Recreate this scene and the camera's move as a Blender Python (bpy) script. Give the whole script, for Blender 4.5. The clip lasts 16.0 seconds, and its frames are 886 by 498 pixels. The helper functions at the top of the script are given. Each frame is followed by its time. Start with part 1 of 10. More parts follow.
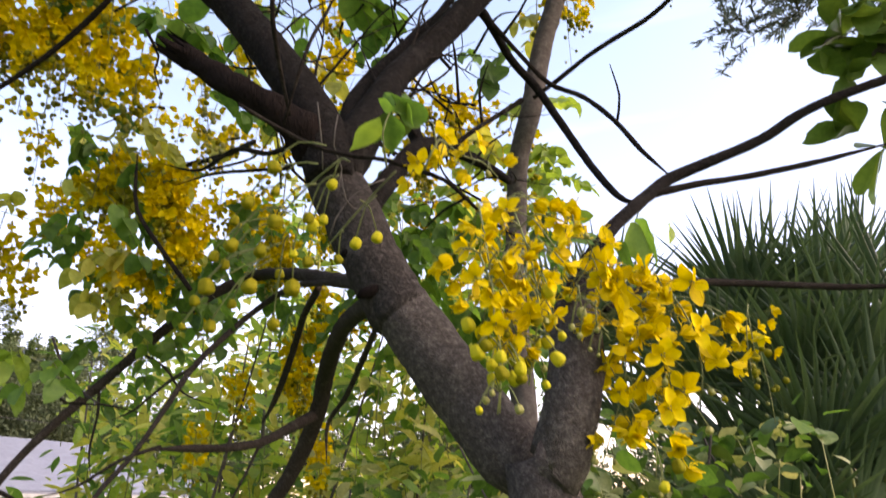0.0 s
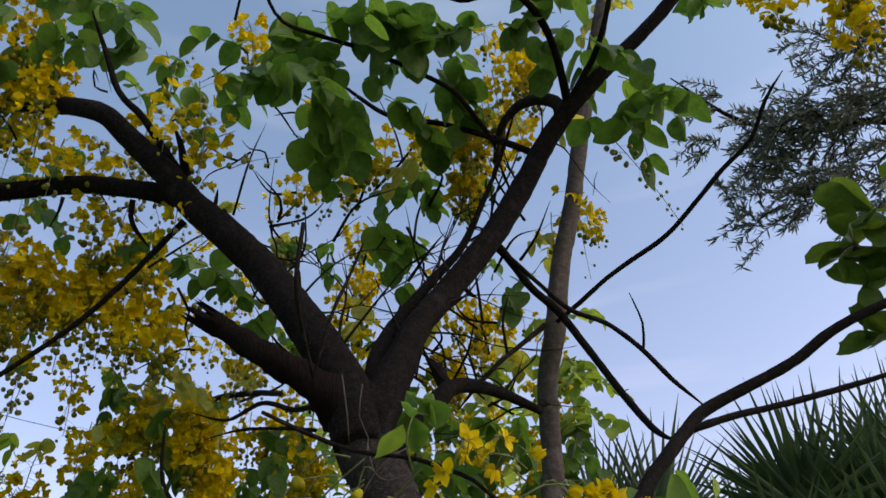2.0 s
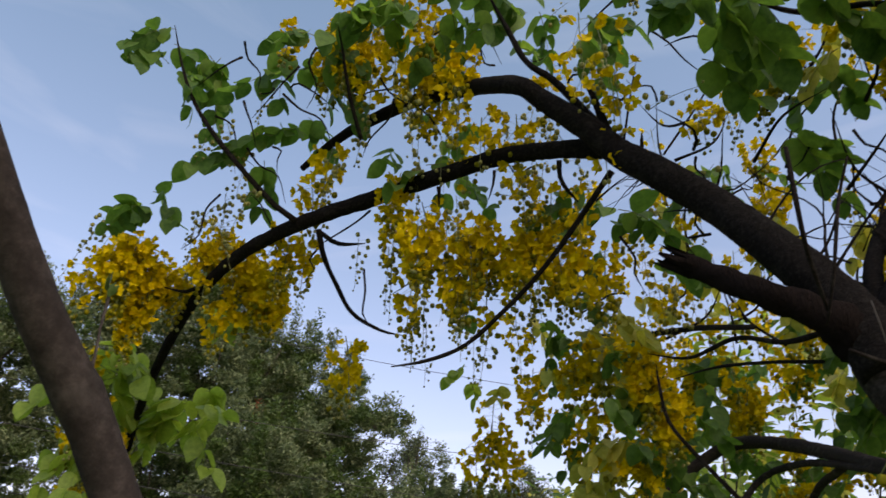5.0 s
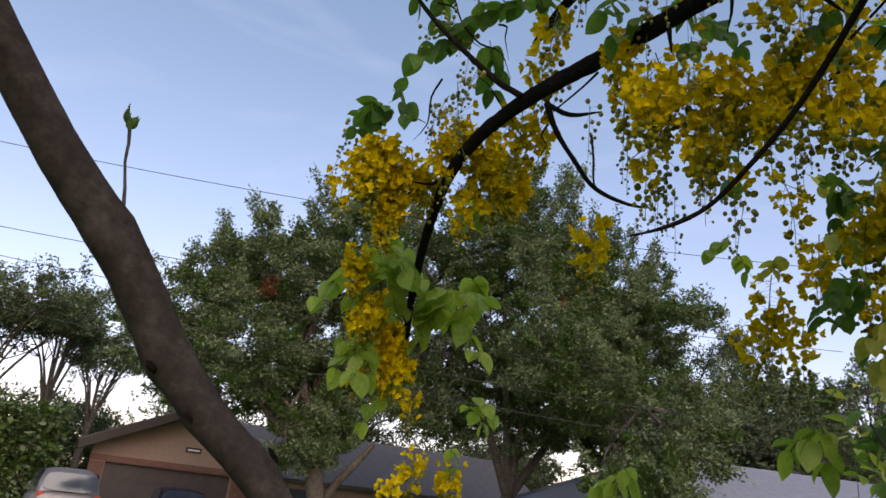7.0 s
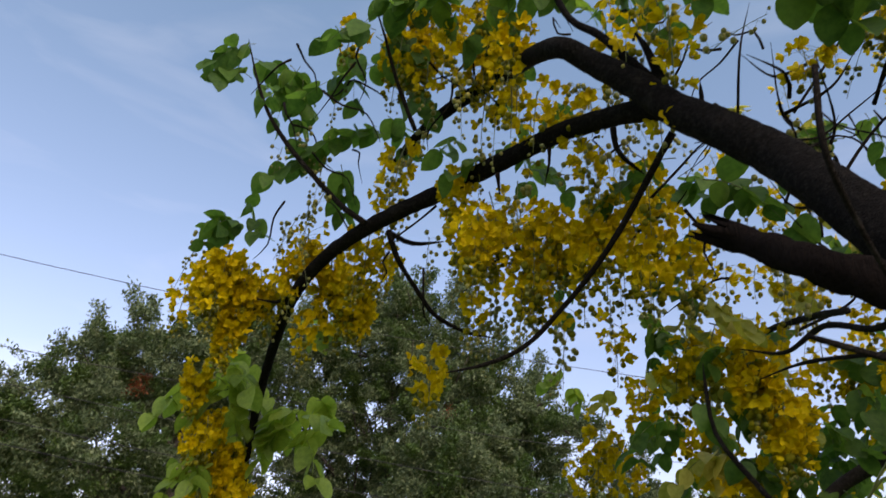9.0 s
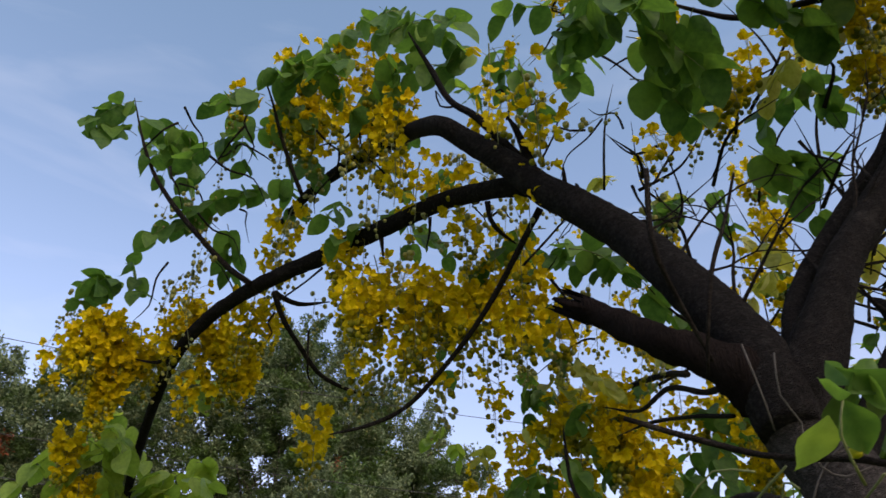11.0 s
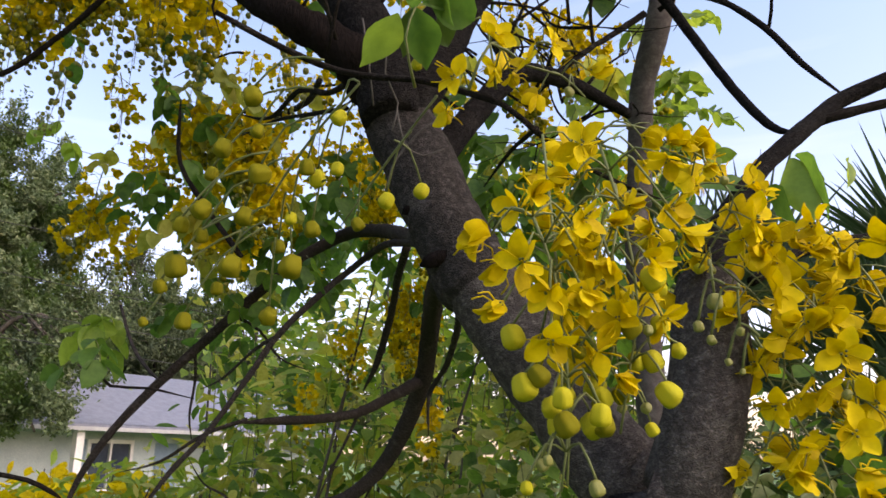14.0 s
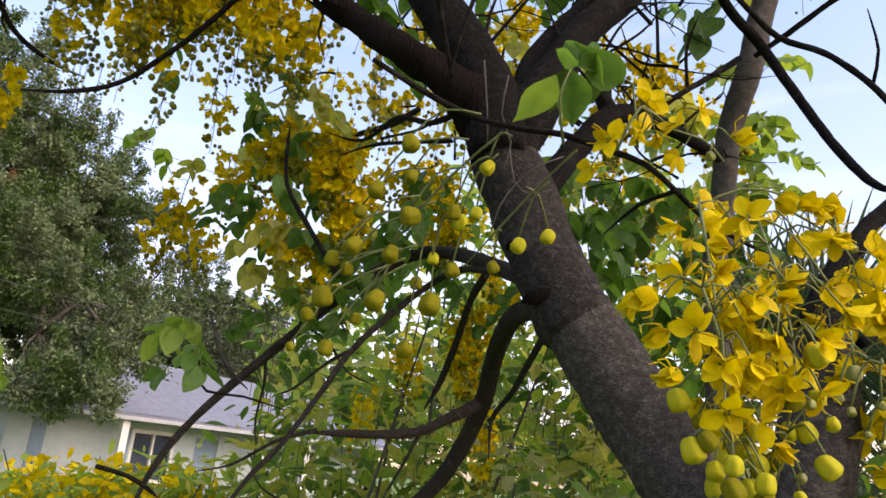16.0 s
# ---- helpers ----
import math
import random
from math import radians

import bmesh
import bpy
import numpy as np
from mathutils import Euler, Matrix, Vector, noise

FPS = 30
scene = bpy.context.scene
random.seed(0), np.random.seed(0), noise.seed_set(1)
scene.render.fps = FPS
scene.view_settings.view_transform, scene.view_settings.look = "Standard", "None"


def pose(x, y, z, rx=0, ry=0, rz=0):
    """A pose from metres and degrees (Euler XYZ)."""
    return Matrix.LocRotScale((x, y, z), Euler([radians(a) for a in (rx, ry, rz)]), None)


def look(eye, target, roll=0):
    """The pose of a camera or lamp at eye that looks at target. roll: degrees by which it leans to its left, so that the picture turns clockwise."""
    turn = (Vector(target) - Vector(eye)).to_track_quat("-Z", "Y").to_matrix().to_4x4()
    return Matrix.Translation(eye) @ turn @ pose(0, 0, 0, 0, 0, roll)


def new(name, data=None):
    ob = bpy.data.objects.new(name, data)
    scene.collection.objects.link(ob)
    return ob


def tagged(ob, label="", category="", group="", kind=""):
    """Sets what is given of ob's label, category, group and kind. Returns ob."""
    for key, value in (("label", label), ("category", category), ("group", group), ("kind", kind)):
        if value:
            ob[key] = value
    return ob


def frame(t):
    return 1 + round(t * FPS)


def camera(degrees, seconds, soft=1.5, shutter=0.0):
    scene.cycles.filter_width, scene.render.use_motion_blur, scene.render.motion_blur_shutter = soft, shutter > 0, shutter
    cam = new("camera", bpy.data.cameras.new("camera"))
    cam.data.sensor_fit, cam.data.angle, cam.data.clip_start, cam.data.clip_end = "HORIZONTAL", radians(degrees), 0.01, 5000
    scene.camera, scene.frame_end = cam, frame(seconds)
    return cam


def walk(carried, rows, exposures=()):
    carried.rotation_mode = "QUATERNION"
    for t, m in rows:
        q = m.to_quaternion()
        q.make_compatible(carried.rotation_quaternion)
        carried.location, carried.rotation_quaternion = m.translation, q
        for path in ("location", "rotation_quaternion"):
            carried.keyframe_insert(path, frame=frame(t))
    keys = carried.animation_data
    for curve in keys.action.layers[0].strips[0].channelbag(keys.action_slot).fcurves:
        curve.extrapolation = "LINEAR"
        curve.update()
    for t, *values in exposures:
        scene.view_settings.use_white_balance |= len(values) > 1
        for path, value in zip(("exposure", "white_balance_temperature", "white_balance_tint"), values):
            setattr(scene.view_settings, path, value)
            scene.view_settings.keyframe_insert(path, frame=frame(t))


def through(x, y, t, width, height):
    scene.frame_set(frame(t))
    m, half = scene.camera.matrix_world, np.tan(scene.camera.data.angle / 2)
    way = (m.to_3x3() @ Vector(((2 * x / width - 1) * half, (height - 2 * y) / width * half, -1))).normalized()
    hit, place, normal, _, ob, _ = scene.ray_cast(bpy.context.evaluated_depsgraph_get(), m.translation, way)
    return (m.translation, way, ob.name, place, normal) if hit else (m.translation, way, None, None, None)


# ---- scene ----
cam = camera(61.9, 16.0, soft=1.5, shutter=0.3)
PATH = [
    (0, (0.249, 0.126, 1.604), (-0.049, 1.983, 2.285), -1.72),
    (0.5, (0.232, 0.108, 1.657), (-0.094, 1.894, 2.494), -1.63),
    (1, (0.228, 0.100, 1.690), (-0.118, 1.834, 2.624), -2.08),
    (1.5, (0.249, 0.073, 1.721), (-0.078, 1.753, 2.756), -3.48),
    (2, (0.276, 0.068, 1.737), (-0.035, 1.702, 2.847), -4.63),
    (2.5, (0.266, 0.052, 1.749), (-0.073, 1.659, 2.889), -4.92),
    (3, (0.218, 0.057, 1.728), (-0.207, 1.637, 2.877), -4.21),
    (3.5, (0.133, 0.031, 1.760), (-0.472, 1.593, 2.853), -3.02),
    (4, (0.065, -0.020, 1.781), (-0.744, 1.475, 2.835), -1.21),
    (4.5, (0.032, -0.033, 1.785), (-0.952, 1.379, 2.804), 0.64),
    (5, (0.037, -0.063, 1.761), (-1.094, 1.263, 2.740), 1.19),
    (5.2, (0.030, -0.052, 1.756), (-1.154, 1.239, 2.721), 1.48),
    (7.3, (0.062, 0.231, 1.759), (-1.660, 0.992, 2.433), 6.35),
    (7.5, (0.072, 0.242, 1.766), (-1.643, 1.016, 2.444), 6.50),
    (8, (0.106, 0.267, 1.800), (-1.558, 1.098, 2.535), 6.43),
    (8.5, (0.122, 0.310, 1.836), (-1.440, 1.218, 2.694), 5.82),
    (9, (0.164, 0.345, 1.851), (-1.313, 1.290, 2.813), 5.58),
    (9.2, (0.175, 0.344, 1.857), (-1.266, 1.304, 2.858), 4.81),
    (11.3, (0.280, 0.299, 1.845), (-0.928, 1.469, 2.928), 0.93),
    (11.5, (0.292, 0.318, 1.831), (-0.884, 1.530, 2.903), 0.78),
    (12, (0.283, 0.412, 1.785), (-0.777, 1.764, 2.809), 0.72),
    (12.5, (0.259, 0.425, 1.764), (-0.630, 1.981, 2.652), -1.44),
    (13, (0.269, 0.417, 1.735), (-0.547, 2.084, 2.481), -1.52),
    (13.5, (0.257, 0.419, 1.719), (-0.465, 2.179, 2.338), -0.93),
    (14, (0.267, 0.405, 1.709), (-0.388, 2.213, 2.260), 0.41),
    (14.5, (0.275, 0.392, 1.698), (-0.327, 2.227, 2.216), 1.12),
    (15, (0.246, 0.370, 1.696), (-0.380, 2.200, 2.204), 2.52),
    (15.5, (0.213, 0.344, 1.709), (-0.494, 2.132, 2.260), 4.13),
    (16, (0.204, 0.340, 1.721), (-0.565, 2.091, 2.307), 5.43),
]
EXPOSURES = [(0, 2.18, 8200, 24), (0.5, 1.72, 9100, 26), (1, 1.3, 8000, 22), (1.5, 1.12, 7500, 19.5), (2.5, 1.04, 7300, 18.5), (4, 1.01, 7700, 18.5), (5, 1.12, 7750, 18.5), (7.5, 1.08, 7500, 17.5), (9, 1.08, 7400, 17.5), (11.5, 1.22, 7300, 19.5), (12.5, 1.42, 7400, 19.5), (13.5, 1.62, 7500, 20.5), (14.5, 1.82, 7650, 21.5), (16, 1.84, 7700, 21.5)]
walk(cam, [(t, look(eye, target, roll)) for t, eye, target, roll in PATH], EXPOSURES)

# ---- light ----
SUN_EL, SUN_ROT = radians(38.0), radians(100.0)
world = bpy.data.worlds.new("dusk_sky")
scene.world = world
world.use_nodes = True
wn, wl = world.node_tree.nodes, world.node_tree.links
sky = wn.new("ShaderNodeTexSky")
sky.sky_type, sky.sun_disc = "NISHITA", False
sky.sun_elevation, sky.sun_rotation = SUN_EL, SUN_ROT
sky.air_density, sky.dust_density, sky.ozone_density = 1.0, 1.6, 1.3
wn["Background"].inputs["Strength"].default_value = 0.15
# thin, faint evening cirrus
wtc, wmap, wnz, wrp, wmx = (wn.new(k) for k in ("ShaderNodeTexCoord", "ShaderNodeMapping", "ShaderNodeTexNoise", "ShaderNodeValToRGB", "ShaderNodeMix"))
wmap.inputs["Scale"].default_value = (1.6, 2.4, 9.0)
wnz.inputs["Scale"].default_value, wnz.inputs["Detail"].default_value, wnz.inputs["Distortion"].default_value = 1.7, 7.0, 0.6
wrp.color_ramp.elements[0].position, wrp.color_ramp.elements[1].position = 0.54, 0.86
wrp.color_ramp.elements[1].color = (0.07, 0.07, 0.07, 1)
wmx.data_type = "RGBA"
wl.new(wtc.outputs["Generated"], wmap.inputs["Vector"])
wl.new(wmap.outputs["Vector"], wnz.inputs["Vector"])
wl.new(wnz.outputs["Fac"], wrp.inputs["Fac"])
wl.new(wrp.outputs["Color"], wmx.inputs[0])
wl.new(sky.outputs["Color"], wmx.inputs[6])
wmx.inputs[7].default_value = (7.5, 7.2, 7.6, 1)
# evening haze: warm along the horizon, lilac above it, clear blue overhead
wsp, whz, wtm = (wn.new(k) for k in ("ShaderNodeSeparateXYZ", "ShaderNodeValToRGB", "ShaderNodeMix"))
while len(whz.color_ramp.elements) < 4:
    whz.color_ramp.elements.new(0.5)
for e, (p, c) in zip(whz.color_ramp.elements, ((0.0, (1.0, 0.8, 0.74)), (0.13, (0.97, 0.825, 0.865)), (0.4, (0.905, 0.86, 0.875)), (0.75, (0.81, 0.9, 0.865)))):
    e.position, e.color = p, (*c, 1)
wtm.data_type, wtm.blend_type = "RGBA", "MULTIPLY"
wtm.inputs[0].default_value = 1.0
wl.new(wtc.outputs["Generated"], wsp.inputs[0])
wl.new(wsp.outputs["Z"], whz.inputs["Fac"])
wl.new(wmx.outputs[2], wtm.inputs[6])
wl.new(whz.outputs["Color"], wtm.inputs[7])
wl.new(wtm.outputs[2], wn["Background"].inputs["Color"])
sun = new("sun", bpy.data.lights.new("sun", "SUN"))
sun.data.energy, sun.data.angle, sun.data.color = 0.55, radians(50), (1.0, 0.92, 0.82)
sun_way = Vector((math.sin(SUN_ROT) * math.cos(SUN_EL), math.cos(SUN_ROT) * math.cos(SUN_EL), math.sin(SUN_EL)))
sun.matrix_world = look(sun_way * 30, (0, 0, 0))

# ---- materials ----
def ramp(nt, fac, stops):
    r = nt.nodes.new("ShaderNodeValToRGB")
    while len(r.color_ramp.elements) < len(stops):
        r.color_ramp.elements.new(0.5)
    for e, (p, c) in zip(r.color_ramp.elements, stops):
        e.position, e.color = p, (*c, 1)
    nt.links.new(fac, r.inputs["Fac"])
    return r.outputs["Color"]


def tex_noise(nt, scale, detail=5.0, rough=0.6, stretch=None, coords="Object"):
    co = nt.nodes.new("ShaderNodeTexCoord").outputs[coords]
    if stretch:
        mp = nt.nodes.new("ShaderNodeMapping")
        mp.inputs["Scale"].default_value = stretch
        nt.links.new(co, mp.inputs["Vector"])
        co = mp.outputs["Vector"]
    n = nt.nodes.new("ShaderNodeTexNoise")
    n.inputs["Scale"].default_value, n.inputs["Detail"].default_value, n.inputs["Roughness"].default_value = scale, detail, rough
    nt.links.new(co, n.inputs["Vector"])
    return n.outputs["Fac"]


def mixed(nt, fac, a, b, mode="MIX"):
    m = nt.nodes.new("ShaderNodeMix")
    m.data_type, m.blend_type = "RGBA", mode
    for sock, v in ((m.inputs[0], fac), (m.inputs[6], a), (m.inputs[7], b)):
        if isinstance(v, (int, float)):
            sock.default_value = v
        elif isinstance(v, tuple):
            sock.default_value = (*v, 1)
        else:
            nt.links.new(v, sock)
    return m.outputs[2]


def bumped(nt, bsdf, height, strength, dist):
    b = nt.nodes.new("ShaderNodeBump")
    b.inputs["Strength"].default_value, b.inputs["Distance"].default_value = strength, dist
    nt.links.new(height, b.inputs["Height"])
    nt.links.new(b.outputs["Normal"], bsdf.inputs["Normal"])


def shader(name, rough=0.7, spec=0.4, metal=0.0):
    m = bpy.data.materials.new(name)
    m.use_nodes = True
    b = m.node_tree.nodes["Principled BSDF"]
    b.inputs["Roughness"].default_value, b.inputs["Metallic"].default_value = rough, metal
    b.inputs["Specular IOR Level"].default_value = spec
    return m, m.node_tree, b


def plain(name, dark, light, scale=8.0, rough=0.7, bump=0.2, dist=0.01, spec=0.4, metal=0.0, stretch=None):
    m, nt, b = shader(name, rough, spec, metal)
    f = tex_noise(nt, scale, stretch=stretch)
    g = tex_noise(nt, scale * 7, stretch=stretch)
    c = ramp(nt, f, [(0.3, dark), (0.7, light)])
    c = mixed(nt, 0.35, c, ramp(nt, g, [(0.3, tuple(v * 0.7 for v in dark)), (0.7, light)]))
    nt.links.new(c, b.inputs["Base Color"])
    if bump:
        bumped(nt, b, g, bump, dist)
    return m


def bark(name, deep, mid, top, scale=1.0, lichen=(0.3, 0.3, 0.27), crack=0.5, relief=1.0, blotch=14.0):
    m, nt, b = shader(name, 0.9, 0.06)
    st = (1, 1, 1.2)
    big = tex_noise(nt, blotch * scale)
    fine = tex_noise(nt, 80 * scale, 9, 0.78, st)
    v = nt.nodes.new("ShaderNodeTexVoronoi")
    v.feature = "DISTANCE_TO_EDGE"
    v.inputs["Scale"].default_value = 150 * scale
    co = nt.nodes.new("ShaderNodeTexCoord")
    mp = nt.nodes.new("ShaderNodeMapping")
    mp.inputs["Scale"].default_value = st
    warp = mixed(nt, 0.08, mp.outputs["Vector"], tex_noise(nt, 14 * scale), "ADD")
    nt.links.new(co.outputs["Object"], mp.inputs["Vector"])
    nt.links.new(warp, v.inputs["Vector"])
    cracks = ramp(nt, v.outputs["Distance"], [(0.0, (0.1, 0.09, 0.08)), (0.3, (1, 1, 1))])
    base = ramp(nt, fine, [(0.28, deep), (0.5, mid), (0.72, top)])
    base = mixed(nt, ramp(nt, big, [(0.56, (0, 0, 0)), (0.75, (0.4, 0.4, 0.4))]), base, lichen)
    base = mixed(nt, crack, base, cracks, "MULTIPLY")
    nt.links.new(base, b.inputs["Base Color"])
    h = mixed(nt, 0.5 if crack else 1.0, cracks, fine)
    bumped(nt, b, h, relief, 0.006 / scale)
    return m


def foliage(name, stops, through=0.45, rough=0.45, glow=(1.25, 1.2, 0.6), spots=0.25, spec=0.35):
    """Leaf or petal: colour varies from piece to piece, and light passes through."""
    m, nt, b = shader(name, rough, spec)
    geo = nt.nodes.new("ShaderNodeNewGeometry")
    n = len(stops)
    c = ramp(nt, geo.outputs["Random Per Island"], [(i / max(1, n - 1), s) for i, s in enumerate(stops)])
    s = tex_noise(nt, 60, 3)
    c = mixed(nt, spots, c, ramp(nt, s, [(0.35, tuple(0.45 * v for v in stops[0])), (0.65, stops[-1])]))
    nt.links.new(c, b.inputs["Base Color"])
    bumped(nt, b, s, 0.25, 0.002)
    t = nt.nodes.new("ShaderNodeBsdfTranslucent")
    nt.links.new(mixed(nt, 1.0, c, glow, "MULTIPLY"), t.inputs["Color"])
    mx = nt.nodes.new("ShaderNodeMixShader")
    mx.inputs[0].default_value = through
    nt.links.new(b.outputs[0], mx.inputs[1])
    nt.links.new(t.outputs[0], mx.inputs[2])
    nt.links.new(mx.outputs[0], nt.nodes["Material Output"].inputs["Surface"])
    return m


M = {
    # limb bark near-black: canopy shade and silhouette against the sky are in its colour
    "bark": bark("shaded_cassia_bark", (0.005, 0.0046, 0.0046), (0.012, 0.0108, 0.0105), (0.042, 0.038, 0.036), 1.3, (0.06, 0.056, 0.053)),
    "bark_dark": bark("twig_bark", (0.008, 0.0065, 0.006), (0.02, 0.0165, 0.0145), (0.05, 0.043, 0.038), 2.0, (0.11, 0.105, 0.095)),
    # real lichen, plus open-sky brightness put into the lower trunk's colour
    "bark_trunk": bark("lit_lichened_bark", (0.026, 0.0232, 0.022), (0.064, 0.0572, 0.0535), (0.17, 0.154, 0.145), 1.3, (0.26, 0.24, 0.226), 0.4, 0.8),
    # same trunk bark, darkened: shade under the canopy is in its colour
    "bark_upper": bark("shaded_trunk_bark", (0.013, 0.0118, 0.0112), (0.034, 0.0305, 0.0285), (0.1, 0.09, 0.085), 1.3, (0.15, 0.138, 0.13), 0.4, 0.9),
    "bark_low": bark("hanging_branch_bark", (0.014, 0.012, 0.011), (0.04, 0.034, 0.031), (0.11, 0.096, 0.088), 2.0, (0.16, 0.148, 0.136), 0.35),
    "bark_grey": bark("smooth_grey_bark", (0.03, 0.0265, 0.0255), (0.06, 0.0535, 0.051), (0.115, 0.104, 0.1), 0.6, (0.17, 0.16, 0.15), 0.0, 0.25),
    "bark_pale": bark("pale_bark", (0.012, 0.0103, 0.0097), (0.0265, 0.0225, 0.021), (0.055, 0.048, 0.0445), 0.6, (0.085, 0.077, 0.072), 0.0, 0.35, 40.0),
    "bark_oak": bark("oak_bark", (0.05, 0.042, 0.036), (0.11, 0.095, 0.082), (0.2, 0.18, 0.16), 0.12, (0.2, 0.19, 0.165), 0.4, 0.6),
    "broken": plain("broken_heartwood", (0.0035, 0.0029, 0.0028), (0.013, 0.0098, 0.009), 30, 0.95, 0.8, 0.01, 0.03, stretch=(1, 1, 0.2)),
    "vine": plain("dry_vine", (0.04, 0.036, 0.032), (0.08, 0.072, 0.064), 60, 0.8, 0.1, 0.001),
    "green_stem": plain("green_stem", (0.07, 0.09, 0.025), (0.14, 0.16, 0.05), 40, 0.6, 0.1, 0.001),
    "petal": foliage("petal", [(0.43, 0.31, 0.005), (0.6, 0.455, 0.008), (0.76, 0.6, 0.014)], 0.33, 0.6, (1.15, 1.1, 0.6), 0.3, 0.08),
    "bud": foliage("bud", [(0.24, 0.28, 0.03), (0.36, 0.36, 0.02), (0.52, 0.43, 0.012)], 0.15, 0.6, (1.1, 1.1, 0.6), 0.3, 0.1),
    # the same buds against the light: backlit darkness is put into this olive
    "bud_backlit": foliage("backlit_olive_bud", [(0.1, 0.11, 0.01), (0.155, 0.15, 0.008), (0.24, 0.21, 0.008)], 0.12, 0.7, (1.1, 1.1, 0.6), 0.4, 0.08),
    "small_bud": foliage("small_bud", [(0.1, 0.12, 0.04), (0.18, 0.19, 0.05), (0.27, 0.25, 0.05)], 0.1, 0.5, (1, 1, 0.6), 0.1),
    "leaf": foliage("leaf", [(0.04, 0.098, 0.026), (0.07, 0.152, 0.036), (0.105, 0.205, 0.047), (0.165, 0.27, 0.055)], 0.58, glow=(1.1, 1.2, 0.6), spec=0.2),
    "leaf_young": foliage("young_leaf", [(0.16, 0.27, 0.045), (0.25, 0.37, 0.065), (0.34, 0.45, 0.095)], 0.58),
    "leaf_yellow": foliage("yellowing_leaf", [(0.24, 0.28, 0.045), (0.35, 0.37, 0.065), (0.44, 0.41, 0.085), (0.52, 0.52, 0.22)], 0.58),
    "leaf_pale": foliage("variegated_leaf", [(0.1, 0.17, 0.05), (0.3, 0.34, 0.17), (0.5, 0.5, 0.3)], 0.4),
    "leaf_oak": foliage("oak_leaf", [(0.044, 0.068, 0.041), (0.094, 0.138, 0.077), (0.155, 0.212, 0.117), (0.245, 0.3, 0.175)], 0.38, 0.7, spec=0.1),
    "leaf_far": foliage("far_leaf", [(0.05, 0.07, 0.04), (0.09, 0.115, 0.06)], 0.25, 0.6, spec=0.15),
    "leaf_hedge": foliage("hedge_leaf", [(0.045, 0.085, 0.02), (0.08, 0.14, 0.035)], 0.3),
    "leaf_red": foliage("withered_leaf", [(0.16, 0.045, 0.02), (0.25, 0.08, 0.03)], 0.2),
    "leaf_broad": foliage("broad_leaf", [(0.06, 0.12, 0.025), (0.1, 0.18, 0.04), (0.15, 0.23, 0.06)], 0.4, 0.35),
    "needle": foliage("needle", [(0.1, 0.125, 0.1), (0.17, 0.2, 0.165)], 0.2, 0.5, (1, 1, 0.8)),
    "palm": foliage("palm_blade", [(0.024, 0.05, 0.026), (0.045, 0.082, 0.043), (0.09, 0.138, 0.078)], 0.25, 0.4, (1.1, 1.2, 0.6), 0.15, 0.5),
    "grass": foliage("grass_blade", [(0.07, 0.14, 0.025), (0.13, 0.22, 0.04), (0.2, 0.28, 0.07)], 0.4),
    "soil": plain("lawn_ground", (0.07, 0.13, 0.03), (0.15, 0.23, 0.065), 1.5, 0.95, 0.6, 0.03),
    "asphalt": plain("asphalt", (0.04, 0.04, 0.042), (0.07, 0.07, 0.07), 6, 0.9, 0.3, 0.01),
    "shingle_grey": plain("blue_grey_shingle", (0.15, 0.165, 0.21), (0.23, 0.25, 0.31), 5, 0.85, 0.4, 0.02),
    "shingle_dark": plain("dark_shingle", (0.045, 0.043, 0.05), (0.085, 0.082, 0.092), 5, 0.85, 0.4, 0.02),
    "stucco": plain("tan_stucco", (0.2, 0.145, 0.122), (0.27, 0.195, 0.163), 9, 0.9, 0.3, 0.01),
    "brick_red": plain("red_brick", (0.1, 0.052, 0.044), (0.17, 0.085, 0.07), 9, 0.9, 0.3, 0.01),
    "wall_mint": plain("pale_mint_siding", (0.29, 0.35, 0.35), (0.38, 0.44, 0.44), 4, 0.7, 0.1, 0.01),
    "white": plain("white_trim", (0.5, 0.5, 0.5), (0.68, 0.68, 0.67), 6, 0.5, 0.05, 0.002),
    "gutter": plain("grey_gutter", (0.26, 0.27, 0.28), (0.36, 0.37, 0.38), 6, 0.6, 0.05, 0.002),
    "trim_dark": plain("brown_trim", (0.02, 0.015, 0.013), (0.04, 0.03, 0.025), 12, 0.7, 0.1, 0.004),
    "garage": plain("brown_garage_door", (0.035, 0.028, 0.028), (0.06, 0.048, 0.047), 4, 0.6, 0.1, 0.004),
    "blue_wall": plain("slate_blue_siding", (0.12, 0.18, 0.24), (0.18, 0.25, 0.31), 5, 0.7, 0.1, 0.01),
    "paint_grey": plain("silver_grey_car_paint", (0.12, 0.116, 0.126), (0.165, 0.16, 0.172), 2, 0.38, 0.0, 0.0, 0.5, 0.35),
    "paint_navy": plain("navy_car_paint", (0.015, 0.018, 0.035), (0.03, 0.035, 0.06), 2, 0.25, 0.0, 0.0, 0.6, 0.2),
    "glass_dark": plain("tinted_glass", (0.03, 0.04, 0.06), (0.05, 0.062, 0.09), 2, 0.06, 0.0, 0.0, 0.9),
    "lamp_red": plain("red_tail_lamp", (0.3, 0.02, 0.015), (0.42, 0.05, 0.03), 20, 0.25, 0.0, 0.0, 0.6),
    "rubber": plain("black_rubber", (0.015, 0.015, 0.015), (0.03, 0.03, 0.03), 20, 0.8, 0.1, 0.002),
    "chrome": plain("chrome", (0.5, 0.5, 0.5), (0.65, 0.65, 0.65), 5, 0.2, 0.0, 0.0, 0.5, 1.0),
    "cable": plain("black_cable", (0.02, 0.02, 0.022), (0.04, 0.04, 0.043), 5, 0.8, 0.0, 0.0),
}

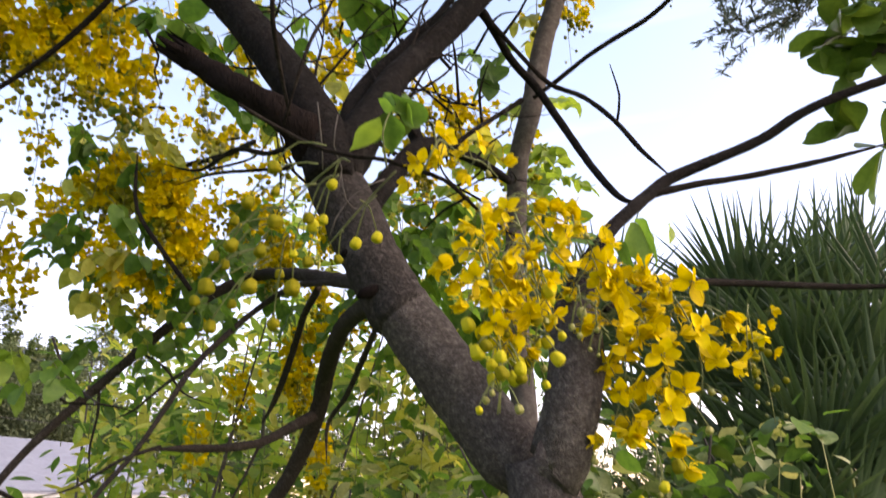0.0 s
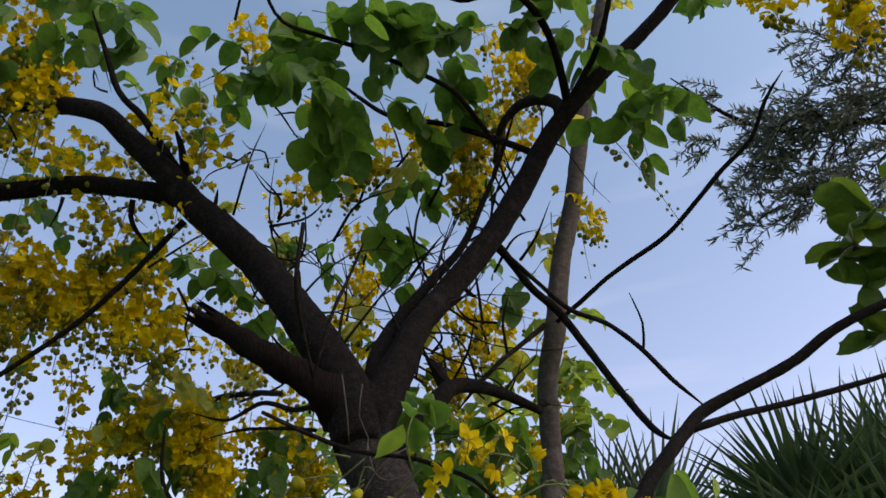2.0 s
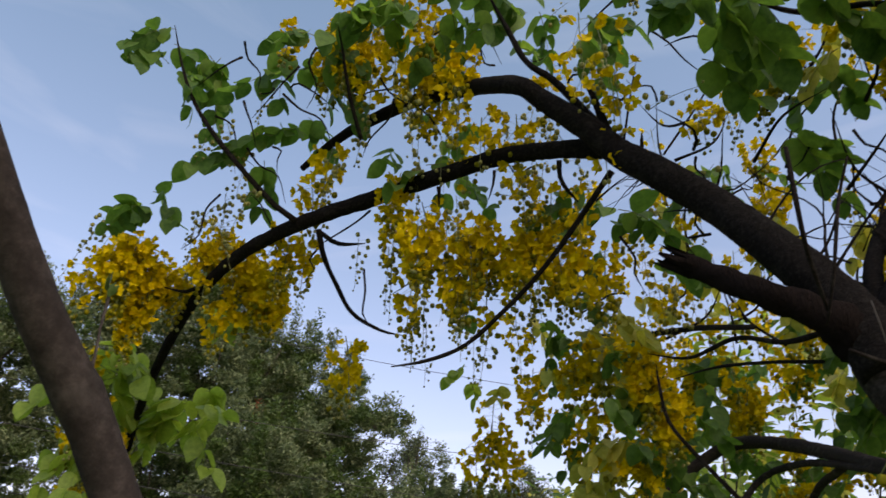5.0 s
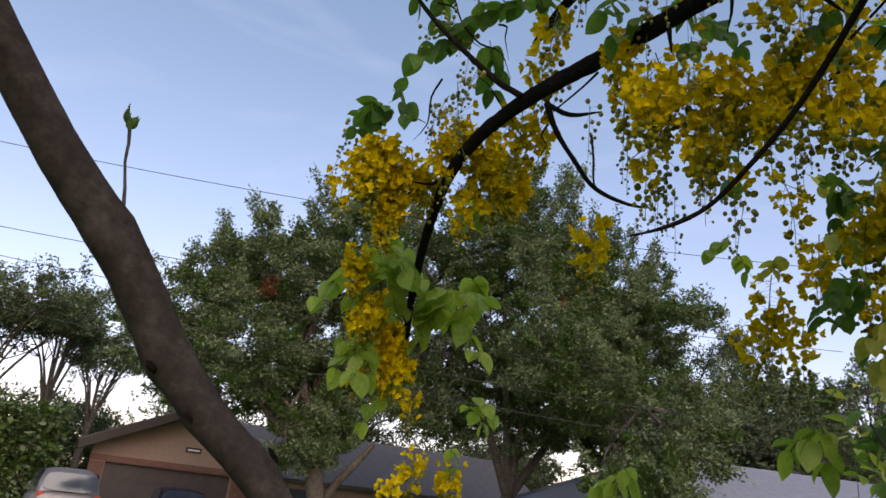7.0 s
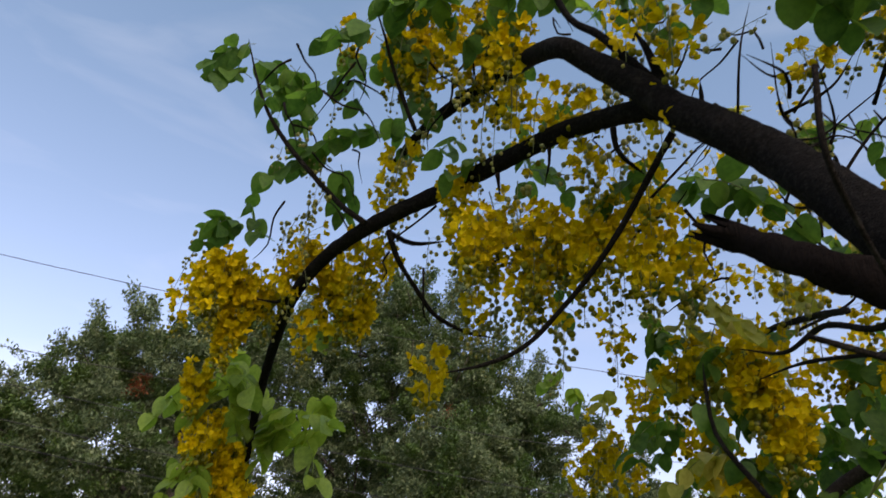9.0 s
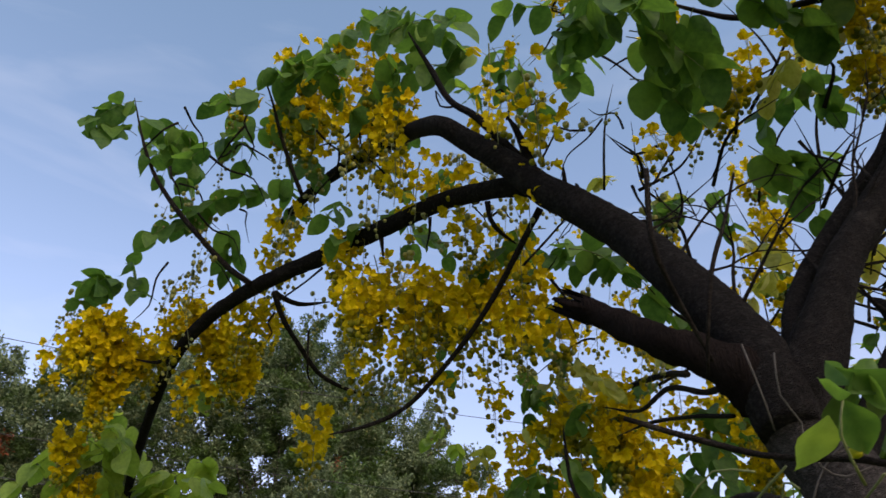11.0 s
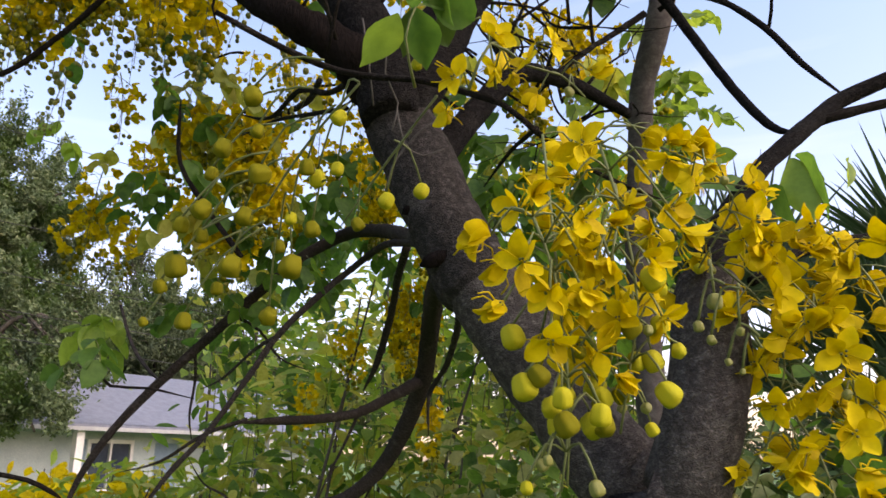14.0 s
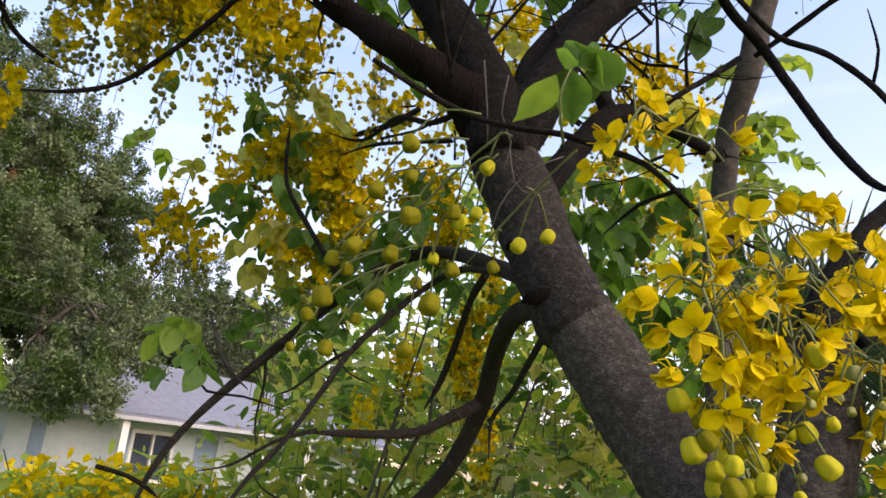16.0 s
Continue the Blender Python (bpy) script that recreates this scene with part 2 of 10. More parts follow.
# ---- geometry helpers ----
rng = np.random.default_rng(7)


def mesh_from(name, verts, faces, mats, midx=None, smooth=True):
    me = bpy.data.meshes.new(name)
    verts = np.asarray(verts, dtype=np.float32).reshape(-1, 3)
    loops = np.concatenate([np.asarray(f, dtype=np.int32).ravel() for f in faces]) if len(faces) else np.zeros(0, np.int32)
    sizes = np.concatenate([np.full(len(f), np.asarray(f).shape[1], np.int32) for f in faces])
    me.vertices.add(len(verts))
    me.vertices.foreach_set("co", verts.ravel())
    me.loops.add(len(loops))
    me.loops.foreach_set("vertex_index", loops)
    me.polygons.add(len(sizes))
    me.polygons.foreach_set("loop_start", np.concatenate([[0], np.cumsum(sizes)[:-1]]).astype(np.int32))
    me.polygons.foreach_set("loop_total", sizes)
    if midx is not None:
        me.polygons.foreach_set("material_index", np.asarray(midx, np.int32))
    me.polygons.foreach_set("use_smooth", np.full(len(sizes), smooth))
    for m in mats:
        me.materials.append(M[m])
    me.update(calc_edges=True)
    return me


class Heap:
    """Collects many small pieces into one mesh."""

    def __init__(self, *mats):
        self.mats, self.v, self.f, self.m, self.n = list(mats), [], [], [], 0

    def add(self, verts, faces, mat):
        if mat not in self.mats:
            self.mats.append(mat)
        k = self.mats.index(mat)
        self.v.append(np.asarray(verts, float).reshape(-1, 3))
        for f in faces:
            f = np.asarray(f)
            self.f.append(f + self.n)
            self.m.append(np.full(len(f), k))
        self.n += len(self.v[-1])

    def spread(self, tpl, mats4, mat):
        """Many copies of a template (verts, faces) at the 4x4 poses."""
        tv, tf = tpl
        mats4 = np.asarray(mats4, float)
        if len(mats4) == 0:
            return
        out = np.einsum("nij,kj->nki", mats4[:, :3, :3], tv) + mats4[:, None, :3, 3]
        off = (np.arange(len(mats4)) * len(tv))[:, None, None]
        self.add(out.reshape(-1, 3), [(np.asarray(f)[None] + off).reshape(-1, np.asarray(f).shape[1]) for f in tf], mat)

    def object(self, name, parent=None, label="", smooth=True):
        ob = new(name, mesh_from(name, np.concatenate(self.v), self.f, self.mats, np.concatenate(self.m), smooth))
        if parent:
            ob.parent = parent
        if label:
            ob["label"] = label
        return ob


def thing(name, label, category, at=(0, 0, 0), group="", kind=""):
    e = new(name)
    e.location = at
    e.empty_display_size = 0.1
    return tagged(e, label, category, group, kind)


def under(ob, parent, label=""):
    """Makes ob a part of parent and keeps its place."""
    ob.parent = parent
    base = Vector((0, 0, 0))
    p = parent
    while p:
        base += p.location
        p = p.parent
    ob.location = ob.location - base
    if label:
        ob["label"] = label
    return ob


def glide(pts, step):
    """Catmull-Rom through (x, y, z, r) rows."""
    p = np.asarray(pts, float)
    p = np.vstack([2 * p[0] - p[1], p, 2 * p[-1] - p[-2]])
    out = []
    for i in range(1, len(p) - 2):
        n = max(2, int(np.linalg.norm(p[i + 1, :3] - p[i, :3]) / step))
        for t in np.arange(n) / n:
            a, b, c, d = p[i - 1], p[i], p[i + 1], p[i + 2]
            out.append(0.5 * (2 * b + (c - a) * t + (2 * a - 5 * b + 4 * c - d) * t**2 + (3 * b - a - 3 * c + d) * t**3))
    out.append(p[-2])
    out = np.array(out)
    out[:, 3] = np.maximum(out[:, 3], 0.0008)
    return out


def tube_data(pts, sides=10, step=0.03, rough=0.0, rscale=12.0, knots=(), jagged=0.0):
    c = glide(pts, step)
    tang = np.gradient(c[:, :3], axis=0)
    tang /= np.linalg.norm(tang, axis=1)[:, None]
    up = np.array([0.3, 0.9, 0.2])
    ref = np.cross(tang[0], up)
    rings = []
    ang = np.arange(sides) / sides * 2 * np.pi
    for i in range(len(c)):
        ref = ref - tang[i] * (ref @ tang[i])
        ref /= np.linalg.norm(ref)
        bi = np.cross(tang[i], ref)
        ring = np.cos(ang)[:, None] * ref + np.sin(ang)[:, None] * bi
        r = np.full(sides, c[i, 3])
        if rough:
            for k in range(sides):
                q = c[i, :3] + ring[k] * c[i, 3]
                r[k] *= 1 + rough * (noise.noise(Vector(q * rscale)) + 0.5 * noise.noise(Vector(q * rscale * 2.7)) + 0.35 * noise.noise(Vector((i * 0.7, k * 0.06, rscale))))
        for kp, kr, kh in knots:
            for k in range(sides):
                q = c[i, :3] + ring[k] * c[i, 3]
                d = np.linalg.norm(q - np.array(kp))
                r[k] += kh * math.exp(-((d / kr) ** 2))
        pos = c[i, :3] + ring * r[:, None]
        if jagged and i >= len(c) - 2:
            pos = pos + tang[i] * (rng.random(sides) - 0.35)[:, None] * jagged
        rings.append(pos)
    v = np.concatenate(rings + [c[:1, :3], c[-1:, :3] - (tang[-1:] * jagged * 0.6)])
    n = len(c)
    i, k = np.meshgrid(np.arange(n - 1), np.arange(sides), indexing="ij")
    k2 = (k + 1) % sides
    quads = np.stack([i * sides + k, i * sides + k2, (i + 1) * sides + k2, (i + 1) * sides + k], -1).reshape(-1, 4)
    a = np.arange(sides)
    b = (a + 1) % sides
    tris = np.concatenate([np.stack([b, a, np.full(sides, n * sides)], -1), np.stack([(n - 1) * sides + a, (n - 1) * sides + b, np.full(sides, n * sides + 1)], -1)])
    return v, [quads, tris]


def tube(name, pts, mat, parent=None, label="", **kw):
    h = Heap(mat)
    v, f = tube_data(pts, **kw)
    h.add(v, f, mat)
    return h.object(name, parent, label)


def turn(rx, ry, rz, s=1.0, at=(0, 0, 0)):
    m = Matrix.LocRotScale(Vector(at), Euler((rx, ry, rz)), Vector((s, s, s) if isinstance(s, (int, float)) else s))
    return np.array(m)


def aim(d, roll=0.0, s=1.0, at=(0, 0, 0)):
    """Pose whose +Y looks along d."""
    d = np.asarray(d, float)
    d = d / (np.linalg.norm(d) + 1e-9)
    u = np.array([0, 0, 1.0]) if abs(d[2]) < 0.95 else np.array([1.0, 0, 0])
    x = np.cross(d, u)
    x /= np.linalg.norm(x)
    z = np.cross(x, d)
    x, z = x * math.cos(roll) + z * math.sin(roll), z * math.cos(roll) - x * math.sin(roll)
    m = np.eye(4)
    m[:3, 0], m[:3, 1], m[:3, 2], m[:3, 3] = x * s, d * s, z * s, at
    return m


def aims(D, roll, s, P):
    """Many poses at once: +Y along each row of D."""
    D = np.asarray(D, float)
    D = D / (np.linalg.norm(D, axis=1)[:, None] + 1e-9)
    U = np.where(np.abs(D[:, 2:3]) < 0.95, np.array([[0, 0, 1.0]]), np.array([[1.0, 0, 0]]))
    X = np.cross(D, U)
    X /= np.linalg.norm(X, axis=1)[:, None]
    Z = np.cross(X, D)
    c, n = np.cos(roll)[:, None], np.sin(roll)[:, None]
    X, Z = X * c + Z * n, Z * c - X * n
    m = np.zeros((len(D), 4, 4))
    m[:, :3, 0], m[:, :3, 1], m[:, :3, 2], m[:, :3, 3], m[:, 3, 3] = X * s[:, None], D * s[:, None], Z * s[:, None], P, 1
    return m


def blade(width, profile, fold=0.12, droop=0.12, wave=0.0):
    """A leaf of length 1 along +Y: midrib and two edges."""
    n = len(profile)
    y = np.linspace(0, 1, n)
    w = np.array(profile) * width / 2
    z = -droop * y**2 + wave * np.sin(y * 9)
    v = np.concatenate([np.stack([np.zeros(n), y, z], 1), np.stack([-w, y - 0.03 * w, z + fold * w * 2], 1), np.stack([w, y - 0.03 * w, z + fold * w * 2 + wave * np.cos(y * 7)], 1)])
    i = np.arange(n - 1)
    q = np.concatenate([np.stack([i + n, i, i + 1, i + 1 + n], 1), np.stack([i, i + 2 * n, i + 1 + 2 * n, i + 1], 1)])
    return v, [q]


LEAFLETS = [blade(0.8, (0.3, 0.84, 1.0, 0.99, 0.86, 0.58, 0.08), f, d, w) for f, d, w in ((0.1, 0.12, 0.01), (0.24, 0.28, 0.012), (0.05, 0.4, 0.018), (0.3, 0.06, 0.015))]
PADDLES = [blade(0.4, (0.1, 0.55, 0.95, 1.0, 0.7, 0.06), f, d, 0.01) for f, d in ((0.15, 0.2), (0.25, 0.45), (0.1, 0.05))]
CHIPS = [blade(0.5, (0.1, 1.0, 0.1), f, 0.1) for f in (0.1, 0.3)]
DIAMONDS = [(np.array([(0, 0, 0), (-0.24, 0.5, f), (0, 1, -0.1), (0.24, 0.5, f)], float), [np.array([(0, 2, 1), (0, 3, 2)])]) for f in (0.08, 0.18)]
PETALS = [blade(0.74, (0.1, 0.5, 0.88, 1.0, 0.93, 0.66, 0.2), f, d, w) for f, d, w in ((0.16, -0.14, 0.01), (0.24, 0.16, 0.02), (0.1, -0.3, 0.0))]

SMALL_PETALS = [blade(0.8, (0.15, 1.0, 0.55), f, d) for f, d in ((0.16, -0.14), (0.24, 0.16), (0.1, -0.3))]


def ball(nu=7, nv=5, tall=1.25):
    v = [(0, 0, -tall)]
    for j in range(1, nv):
        a = math.pi * j / nv
        for i in range(nu):
            b = 2 * math.pi * i / nu
            v.append((math.sin(a) * math.cos(b), math.sin(a) * math.sin(b), -tall * math.cos(a)))
    v.append((0, 0, tall))
    t, q = [], []
    for i in range(nu):
        k = (i + 1) % nu
        t.append((0, 1 + k, 1 + i))
        t.append((len(v) - 1, 1 + (nv - 2) * nu + i, 1 + (nv - 2) * nu + k))
        for j in range(nv - 2):
            q.append((1 + j * nu + i, 1 + j * nu + k, 1 + (j + 1) * nu + k, 1 + (j + 1) * nu + i))
    return np.array(v, float), [np.array(t), np.array(q)]


BUD_SMALL, BUD = ball(6, 4, 1.1), ball(20, 9, 1.2)


def flower_into(h, pose4, r, wild, seed):
    """Five rounded petals, long curled stamens and a pistil; faces +Z of the pose."""
    g = np.random.default_rng(seed)
    open_ = g.uniform(0.15, 0.75) if not wild else g.uniform(0.3, 1.3)
    for k in range(5):
        a = 2 * math.pi * k / 5 + g.normal(0, 0.12)
        d = np.array([math.cos(a) * math.cos(open_), math.sin(a) * math.cos(open_), math.sin(open_) + g.normal(0, 0.12)])
        m = pose4 @ aim(d, g.normal(0, 0.35 if not wild else 0.6), r * g.uniform(0.8, 1.12), d * r * 0.06)
        h.spread((PETALS if wild else SMALL_PETALS)[g.integers(3)], [m], "petal")
    if wild:
        for k in range(3):
            a = g.uniform(0, 6.28)
            s = np.array([(0, 0, 0, 0.0009), (0.25 * math.cos(a), 0.25 * math.sin(a), 0.3, 0.0008), (0.6 * math.cos(a), 0.6 * math.sin(a), 0.35, 0.0007), (0.8 * math.cos(a), 0.8 * math.sin(a), 0.75, 0.0006)])
            s[:, :3] *= r
            s[:, :3] = s[:, :3] @ pose4[:3, :3].T + pose4[:3, 3]
            v, f = tube_data(s, 4, 0.006)
            h.add(v, f, "petal")
        for k in range(3):
            a = g.uniform(0, 6.28)
            m = pose4 @ turn(0, 0, 0, r * 0.05, (0.1 * r * math.cos(a), 0.1 * r * math.sin(a), 0.2 * r))
            h.spread(BUD_SMALL, [m], "green_stem")



def joined(h):
    """The template of all that a heap holds, one for each material."""
    out = []
    for k, mt in enumerate(h.mats):
        fs = [f for f, m in zip(h.f, h.m) if m[0] == k]
        if fs:
            allv = np.concatenate(h.v)
            used = np.unique(np.concatenate([f.ravel() for f in fs]))
            back = np.full(len(allv), -1)
            back[used] = np.arange(len(used))
            out.append((mt, (allv[used], [back[f] for f in fs])))
    return out


BLOOMS = []
for k in range(8):
    hp = Heap("petal")
    flower_into(hp, np.eye(4), 1.0, False, 40 + k)
    BLOOMS.append(joined(hp)[0][1])
PEDICEL = tube_data(np.array([(0, 0, 0, 0.014), (0, 0.5, 0.06, 0.013), (0, 1.0, 0, 0.013)]), 3, 0.6)

# ---- parts of trees ----
def limb(name, mat, pts, parent, label="", knots=()):
    """A tapering, slightly knobbly piece of wood through (x, y, z, radius) rows."""
    r = max(p[3] for p in pts)
    if name in ("branch", "twig") and r < 0.03:
        pts = [*pts[:-1], (*pts[-1][:3], pts[-1][3] * 0.35)]
    if mat == "broken":
        ob = tube(name, pts, mat, parent, label, sides=24, step=0.01, rough=0.22, rscale=28, jagged=0.11)
    elif r > 0.03:
        ob = tube(name, pts, mat, parent, label, sides=26, step=0.014, rough=0.075, rscale=22, knots=knots)
    elif r > 0.012:
        ob = tube(name, pts, mat, parent, label, sides=14, step=0.02, rough=0.11, rscale=26)
    else:
        mat = {"bark": "bark_dark"}.get(mat, mat)
        ob = tube(name, pts, mat, parent, label, sides=7, step=0.025, rough=0.16, rscale=40)
    return ob


def raceme_axis(top, length, g, lean=0.25):
    a = g.uniform(0, 6.28)
    k = g.uniform(0.2, 1.0) * lean
    rows = []
    for t in np.linspace(0, 1, 5):
        rows.append((top[0] + k * length * math.cos(a) * t * (1.2 - 0.7 * t), top[1] + k * length * math.sin(a) * t * (1.2 - 0.7 * t), top[2] - length * t * (0.75 + 0.25 * t), 0.0022 - 0.0012 * t))
    return np.array(rows)


def along(rows, t):
    x = t * (len(rows) - 1)
    i = min(int(x), len(rows) - 2)
    return rows[i] + (rows[i + 1] - rows[i]) * (x - i)


def raceme_into(h, top, length, n, size, g, open_part=0.7, width=0.046):
    """A hanging spike: open flowers above, buds towards the tip."""
    rows = raceme_axis(top, length, g)
    h.add(*tube_data(rows, 4, 0.06), "green_stem")
    t = (np.arange(n) + g.random(n)) / n
    p = np.array([along(rows, 0.08 + 0.92 * v)[:3] for v in t])
    a = np.arange(n) * 2.4 + g.normal(0, 0.4, n)
    reach = width * g.uniform(0.55, 1.3, n) * (1.15 - 0.75 * t)
    d = np.stack([np.cos(a), np.sin(a), g.normal(-0.25, 0.35, n)], 1)
    tip = p + d * reach[:, None]
    h.spread(PEDICEL, aims(d, np.zeros(n), np.linalg.norm(d, axis=1) * reach, p), "green_stem")
    face = aims(d + g.normal(0, 0.45, (n, 3)), g.uniform(0, 6.28, n), size * g.uniform(0.75, 1.15, n), tip) @ turn(-math.pi / 2, 0, 0)
    kind = g.integers(0, 8, n)
    opened = t < open_part
    for k in range(8):
        h.spread(BLOOMS[k], face[opened & (kind == k)], "petal")
    for i in np.nonzero(~opened)[0]:
        s = size * (0.46 - 0.26 * (t[i] - open_part) / (1.001 - open_part)) * g.uniform(0.8, 1.15)
        h.spread(BUD_SMALL, [turn(g.normal(0, 0.5), g.normal(0, 0.5), 0, s, tip[i] - (0, 0, s))], "bud_backlit" if s > size * 0.3 else "small_bud")


TREE_SEED = [100]


def blossoms(parent, at, spread, n, length=0.26, size=0.021, dense=24, open_part=0.75):
    """n hanging flower spikes round a point."""
    for _ in range(n):
        TREE_SEED[0] += 1
        g = np.random.default_rng(TREE_SEED[0])
        top = np.array(at) + g.normal(0, 0.55, 3) * spread + (0, 0, 0.35 * length)
        h = Heap("green_stem", "petal", "bud", "small_bud")
        raceme_into(h, top, length * g.uniform(0.7, 1.2), int(dense * g.uniform(0.8, 1.2)), size, g, open_part)
        h.object("flower_raceme", parent)


def bud_spray(parent, at, length=0.2, n=22, way=(0.0, 0.0, -1.0), size=0.0055):
    """A fine stalk with round dark buds on thin stems."""
    TREE_SEED[0] += 1
    g = np.random.default_rng(TREE_SEED[0])
    w = np.array(way, float) / np.linalg.norm(way)
    at = np.array(at, float)
    h = Heap("green_stem", "small_bud")
    rows = np.array([(*(at + w * length * t + np.array([0, 0, -0.25]) * length * t * t), 0.0014 - 0.0008 * t) for t in np.linspace(0, 1, 5)])
    h.add(*tube_data(rows, 4, 0.05), "green_stem")
    for i in range(n):
        t = (i + 0.5) / n
        p = along(rows, t)[:3]
        d = g.normal(0, 1, 3)
        d /= np.linalg.norm(d)
        tip = p + d * 0.035 * (1.1 - 0.6 * t)
        h.spread(PEDICEL, [aim(d, 0, 0.035 * (1.1 - 0.6 * t), p)], "green_stem")
        h.spread(BUD_SMALL, [turn(0, 0, 0, size * (1.2 - 0.75 * t), tip)], "small_bud")
    h.object("bud_spray", parent)


def compound_leaf_into(h, at, way, length, pairs, leaf, mat, g, tpl=None):
    tpl = tpl or LEAFLETS
    w = np.array(way, float)
    w /= np.linalg.norm(w)
    rows = np.array([(*(np.array(at) + w * length * t - np.array([0, 0, 0.8]) * length * t * t), 0.0016 - 0.0009 * t) for t in np.linspace(0, 1, 5)])
    h.add(*tube_data(rows, 4, 0.06), "green_stem")
    side = np.cross(w, (0, 0, 1.0))
    side /= np.linalg.norm(side) + 1e-6
    poses = {}
    for k in range(pairs):
        t = 0.25 + 0.75 * k / max(1, pairs - 1) if pairs > 1 else 0.8
        p = along(rows, t)[:3]
        for s in (-1, 1):
            d = side * s * 0.75 + w * 0.5 + np.array([0, 0, g.normal(-0.85, 0.35)]) + g.normal(0, 0.22, 3)
            poses.setdefault(int(g.integers(len(tpl))), []).append(aim(d, g.normal(0, 0.45), leaf * g.uniform(0.75, 1.15), p))
    for k, ms in poses.items():
        h.spread(tpl[k], ms, mat)


def leaves(parent, at, spread, n, leaf=0.09, mat="leaf", pairs=4, length=0.24, tpl=None, name="leaf_spray"):
    """n compound leaves round a point, one mesh for each."""
    for _ in range(n):
        TREE_SEED[0] += 1
        g = np.random.default_rng(TREE_SEED[0])
        p = np.array(at) + g.normal(0, 0.5, 3) * spread
        a = g.uniform(0, 6.28)
        h = Heap("green_stem", mat)
        compound_leaf_into(h, p, (math.cos(a), math.sin(a), g.uniform(-0.5, 0.6)), 0.72 * length * g.uniform(0.7, 1.15), pairs, leaf, mat, g, tpl)
        h.object(name, parent)


def thicket(parent, at, box, n, leaf, mats, tpl, name="foliage", clump=10, stem=True):
    """Many clumps of leaves in a box, one mesh of kind stuff."""
    TREE_SEED[0] += 1
    g = np.random.default_rng(TREE_SEED[0])
    h = Heap(*mats)
    c = np.array(at) + g.uniform(-1, 1, (n, 3)) * np.array(box)
    for k, mat in enumerate(mats):
        for j, shape in enumerate(tpl):
            mine = c[(np.arange(n) % len(mats)) == k]
            m = max(1, clump // len(tpl))
            cc = np.repeat(mine, m, 0)
            q = np.concatenate([g.normal(0, 0.8, (len(cc), 2)), g.normal(0.05, 0.5, (len(cc), 1))], 1)
            h.spread(shape, aims(q, g.normal(0, 0.6, len(cc)), leaf * g.uniform(0.6, 1.2, len(cc)), cc + q * leaf * 0.3 + g.normal(0, leaf * 0.5, (len(cc), 3))), mat)
    if stem:
        for k in range(0, n, 3):
            h.add(*tube_data(np.array([(c[k, 0], c[k, 1], c[k, 2] + leaf * 0.4, 0.002), (c[k, 0] + g.normal(0, 0.05), c[k, 1] + g.normal(0, 0.05), c[k, 2] - leaf * 3, 0.004)]), 3, 0.2), "green_stem")
    ob = h.object(name, parent)
    ob["kind"] = "stuff"
    return ob


def crown_into(h, centres, count, leaf, mats, g, clump=9, flat=0.8, tpl=None):
    """A ragged crown: clumps near the skin of several lobes, fewer inside."""
    tpl = tpl or CHIPS
    small = []
    for cx, cy, cz, r in centres:
        small.append((cx, cy, cz, r * 0.75))
        for _ in range(int(6 + 4 * r)):
            v = g.normal(0, 1, 3)
            v = v / np.linalg.norm(v) * r * g.uniform(0.6, 1.0)
            small.append((cx + v[0], cy + v[1], cz + v[2] * flat, r * g.uniform(0.16, 0.42)))
    for cx, cy, cz, r in small:
        m = int(count * r * r * 0.8)
        d = g.normal(0, 1, (m, 3))
        d /= np.linalg.norm(d, axis=1)[:, None]
        bumps = np.array([noise.noise(Vector((cx + v[0] * 2.3, cy + v[1] * 2.3, cz + v[2] * 2.3))) + 0.5 * noise.noise(Vector((cx + v[0] * 6, cy + v[1] * 6, cz + v[2] * 6))) for v in d])
        rad = r * (1 - np.abs(g.normal(0, 0.25, m))) * (1 + 0.28 * bumps)
        p = np.array([cx, cy, cz]) + d * rad[:, None] * np.array([1, 1, flat])
        which = g.integers(0, len(mats), m)
        for k, mat in enumerate(mats):
            for shape in tpl:
                n = max(1, clump // len(tpl))
                pp, dd = np.repeat(p[which == k], n, 0), np.repeat(d[which == k], n, 0)
                if len(pp) == 0:
                    continue
                q = g.normal(0, 1, pp.shape) + dd * 0.7
                h.spread(shape, aims(q, g.uniform(0, 6.28, len(pp)), leaf * g.uniform(0.6, 1.3, len(pp)), pp + g.normal(0, leaf * 1.5, pp.shape)), mat)



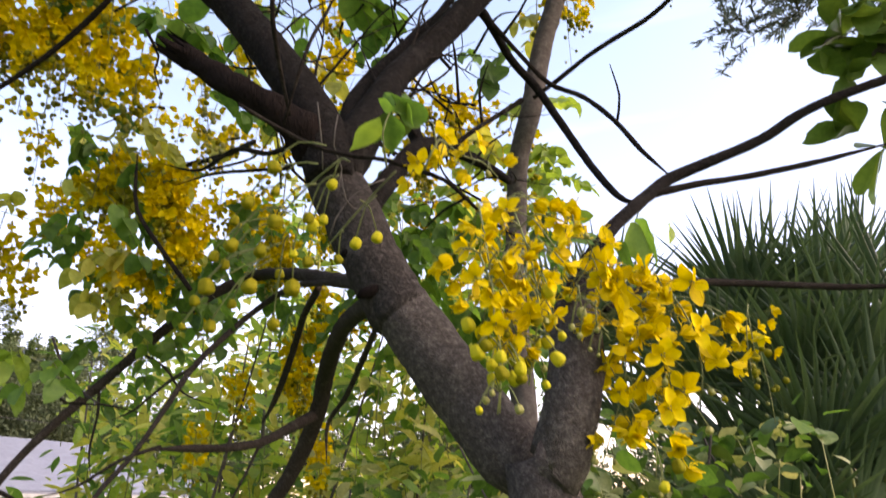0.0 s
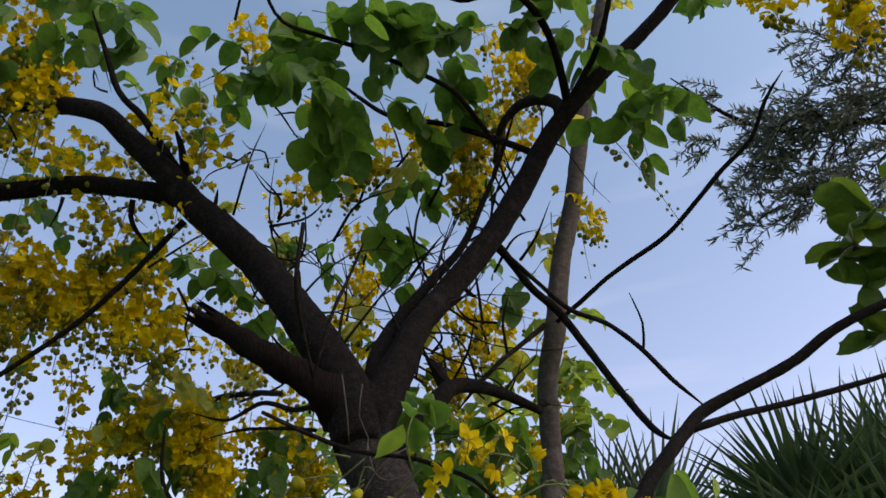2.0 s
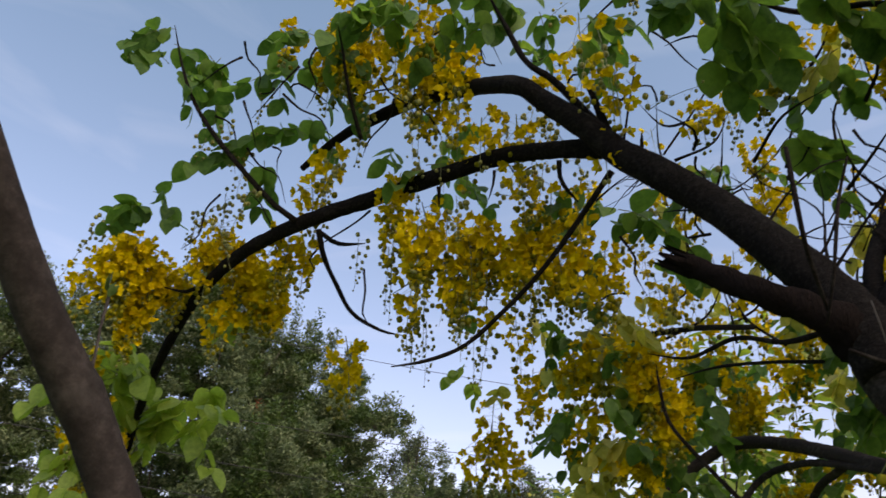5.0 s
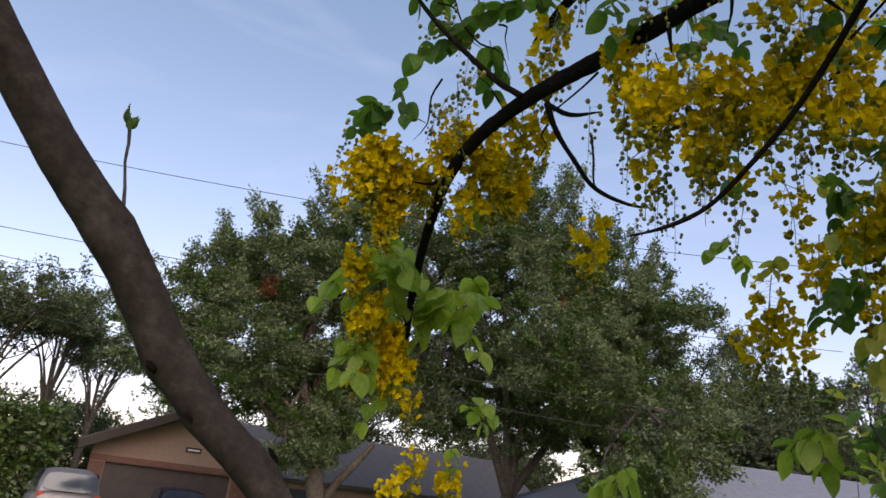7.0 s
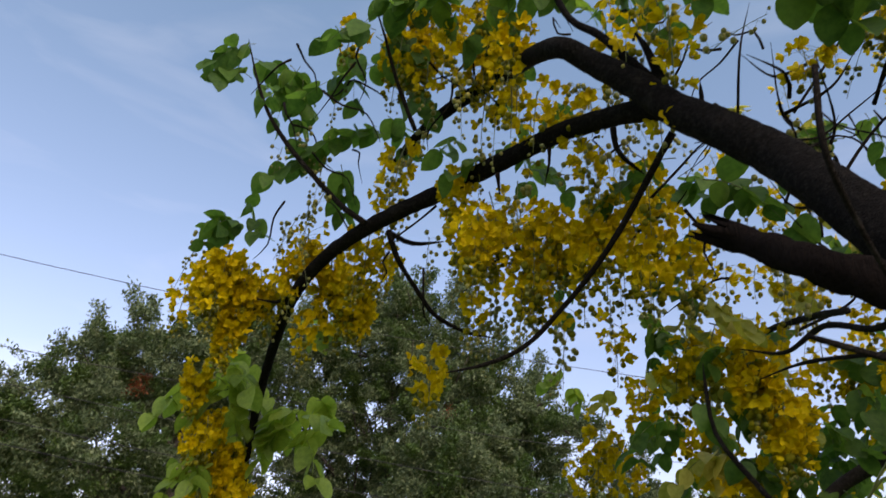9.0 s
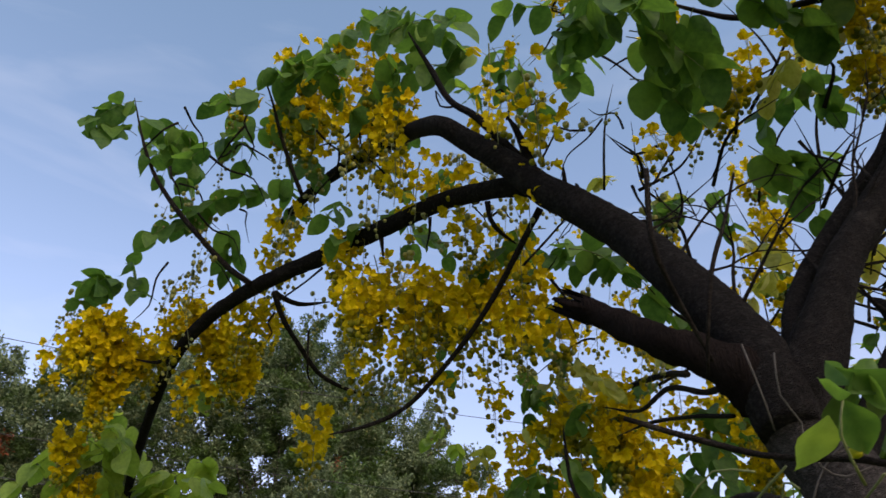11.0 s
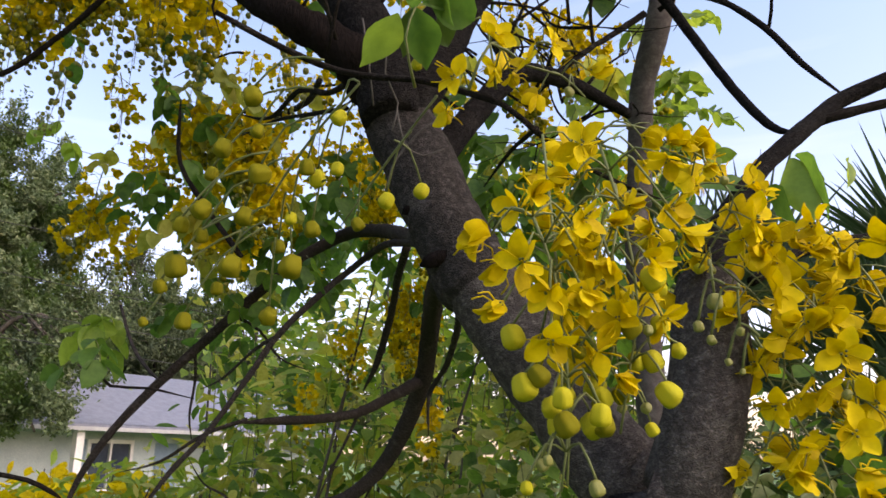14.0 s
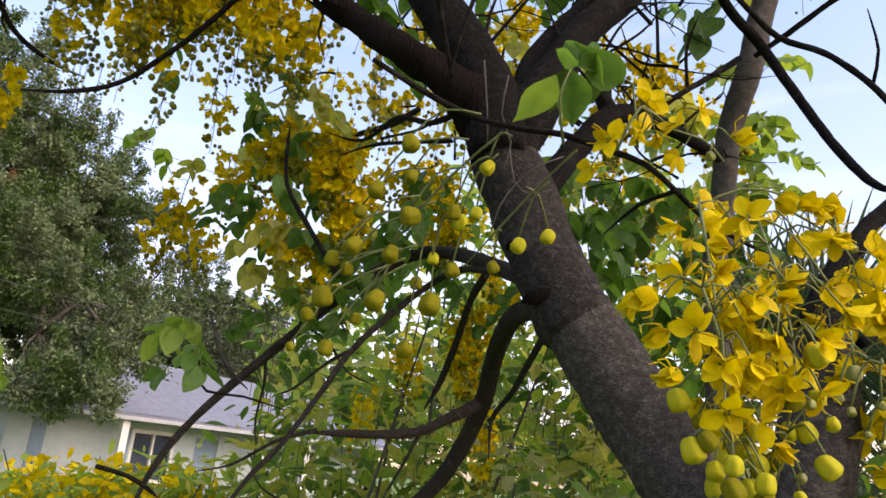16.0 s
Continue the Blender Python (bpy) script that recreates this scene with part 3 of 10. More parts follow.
def oak_crown_into(h, centres, leaf, mats, g, per=30.0, leaves_each=190, flat=0.8, size=1.0):
    """Many small separate sprig clumps over several big lobes, with gaps between and ragged tufts outside."""
    P, D, L, K = [], [], [], []
    for cx, cy, cz, r in centres:
        for _ in range(int(per * r * r)):
            v = g.normal(0, 1, 3)
            v /= np.linalg.norm(v)
            rad = r * (0.35 + 0.72 * g.random() ** 0.5)
            c = np.array([cx, cy, cz]) + v * rad * np.array([1, 1, flat])
            s = g.uniform(0.24, 0.48) * size
            m = int(leaves_each * (s / 0.36 / size) ** 1.8)
            q = g.normal(0, 1, (m, 3)) * np.array([1, 1, 0.6]) * s * 0.5
            if rad > 0.92 * r:
                up = v * 0.6 + np.array([0, 0, 0.7]) + g.normal(0, 0.35, 3)
                q = q * 0.5 + up * (g.random((m, 1)) ** 1.2) * g.uniform(0.3, 0.8) * size
            P.append(c + q)
            D.append(g.normal(0, 1, (m, 3)) + v * 0.6 + np.array([0, 0, 0.25]))
            L.append(leaf * g.uniform(0.6, 1.25, m))
            K.append(np.full(m, g.integers(0, len(mats))))
    P, D, L, K = (np.concatenate(a) for a in (P, D, L, K))
    for k, mat in enumerate(mats):
        for j, shape in enumerate(DIAMONDS):
            w = (K == k) & (np.arange(len(K)) % len(DIAMONDS) == j)
            h.spread(shape, aims(D[w], g.uniform(0, 6.28, w.sum()), L[w], P[w]), mat)
# ---- the flowering tree ----
cassia = thing("golden_shower_tree", "leaning brown tree with hanging golden yellow flower spikes", "tree", (0.36, 1.3, 0.0))


def settle(root):
    for ob in root.children:
        ob.location = ob.location - root.location


FLOWERS = []
for k in range(7):
    hp = Heap("petal", "green_stem")
    flower_into(hp, np.eye(4), 0.028, True, 900 + k)
    FLOWERS.append(mesh_from("flower", np.concatenate(hp.v), hp.f, hp.mats, np.concatenate(hp.m)))
BUDS = []
for k, mt in enumerate(("bud", "bud_backlit", "small_bud")):
    hp = Heap(mt)
    bv, bf = BUD
    bv = bv.copy()
    flat_r = np.sqrt(np.maximum(1e-6, 1 - (bv[:, 2] / 1.2001) ** 2))
    full_r = np.maximum(0.0, 1 - np.abs(bv[:, 2] / 1.2) ** 3.2) ** (1 / 2.6)
    lobes = 1.0 - 0.12 * bv[:, 2] + 0.09 * np.cos(5 * np.arctan2(bv[:, 1], bv[:, 0]) + k)
    bv[:, :2] *= (np.where(flat_r > 0.01, full_r / flat_r, 1.0) * lobes)[:, None]
    bv[:, 2] *= 0.95
    hp.add(bv, bf, mt)
    BUDS.append(mesh_from("bud", bv, bf, [mt]))


def placed(name, mesh, parent, m):
    ob = new(name, mesh)
    ob.parent = parent
    ob.matrix_basis = Matrix([list(r) for r in m])
    return ob


def near_spike(parent, rows, n, reach, seed, open_part=0.65, size=1.0, bud_r=0.0085):
    """A close flower spike: every flower and bud is a piece of its own."""
    g = np.random.default_rng(seed)
    c = glide(rows, 0.02)
    h = Heap("green_stem")
    h.add(*tube_data([(*q[:3], q[3] * 0.6) for q in rows], 6, 0.02), "green_stem")
    todo = []
    for i in range(n):
        t = (i + g.random()) / n
        p = c[int(t * (len(c) - 1)), :3]
        a = i * 2.4 + g.normal(0, 0.5)
        r = reach * g.uniform(0.45, 1.15) * (1.1 - 0.5 * t)
        d = np.array([math.cos(a), math.sin(a), g.normal(-0.25, 0.4)])
        tip = p + d * r
        h.add(*tube_data(np.array([(*p, 0.0009), (*(p + d * r * 0.5 + (0, 0, 0.012)), 0.0008), (*tip, 0.0008)]), 4, 0.03), "green_stem")
        todo.append((t, d, tip))
    axis = h.object("flower_raceme", parent)
    for t, d, tip in todo:
        if t < open_part + g.normal(0, 0.08):
            m = aim(d + g.normal(0, 0.5, 3), g.uniform(0, 6.28), size * g.uniform(0.85, 1.15), tip) @ turn(-math.pi / 2, 0, 0)
            placed("flower", FLOWERS[int(g.integers(7))], axis, m)
        else:
            s = 1.08 * bud_r * g.uniform(0.7, 1.15) * (1.0 if t < 0.88 else 0.6)
            placed("bud", BUDS[int(g.random() < 0.3) if t < 0.92 else 2], axis, turn(g.normal(0, 0.4), g.normal(0, 0.4), 0, s, tip - (0, 0, s)))


def single_bud(parent, at, r, stem_from, kind=0):
    """A fat bud at the end of its own curved stalk."""
    at, fr, r = np.array(at), np.array(stem_from), 0.92 * r
    h = Heap("green_stem")
    h.add(*tube_data(np.array([(*fr, 0.0011), (*(fr * 0.45 + at * 0.55 + (0, 0, 0.02)), 0.001), (*(at + (0, 0, r)), 0.001)]), 5, 0.02), "green_stem")
    st = h.object("bud_stalk", parent)
    g = np.random.default_rng(int(abs(at[0] * 1e4)) + 5)
    placed("bud", BUDS[kind], st, turn(g.normal(0, 0.3), g.normal(0, 0.3), g.uniform(0, 6), r, at))


def big_leaf(parent, at, way, length, mat, roll=0.0, k=0):
    h = Heap(mat)
    v, f = blade(0.56, (0.1, 0.62, 0.93, 1.0, 0.87, 0.6, 0.27, 0.015), 0.18 + 0.07 * (k % 3), 0.16 + 0.14 * (k % 2), 0.022)
    m = aim(way, roll, length, at)
    h.add(v @ m[:3, :3].T + m[:3, 3], f, mat)
    h.object("leaf", parent)



def scar(parent, at, way, length, thick):
    """An old dark branch scar, half sunk into the bark."""
    h = Heap("broken")
    v, f = ball(14, 9, 1.0)
    v = v * (1 + 0.25 * np.array([noise.noise(Vector(p * 2.1)) for p in v]))[:, None]
    m = aim(way, 0.3, 1.0, at)
    m[:3, 0] *= thick
    m[:3, 1] *= length
    m[:3, 2] *= thick
    h.spread((v, f), [m], "broken")
    h.object("branch_scar", parent, "dark old branch scar")

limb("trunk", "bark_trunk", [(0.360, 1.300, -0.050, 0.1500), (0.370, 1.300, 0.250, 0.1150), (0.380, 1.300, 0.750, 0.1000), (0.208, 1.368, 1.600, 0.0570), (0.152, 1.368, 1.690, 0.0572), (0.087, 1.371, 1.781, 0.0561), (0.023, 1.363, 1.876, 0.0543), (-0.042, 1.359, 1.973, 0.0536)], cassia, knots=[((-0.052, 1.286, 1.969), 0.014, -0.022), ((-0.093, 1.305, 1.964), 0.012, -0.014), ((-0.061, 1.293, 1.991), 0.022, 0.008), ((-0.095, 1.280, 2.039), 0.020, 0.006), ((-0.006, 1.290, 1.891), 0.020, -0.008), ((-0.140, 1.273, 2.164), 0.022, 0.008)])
# shaded bark copy: stands in for the canopy's shade round the fork
limb("upper_trunk", "bark_upper", [(-0.018, 1.362, 1.930, 0.0500), (-0.024, 1.361, 1.941, 0.0558), (-0.030, 1.360, 1.951, 0.0574), (-0.037, 1.359, 1.963, 0.0556), (-0.050, 1.360, 1.988, 0.0540), (-0.084, 1.363, 2.054, 0.0536), (-0.128, 1.374, 2.153, 0.0550), (-0.164, 1.367, 2.226, 0.0498), (-0.196, 1.384, 2.284, 0.0322)], cassia, "upper bark coloured for canopy shade, above an old ringed scar", knots=[((-0.095, 1.280, 2.039), 0.020, 0.006), ((-0.140, 1.273, 2.164), 0.022, 0.008)])
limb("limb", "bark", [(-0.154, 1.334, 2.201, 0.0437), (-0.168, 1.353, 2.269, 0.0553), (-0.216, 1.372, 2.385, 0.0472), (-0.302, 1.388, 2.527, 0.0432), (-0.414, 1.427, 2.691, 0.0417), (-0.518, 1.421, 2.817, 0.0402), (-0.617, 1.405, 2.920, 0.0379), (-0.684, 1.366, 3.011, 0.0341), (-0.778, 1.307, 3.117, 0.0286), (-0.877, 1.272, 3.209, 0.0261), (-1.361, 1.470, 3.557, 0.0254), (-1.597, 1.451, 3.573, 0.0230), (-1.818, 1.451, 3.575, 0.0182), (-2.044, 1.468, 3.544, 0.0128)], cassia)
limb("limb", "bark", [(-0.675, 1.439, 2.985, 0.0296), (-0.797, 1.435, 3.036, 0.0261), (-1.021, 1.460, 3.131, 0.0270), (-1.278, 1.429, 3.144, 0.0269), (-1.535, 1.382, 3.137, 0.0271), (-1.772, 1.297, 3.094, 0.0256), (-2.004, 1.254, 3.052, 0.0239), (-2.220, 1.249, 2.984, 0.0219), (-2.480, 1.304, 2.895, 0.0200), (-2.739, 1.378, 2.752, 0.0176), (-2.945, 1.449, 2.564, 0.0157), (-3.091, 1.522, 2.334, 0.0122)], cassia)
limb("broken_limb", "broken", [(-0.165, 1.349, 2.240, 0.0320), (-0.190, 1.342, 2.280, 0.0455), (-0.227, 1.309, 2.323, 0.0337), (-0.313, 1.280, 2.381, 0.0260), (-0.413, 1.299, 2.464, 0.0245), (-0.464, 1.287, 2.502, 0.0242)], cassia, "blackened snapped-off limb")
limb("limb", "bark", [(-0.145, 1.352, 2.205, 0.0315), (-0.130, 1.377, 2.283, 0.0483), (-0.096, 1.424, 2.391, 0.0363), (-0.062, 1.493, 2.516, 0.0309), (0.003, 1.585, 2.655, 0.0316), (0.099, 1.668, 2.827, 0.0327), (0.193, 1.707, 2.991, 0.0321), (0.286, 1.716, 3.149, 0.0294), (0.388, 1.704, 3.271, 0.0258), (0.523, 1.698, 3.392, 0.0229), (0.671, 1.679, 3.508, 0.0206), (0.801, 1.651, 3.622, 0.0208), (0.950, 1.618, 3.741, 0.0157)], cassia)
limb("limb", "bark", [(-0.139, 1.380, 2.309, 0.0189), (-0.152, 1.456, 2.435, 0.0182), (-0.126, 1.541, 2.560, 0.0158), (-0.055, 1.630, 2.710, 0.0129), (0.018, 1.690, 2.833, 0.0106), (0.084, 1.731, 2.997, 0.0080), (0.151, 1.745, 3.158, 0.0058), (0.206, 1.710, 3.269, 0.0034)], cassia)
limb("limb", "bark_pale", [(0.343, 1.720, 3.213, 0.0198), (0.344, 1.702, 3.276, 0.0200), (0.300, 1.717, 3.328, 0.0188), (0.228, 1.754, 3.355, 0.0158), (0.163, 1.809, 3.336, 0.0125), (0.121, 1.879, 3.252, 0.0081)], cassia)
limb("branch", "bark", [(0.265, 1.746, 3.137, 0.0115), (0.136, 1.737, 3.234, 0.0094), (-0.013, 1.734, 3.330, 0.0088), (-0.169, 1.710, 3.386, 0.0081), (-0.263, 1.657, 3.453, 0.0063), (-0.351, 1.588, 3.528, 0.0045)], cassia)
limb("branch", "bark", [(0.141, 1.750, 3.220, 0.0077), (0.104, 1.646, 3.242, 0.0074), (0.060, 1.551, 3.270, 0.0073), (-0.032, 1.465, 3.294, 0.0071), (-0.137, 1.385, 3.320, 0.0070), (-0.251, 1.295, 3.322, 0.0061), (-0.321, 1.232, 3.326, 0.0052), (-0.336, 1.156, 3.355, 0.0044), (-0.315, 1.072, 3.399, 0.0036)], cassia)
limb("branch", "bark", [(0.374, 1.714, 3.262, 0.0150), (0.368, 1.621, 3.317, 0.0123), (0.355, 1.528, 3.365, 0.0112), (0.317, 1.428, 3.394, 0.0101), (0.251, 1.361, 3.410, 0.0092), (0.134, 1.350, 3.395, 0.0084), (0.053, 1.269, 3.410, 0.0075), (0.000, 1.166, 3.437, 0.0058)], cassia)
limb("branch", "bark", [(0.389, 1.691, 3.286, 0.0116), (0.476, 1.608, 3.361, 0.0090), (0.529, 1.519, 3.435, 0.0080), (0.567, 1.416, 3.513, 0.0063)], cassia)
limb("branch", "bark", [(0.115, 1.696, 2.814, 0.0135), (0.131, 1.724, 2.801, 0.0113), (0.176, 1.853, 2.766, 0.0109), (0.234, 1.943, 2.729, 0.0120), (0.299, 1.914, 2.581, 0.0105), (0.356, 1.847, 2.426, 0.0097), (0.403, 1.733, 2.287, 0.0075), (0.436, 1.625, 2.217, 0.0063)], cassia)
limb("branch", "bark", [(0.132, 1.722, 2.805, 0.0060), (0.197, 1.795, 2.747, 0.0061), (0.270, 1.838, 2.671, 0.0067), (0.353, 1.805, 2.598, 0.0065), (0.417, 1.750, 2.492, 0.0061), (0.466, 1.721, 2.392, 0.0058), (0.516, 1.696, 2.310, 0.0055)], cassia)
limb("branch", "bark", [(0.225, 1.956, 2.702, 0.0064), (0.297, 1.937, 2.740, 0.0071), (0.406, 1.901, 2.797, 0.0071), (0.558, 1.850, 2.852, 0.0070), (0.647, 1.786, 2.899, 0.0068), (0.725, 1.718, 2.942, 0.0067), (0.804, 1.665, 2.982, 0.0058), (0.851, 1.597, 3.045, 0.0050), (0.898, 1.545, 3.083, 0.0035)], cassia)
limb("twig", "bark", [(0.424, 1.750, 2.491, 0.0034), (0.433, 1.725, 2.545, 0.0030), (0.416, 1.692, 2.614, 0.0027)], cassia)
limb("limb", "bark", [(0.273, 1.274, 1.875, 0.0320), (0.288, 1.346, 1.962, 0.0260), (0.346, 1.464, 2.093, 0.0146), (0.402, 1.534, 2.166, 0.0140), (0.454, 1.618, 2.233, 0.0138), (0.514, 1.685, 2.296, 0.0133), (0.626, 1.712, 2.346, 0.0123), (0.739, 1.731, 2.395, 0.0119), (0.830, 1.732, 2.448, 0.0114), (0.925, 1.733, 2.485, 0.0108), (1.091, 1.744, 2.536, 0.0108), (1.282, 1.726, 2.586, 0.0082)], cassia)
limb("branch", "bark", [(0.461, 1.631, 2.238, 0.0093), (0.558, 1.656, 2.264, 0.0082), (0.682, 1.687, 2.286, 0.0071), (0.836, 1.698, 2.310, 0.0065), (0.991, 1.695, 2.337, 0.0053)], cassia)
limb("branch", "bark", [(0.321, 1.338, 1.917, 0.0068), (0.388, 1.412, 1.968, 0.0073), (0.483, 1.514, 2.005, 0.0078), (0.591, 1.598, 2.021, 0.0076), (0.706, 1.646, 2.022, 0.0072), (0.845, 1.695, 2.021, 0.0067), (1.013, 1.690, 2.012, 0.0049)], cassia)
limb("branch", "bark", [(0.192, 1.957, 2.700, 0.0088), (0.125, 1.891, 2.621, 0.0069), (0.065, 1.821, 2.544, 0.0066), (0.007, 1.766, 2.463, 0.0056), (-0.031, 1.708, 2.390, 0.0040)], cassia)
limb("twig", "bark", [(0.086, 1.857, 2.580, 0.0045), (0.085, 1.857, 2.681, 0.0039), (0.112, 1.851, 2.761, 0.0024)], cassia)
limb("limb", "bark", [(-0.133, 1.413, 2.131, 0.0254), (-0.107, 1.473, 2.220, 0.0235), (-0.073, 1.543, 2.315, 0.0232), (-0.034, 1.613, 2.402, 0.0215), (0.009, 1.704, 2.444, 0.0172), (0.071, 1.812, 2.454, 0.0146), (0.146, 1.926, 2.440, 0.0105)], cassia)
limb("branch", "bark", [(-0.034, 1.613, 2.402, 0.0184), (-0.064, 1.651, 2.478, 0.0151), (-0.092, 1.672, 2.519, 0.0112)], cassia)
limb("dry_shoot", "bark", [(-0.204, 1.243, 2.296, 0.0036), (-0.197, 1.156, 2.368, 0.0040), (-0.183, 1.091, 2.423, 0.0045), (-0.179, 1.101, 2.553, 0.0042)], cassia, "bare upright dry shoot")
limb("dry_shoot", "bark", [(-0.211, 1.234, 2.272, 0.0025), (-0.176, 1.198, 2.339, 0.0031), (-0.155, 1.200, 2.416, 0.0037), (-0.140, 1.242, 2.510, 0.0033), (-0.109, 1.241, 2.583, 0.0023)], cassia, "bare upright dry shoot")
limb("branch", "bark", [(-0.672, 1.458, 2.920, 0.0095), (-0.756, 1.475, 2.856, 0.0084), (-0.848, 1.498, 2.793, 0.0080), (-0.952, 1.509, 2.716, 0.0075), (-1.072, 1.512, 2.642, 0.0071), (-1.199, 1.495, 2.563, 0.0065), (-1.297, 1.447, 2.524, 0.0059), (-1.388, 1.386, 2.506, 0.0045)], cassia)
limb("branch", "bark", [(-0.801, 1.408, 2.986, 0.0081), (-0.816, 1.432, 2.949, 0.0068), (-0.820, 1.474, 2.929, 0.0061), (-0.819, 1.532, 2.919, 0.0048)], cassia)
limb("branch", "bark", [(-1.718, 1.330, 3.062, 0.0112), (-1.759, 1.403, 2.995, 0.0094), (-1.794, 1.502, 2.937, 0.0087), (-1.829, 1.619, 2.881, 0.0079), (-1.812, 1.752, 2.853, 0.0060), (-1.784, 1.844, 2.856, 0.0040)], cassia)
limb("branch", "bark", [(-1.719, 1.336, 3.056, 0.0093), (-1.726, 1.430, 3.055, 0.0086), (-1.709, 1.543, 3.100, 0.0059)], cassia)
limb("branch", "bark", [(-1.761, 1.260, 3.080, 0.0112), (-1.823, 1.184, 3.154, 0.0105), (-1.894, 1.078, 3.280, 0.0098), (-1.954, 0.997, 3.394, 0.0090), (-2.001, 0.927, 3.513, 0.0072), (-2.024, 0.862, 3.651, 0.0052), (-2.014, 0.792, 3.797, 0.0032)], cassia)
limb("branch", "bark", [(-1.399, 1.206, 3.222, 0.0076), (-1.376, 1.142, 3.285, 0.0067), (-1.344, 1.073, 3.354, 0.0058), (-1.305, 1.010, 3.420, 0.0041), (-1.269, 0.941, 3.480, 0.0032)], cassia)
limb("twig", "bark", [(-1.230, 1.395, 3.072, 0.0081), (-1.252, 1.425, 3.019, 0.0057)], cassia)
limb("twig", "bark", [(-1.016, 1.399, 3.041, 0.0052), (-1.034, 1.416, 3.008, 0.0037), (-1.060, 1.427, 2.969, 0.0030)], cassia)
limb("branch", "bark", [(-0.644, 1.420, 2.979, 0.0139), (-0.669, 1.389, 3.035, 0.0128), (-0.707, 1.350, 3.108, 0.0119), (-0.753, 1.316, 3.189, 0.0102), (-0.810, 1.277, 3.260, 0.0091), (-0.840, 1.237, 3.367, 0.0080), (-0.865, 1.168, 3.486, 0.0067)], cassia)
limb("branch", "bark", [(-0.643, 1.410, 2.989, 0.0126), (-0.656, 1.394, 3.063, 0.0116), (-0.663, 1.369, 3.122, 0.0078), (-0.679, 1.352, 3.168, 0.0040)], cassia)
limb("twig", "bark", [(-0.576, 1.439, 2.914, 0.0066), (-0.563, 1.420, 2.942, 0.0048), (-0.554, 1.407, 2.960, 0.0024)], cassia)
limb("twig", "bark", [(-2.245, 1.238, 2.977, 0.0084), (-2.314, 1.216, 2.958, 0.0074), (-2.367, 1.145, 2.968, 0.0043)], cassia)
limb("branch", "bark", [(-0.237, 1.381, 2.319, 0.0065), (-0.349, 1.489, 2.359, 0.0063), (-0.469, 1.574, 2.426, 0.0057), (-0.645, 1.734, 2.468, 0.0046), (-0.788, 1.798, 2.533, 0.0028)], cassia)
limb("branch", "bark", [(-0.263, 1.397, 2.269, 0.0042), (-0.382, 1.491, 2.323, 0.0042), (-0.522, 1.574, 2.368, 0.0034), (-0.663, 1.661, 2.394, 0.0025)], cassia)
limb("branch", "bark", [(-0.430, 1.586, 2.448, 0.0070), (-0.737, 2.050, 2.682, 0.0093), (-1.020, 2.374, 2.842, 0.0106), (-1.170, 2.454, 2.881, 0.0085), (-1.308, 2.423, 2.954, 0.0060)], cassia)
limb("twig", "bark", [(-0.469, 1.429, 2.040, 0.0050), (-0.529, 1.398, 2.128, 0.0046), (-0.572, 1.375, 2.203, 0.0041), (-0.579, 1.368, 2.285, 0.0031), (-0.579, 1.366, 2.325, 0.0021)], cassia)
limb("branch", "bark_low", [(-0.087, 1.363, 2.001, 0.0149), (-0.264, 1.722, 2.135, 0.0172), (-0.565, 2.211, 2.328, 0.0199), (-0.823, 2.502, 2.433, 0.0216), (-0.971, 2.509, 2.382, 0.0200), (-1.071, 2.443, 2.274, 0.0177), (-1.162, 2.375, 2.151, 0.0163), (-1.249, 2.313, 2.034, 0.0150), (-1.327, 2.227, 1.904, 0.0136), (-1.390, 2.160, 1.784, 0.0115), (-1.427, 2.105, 1.665, 0.0095), (-1.442, 2.060, 1.531, 0.0077)], cassia)
limb("branch", "bark_low", [(-0.237, 1.657, 2.108, 0.0076), (-0.508, 2.091, 2.247, 0.0096), (-0.709, 2.333, 2.270, 0.0102), (-0.759, 2.199, 2.147, 0.0096), (-0.784, 2.052, 2.018, 0.0088), (-0.778, 1.914, 1.885, 0.0074), (-0.764, 1.768, 1.760, 0.0061), (-0.771, 1.668, 1.678, 0.0057), (-0.765, 1.569, 1.587, 0.0047)], cassia)
limb("branch", "bark_low", [(-0.086, 1.401, 1.986, 0.0187), (-0.343, 2.035, 2.097, 0.0247), (-0.572, 2.601, 2.104, 0.0301), (-0.678, 2.821, 1.985, 0.0317), (-0.799, 2.948, 1.817, 0.0310), (-0.909, 2.984, 1.675, 0.0271), (-1.037, 2.953, 1.572, 0.0228), (-1.192, 2.901, 1.546, 0.0176), (-1.371, 2.820, 1.498, 0.0123)], cassia)
limb("branch", "bark_low", [(-0.688, 2.818, 1.975, 0.0238), (-0.718, 2.649, 1.911, 0.0186), (-0.751, 2.473, 1.848, 0.0147), (-0.805, 2.328, 1.822, 0.0131), (-0.836, 2.170, 1.809, 0.0114), (-0.879, 2.053, 1.799, 0.0087)], cassia)
limb("branch", "bark_low", [(-0.398, 1.984, 2.201, 0.0110), (-0.538, 2.260, 2.207, 0.0112), (-0.655, 2.477, 2.140, 0.0115), (-0.760, 2.617, 2.020, 0.0112), (-0.835, 2.676, 1.934, 0.0095)], cassia)
limb("branch", "bark_low", [(-0.147, 1.641, 1.988, 0.0072), (-0.300, 2.070, 2.004, 0.0089), (-0.428, 2.353, 1.961, 0.0087), (-0.527, 2.485, 1.895, 0.0068), (-0.530, 2.491, 1.779, 0.0042)], cassia)
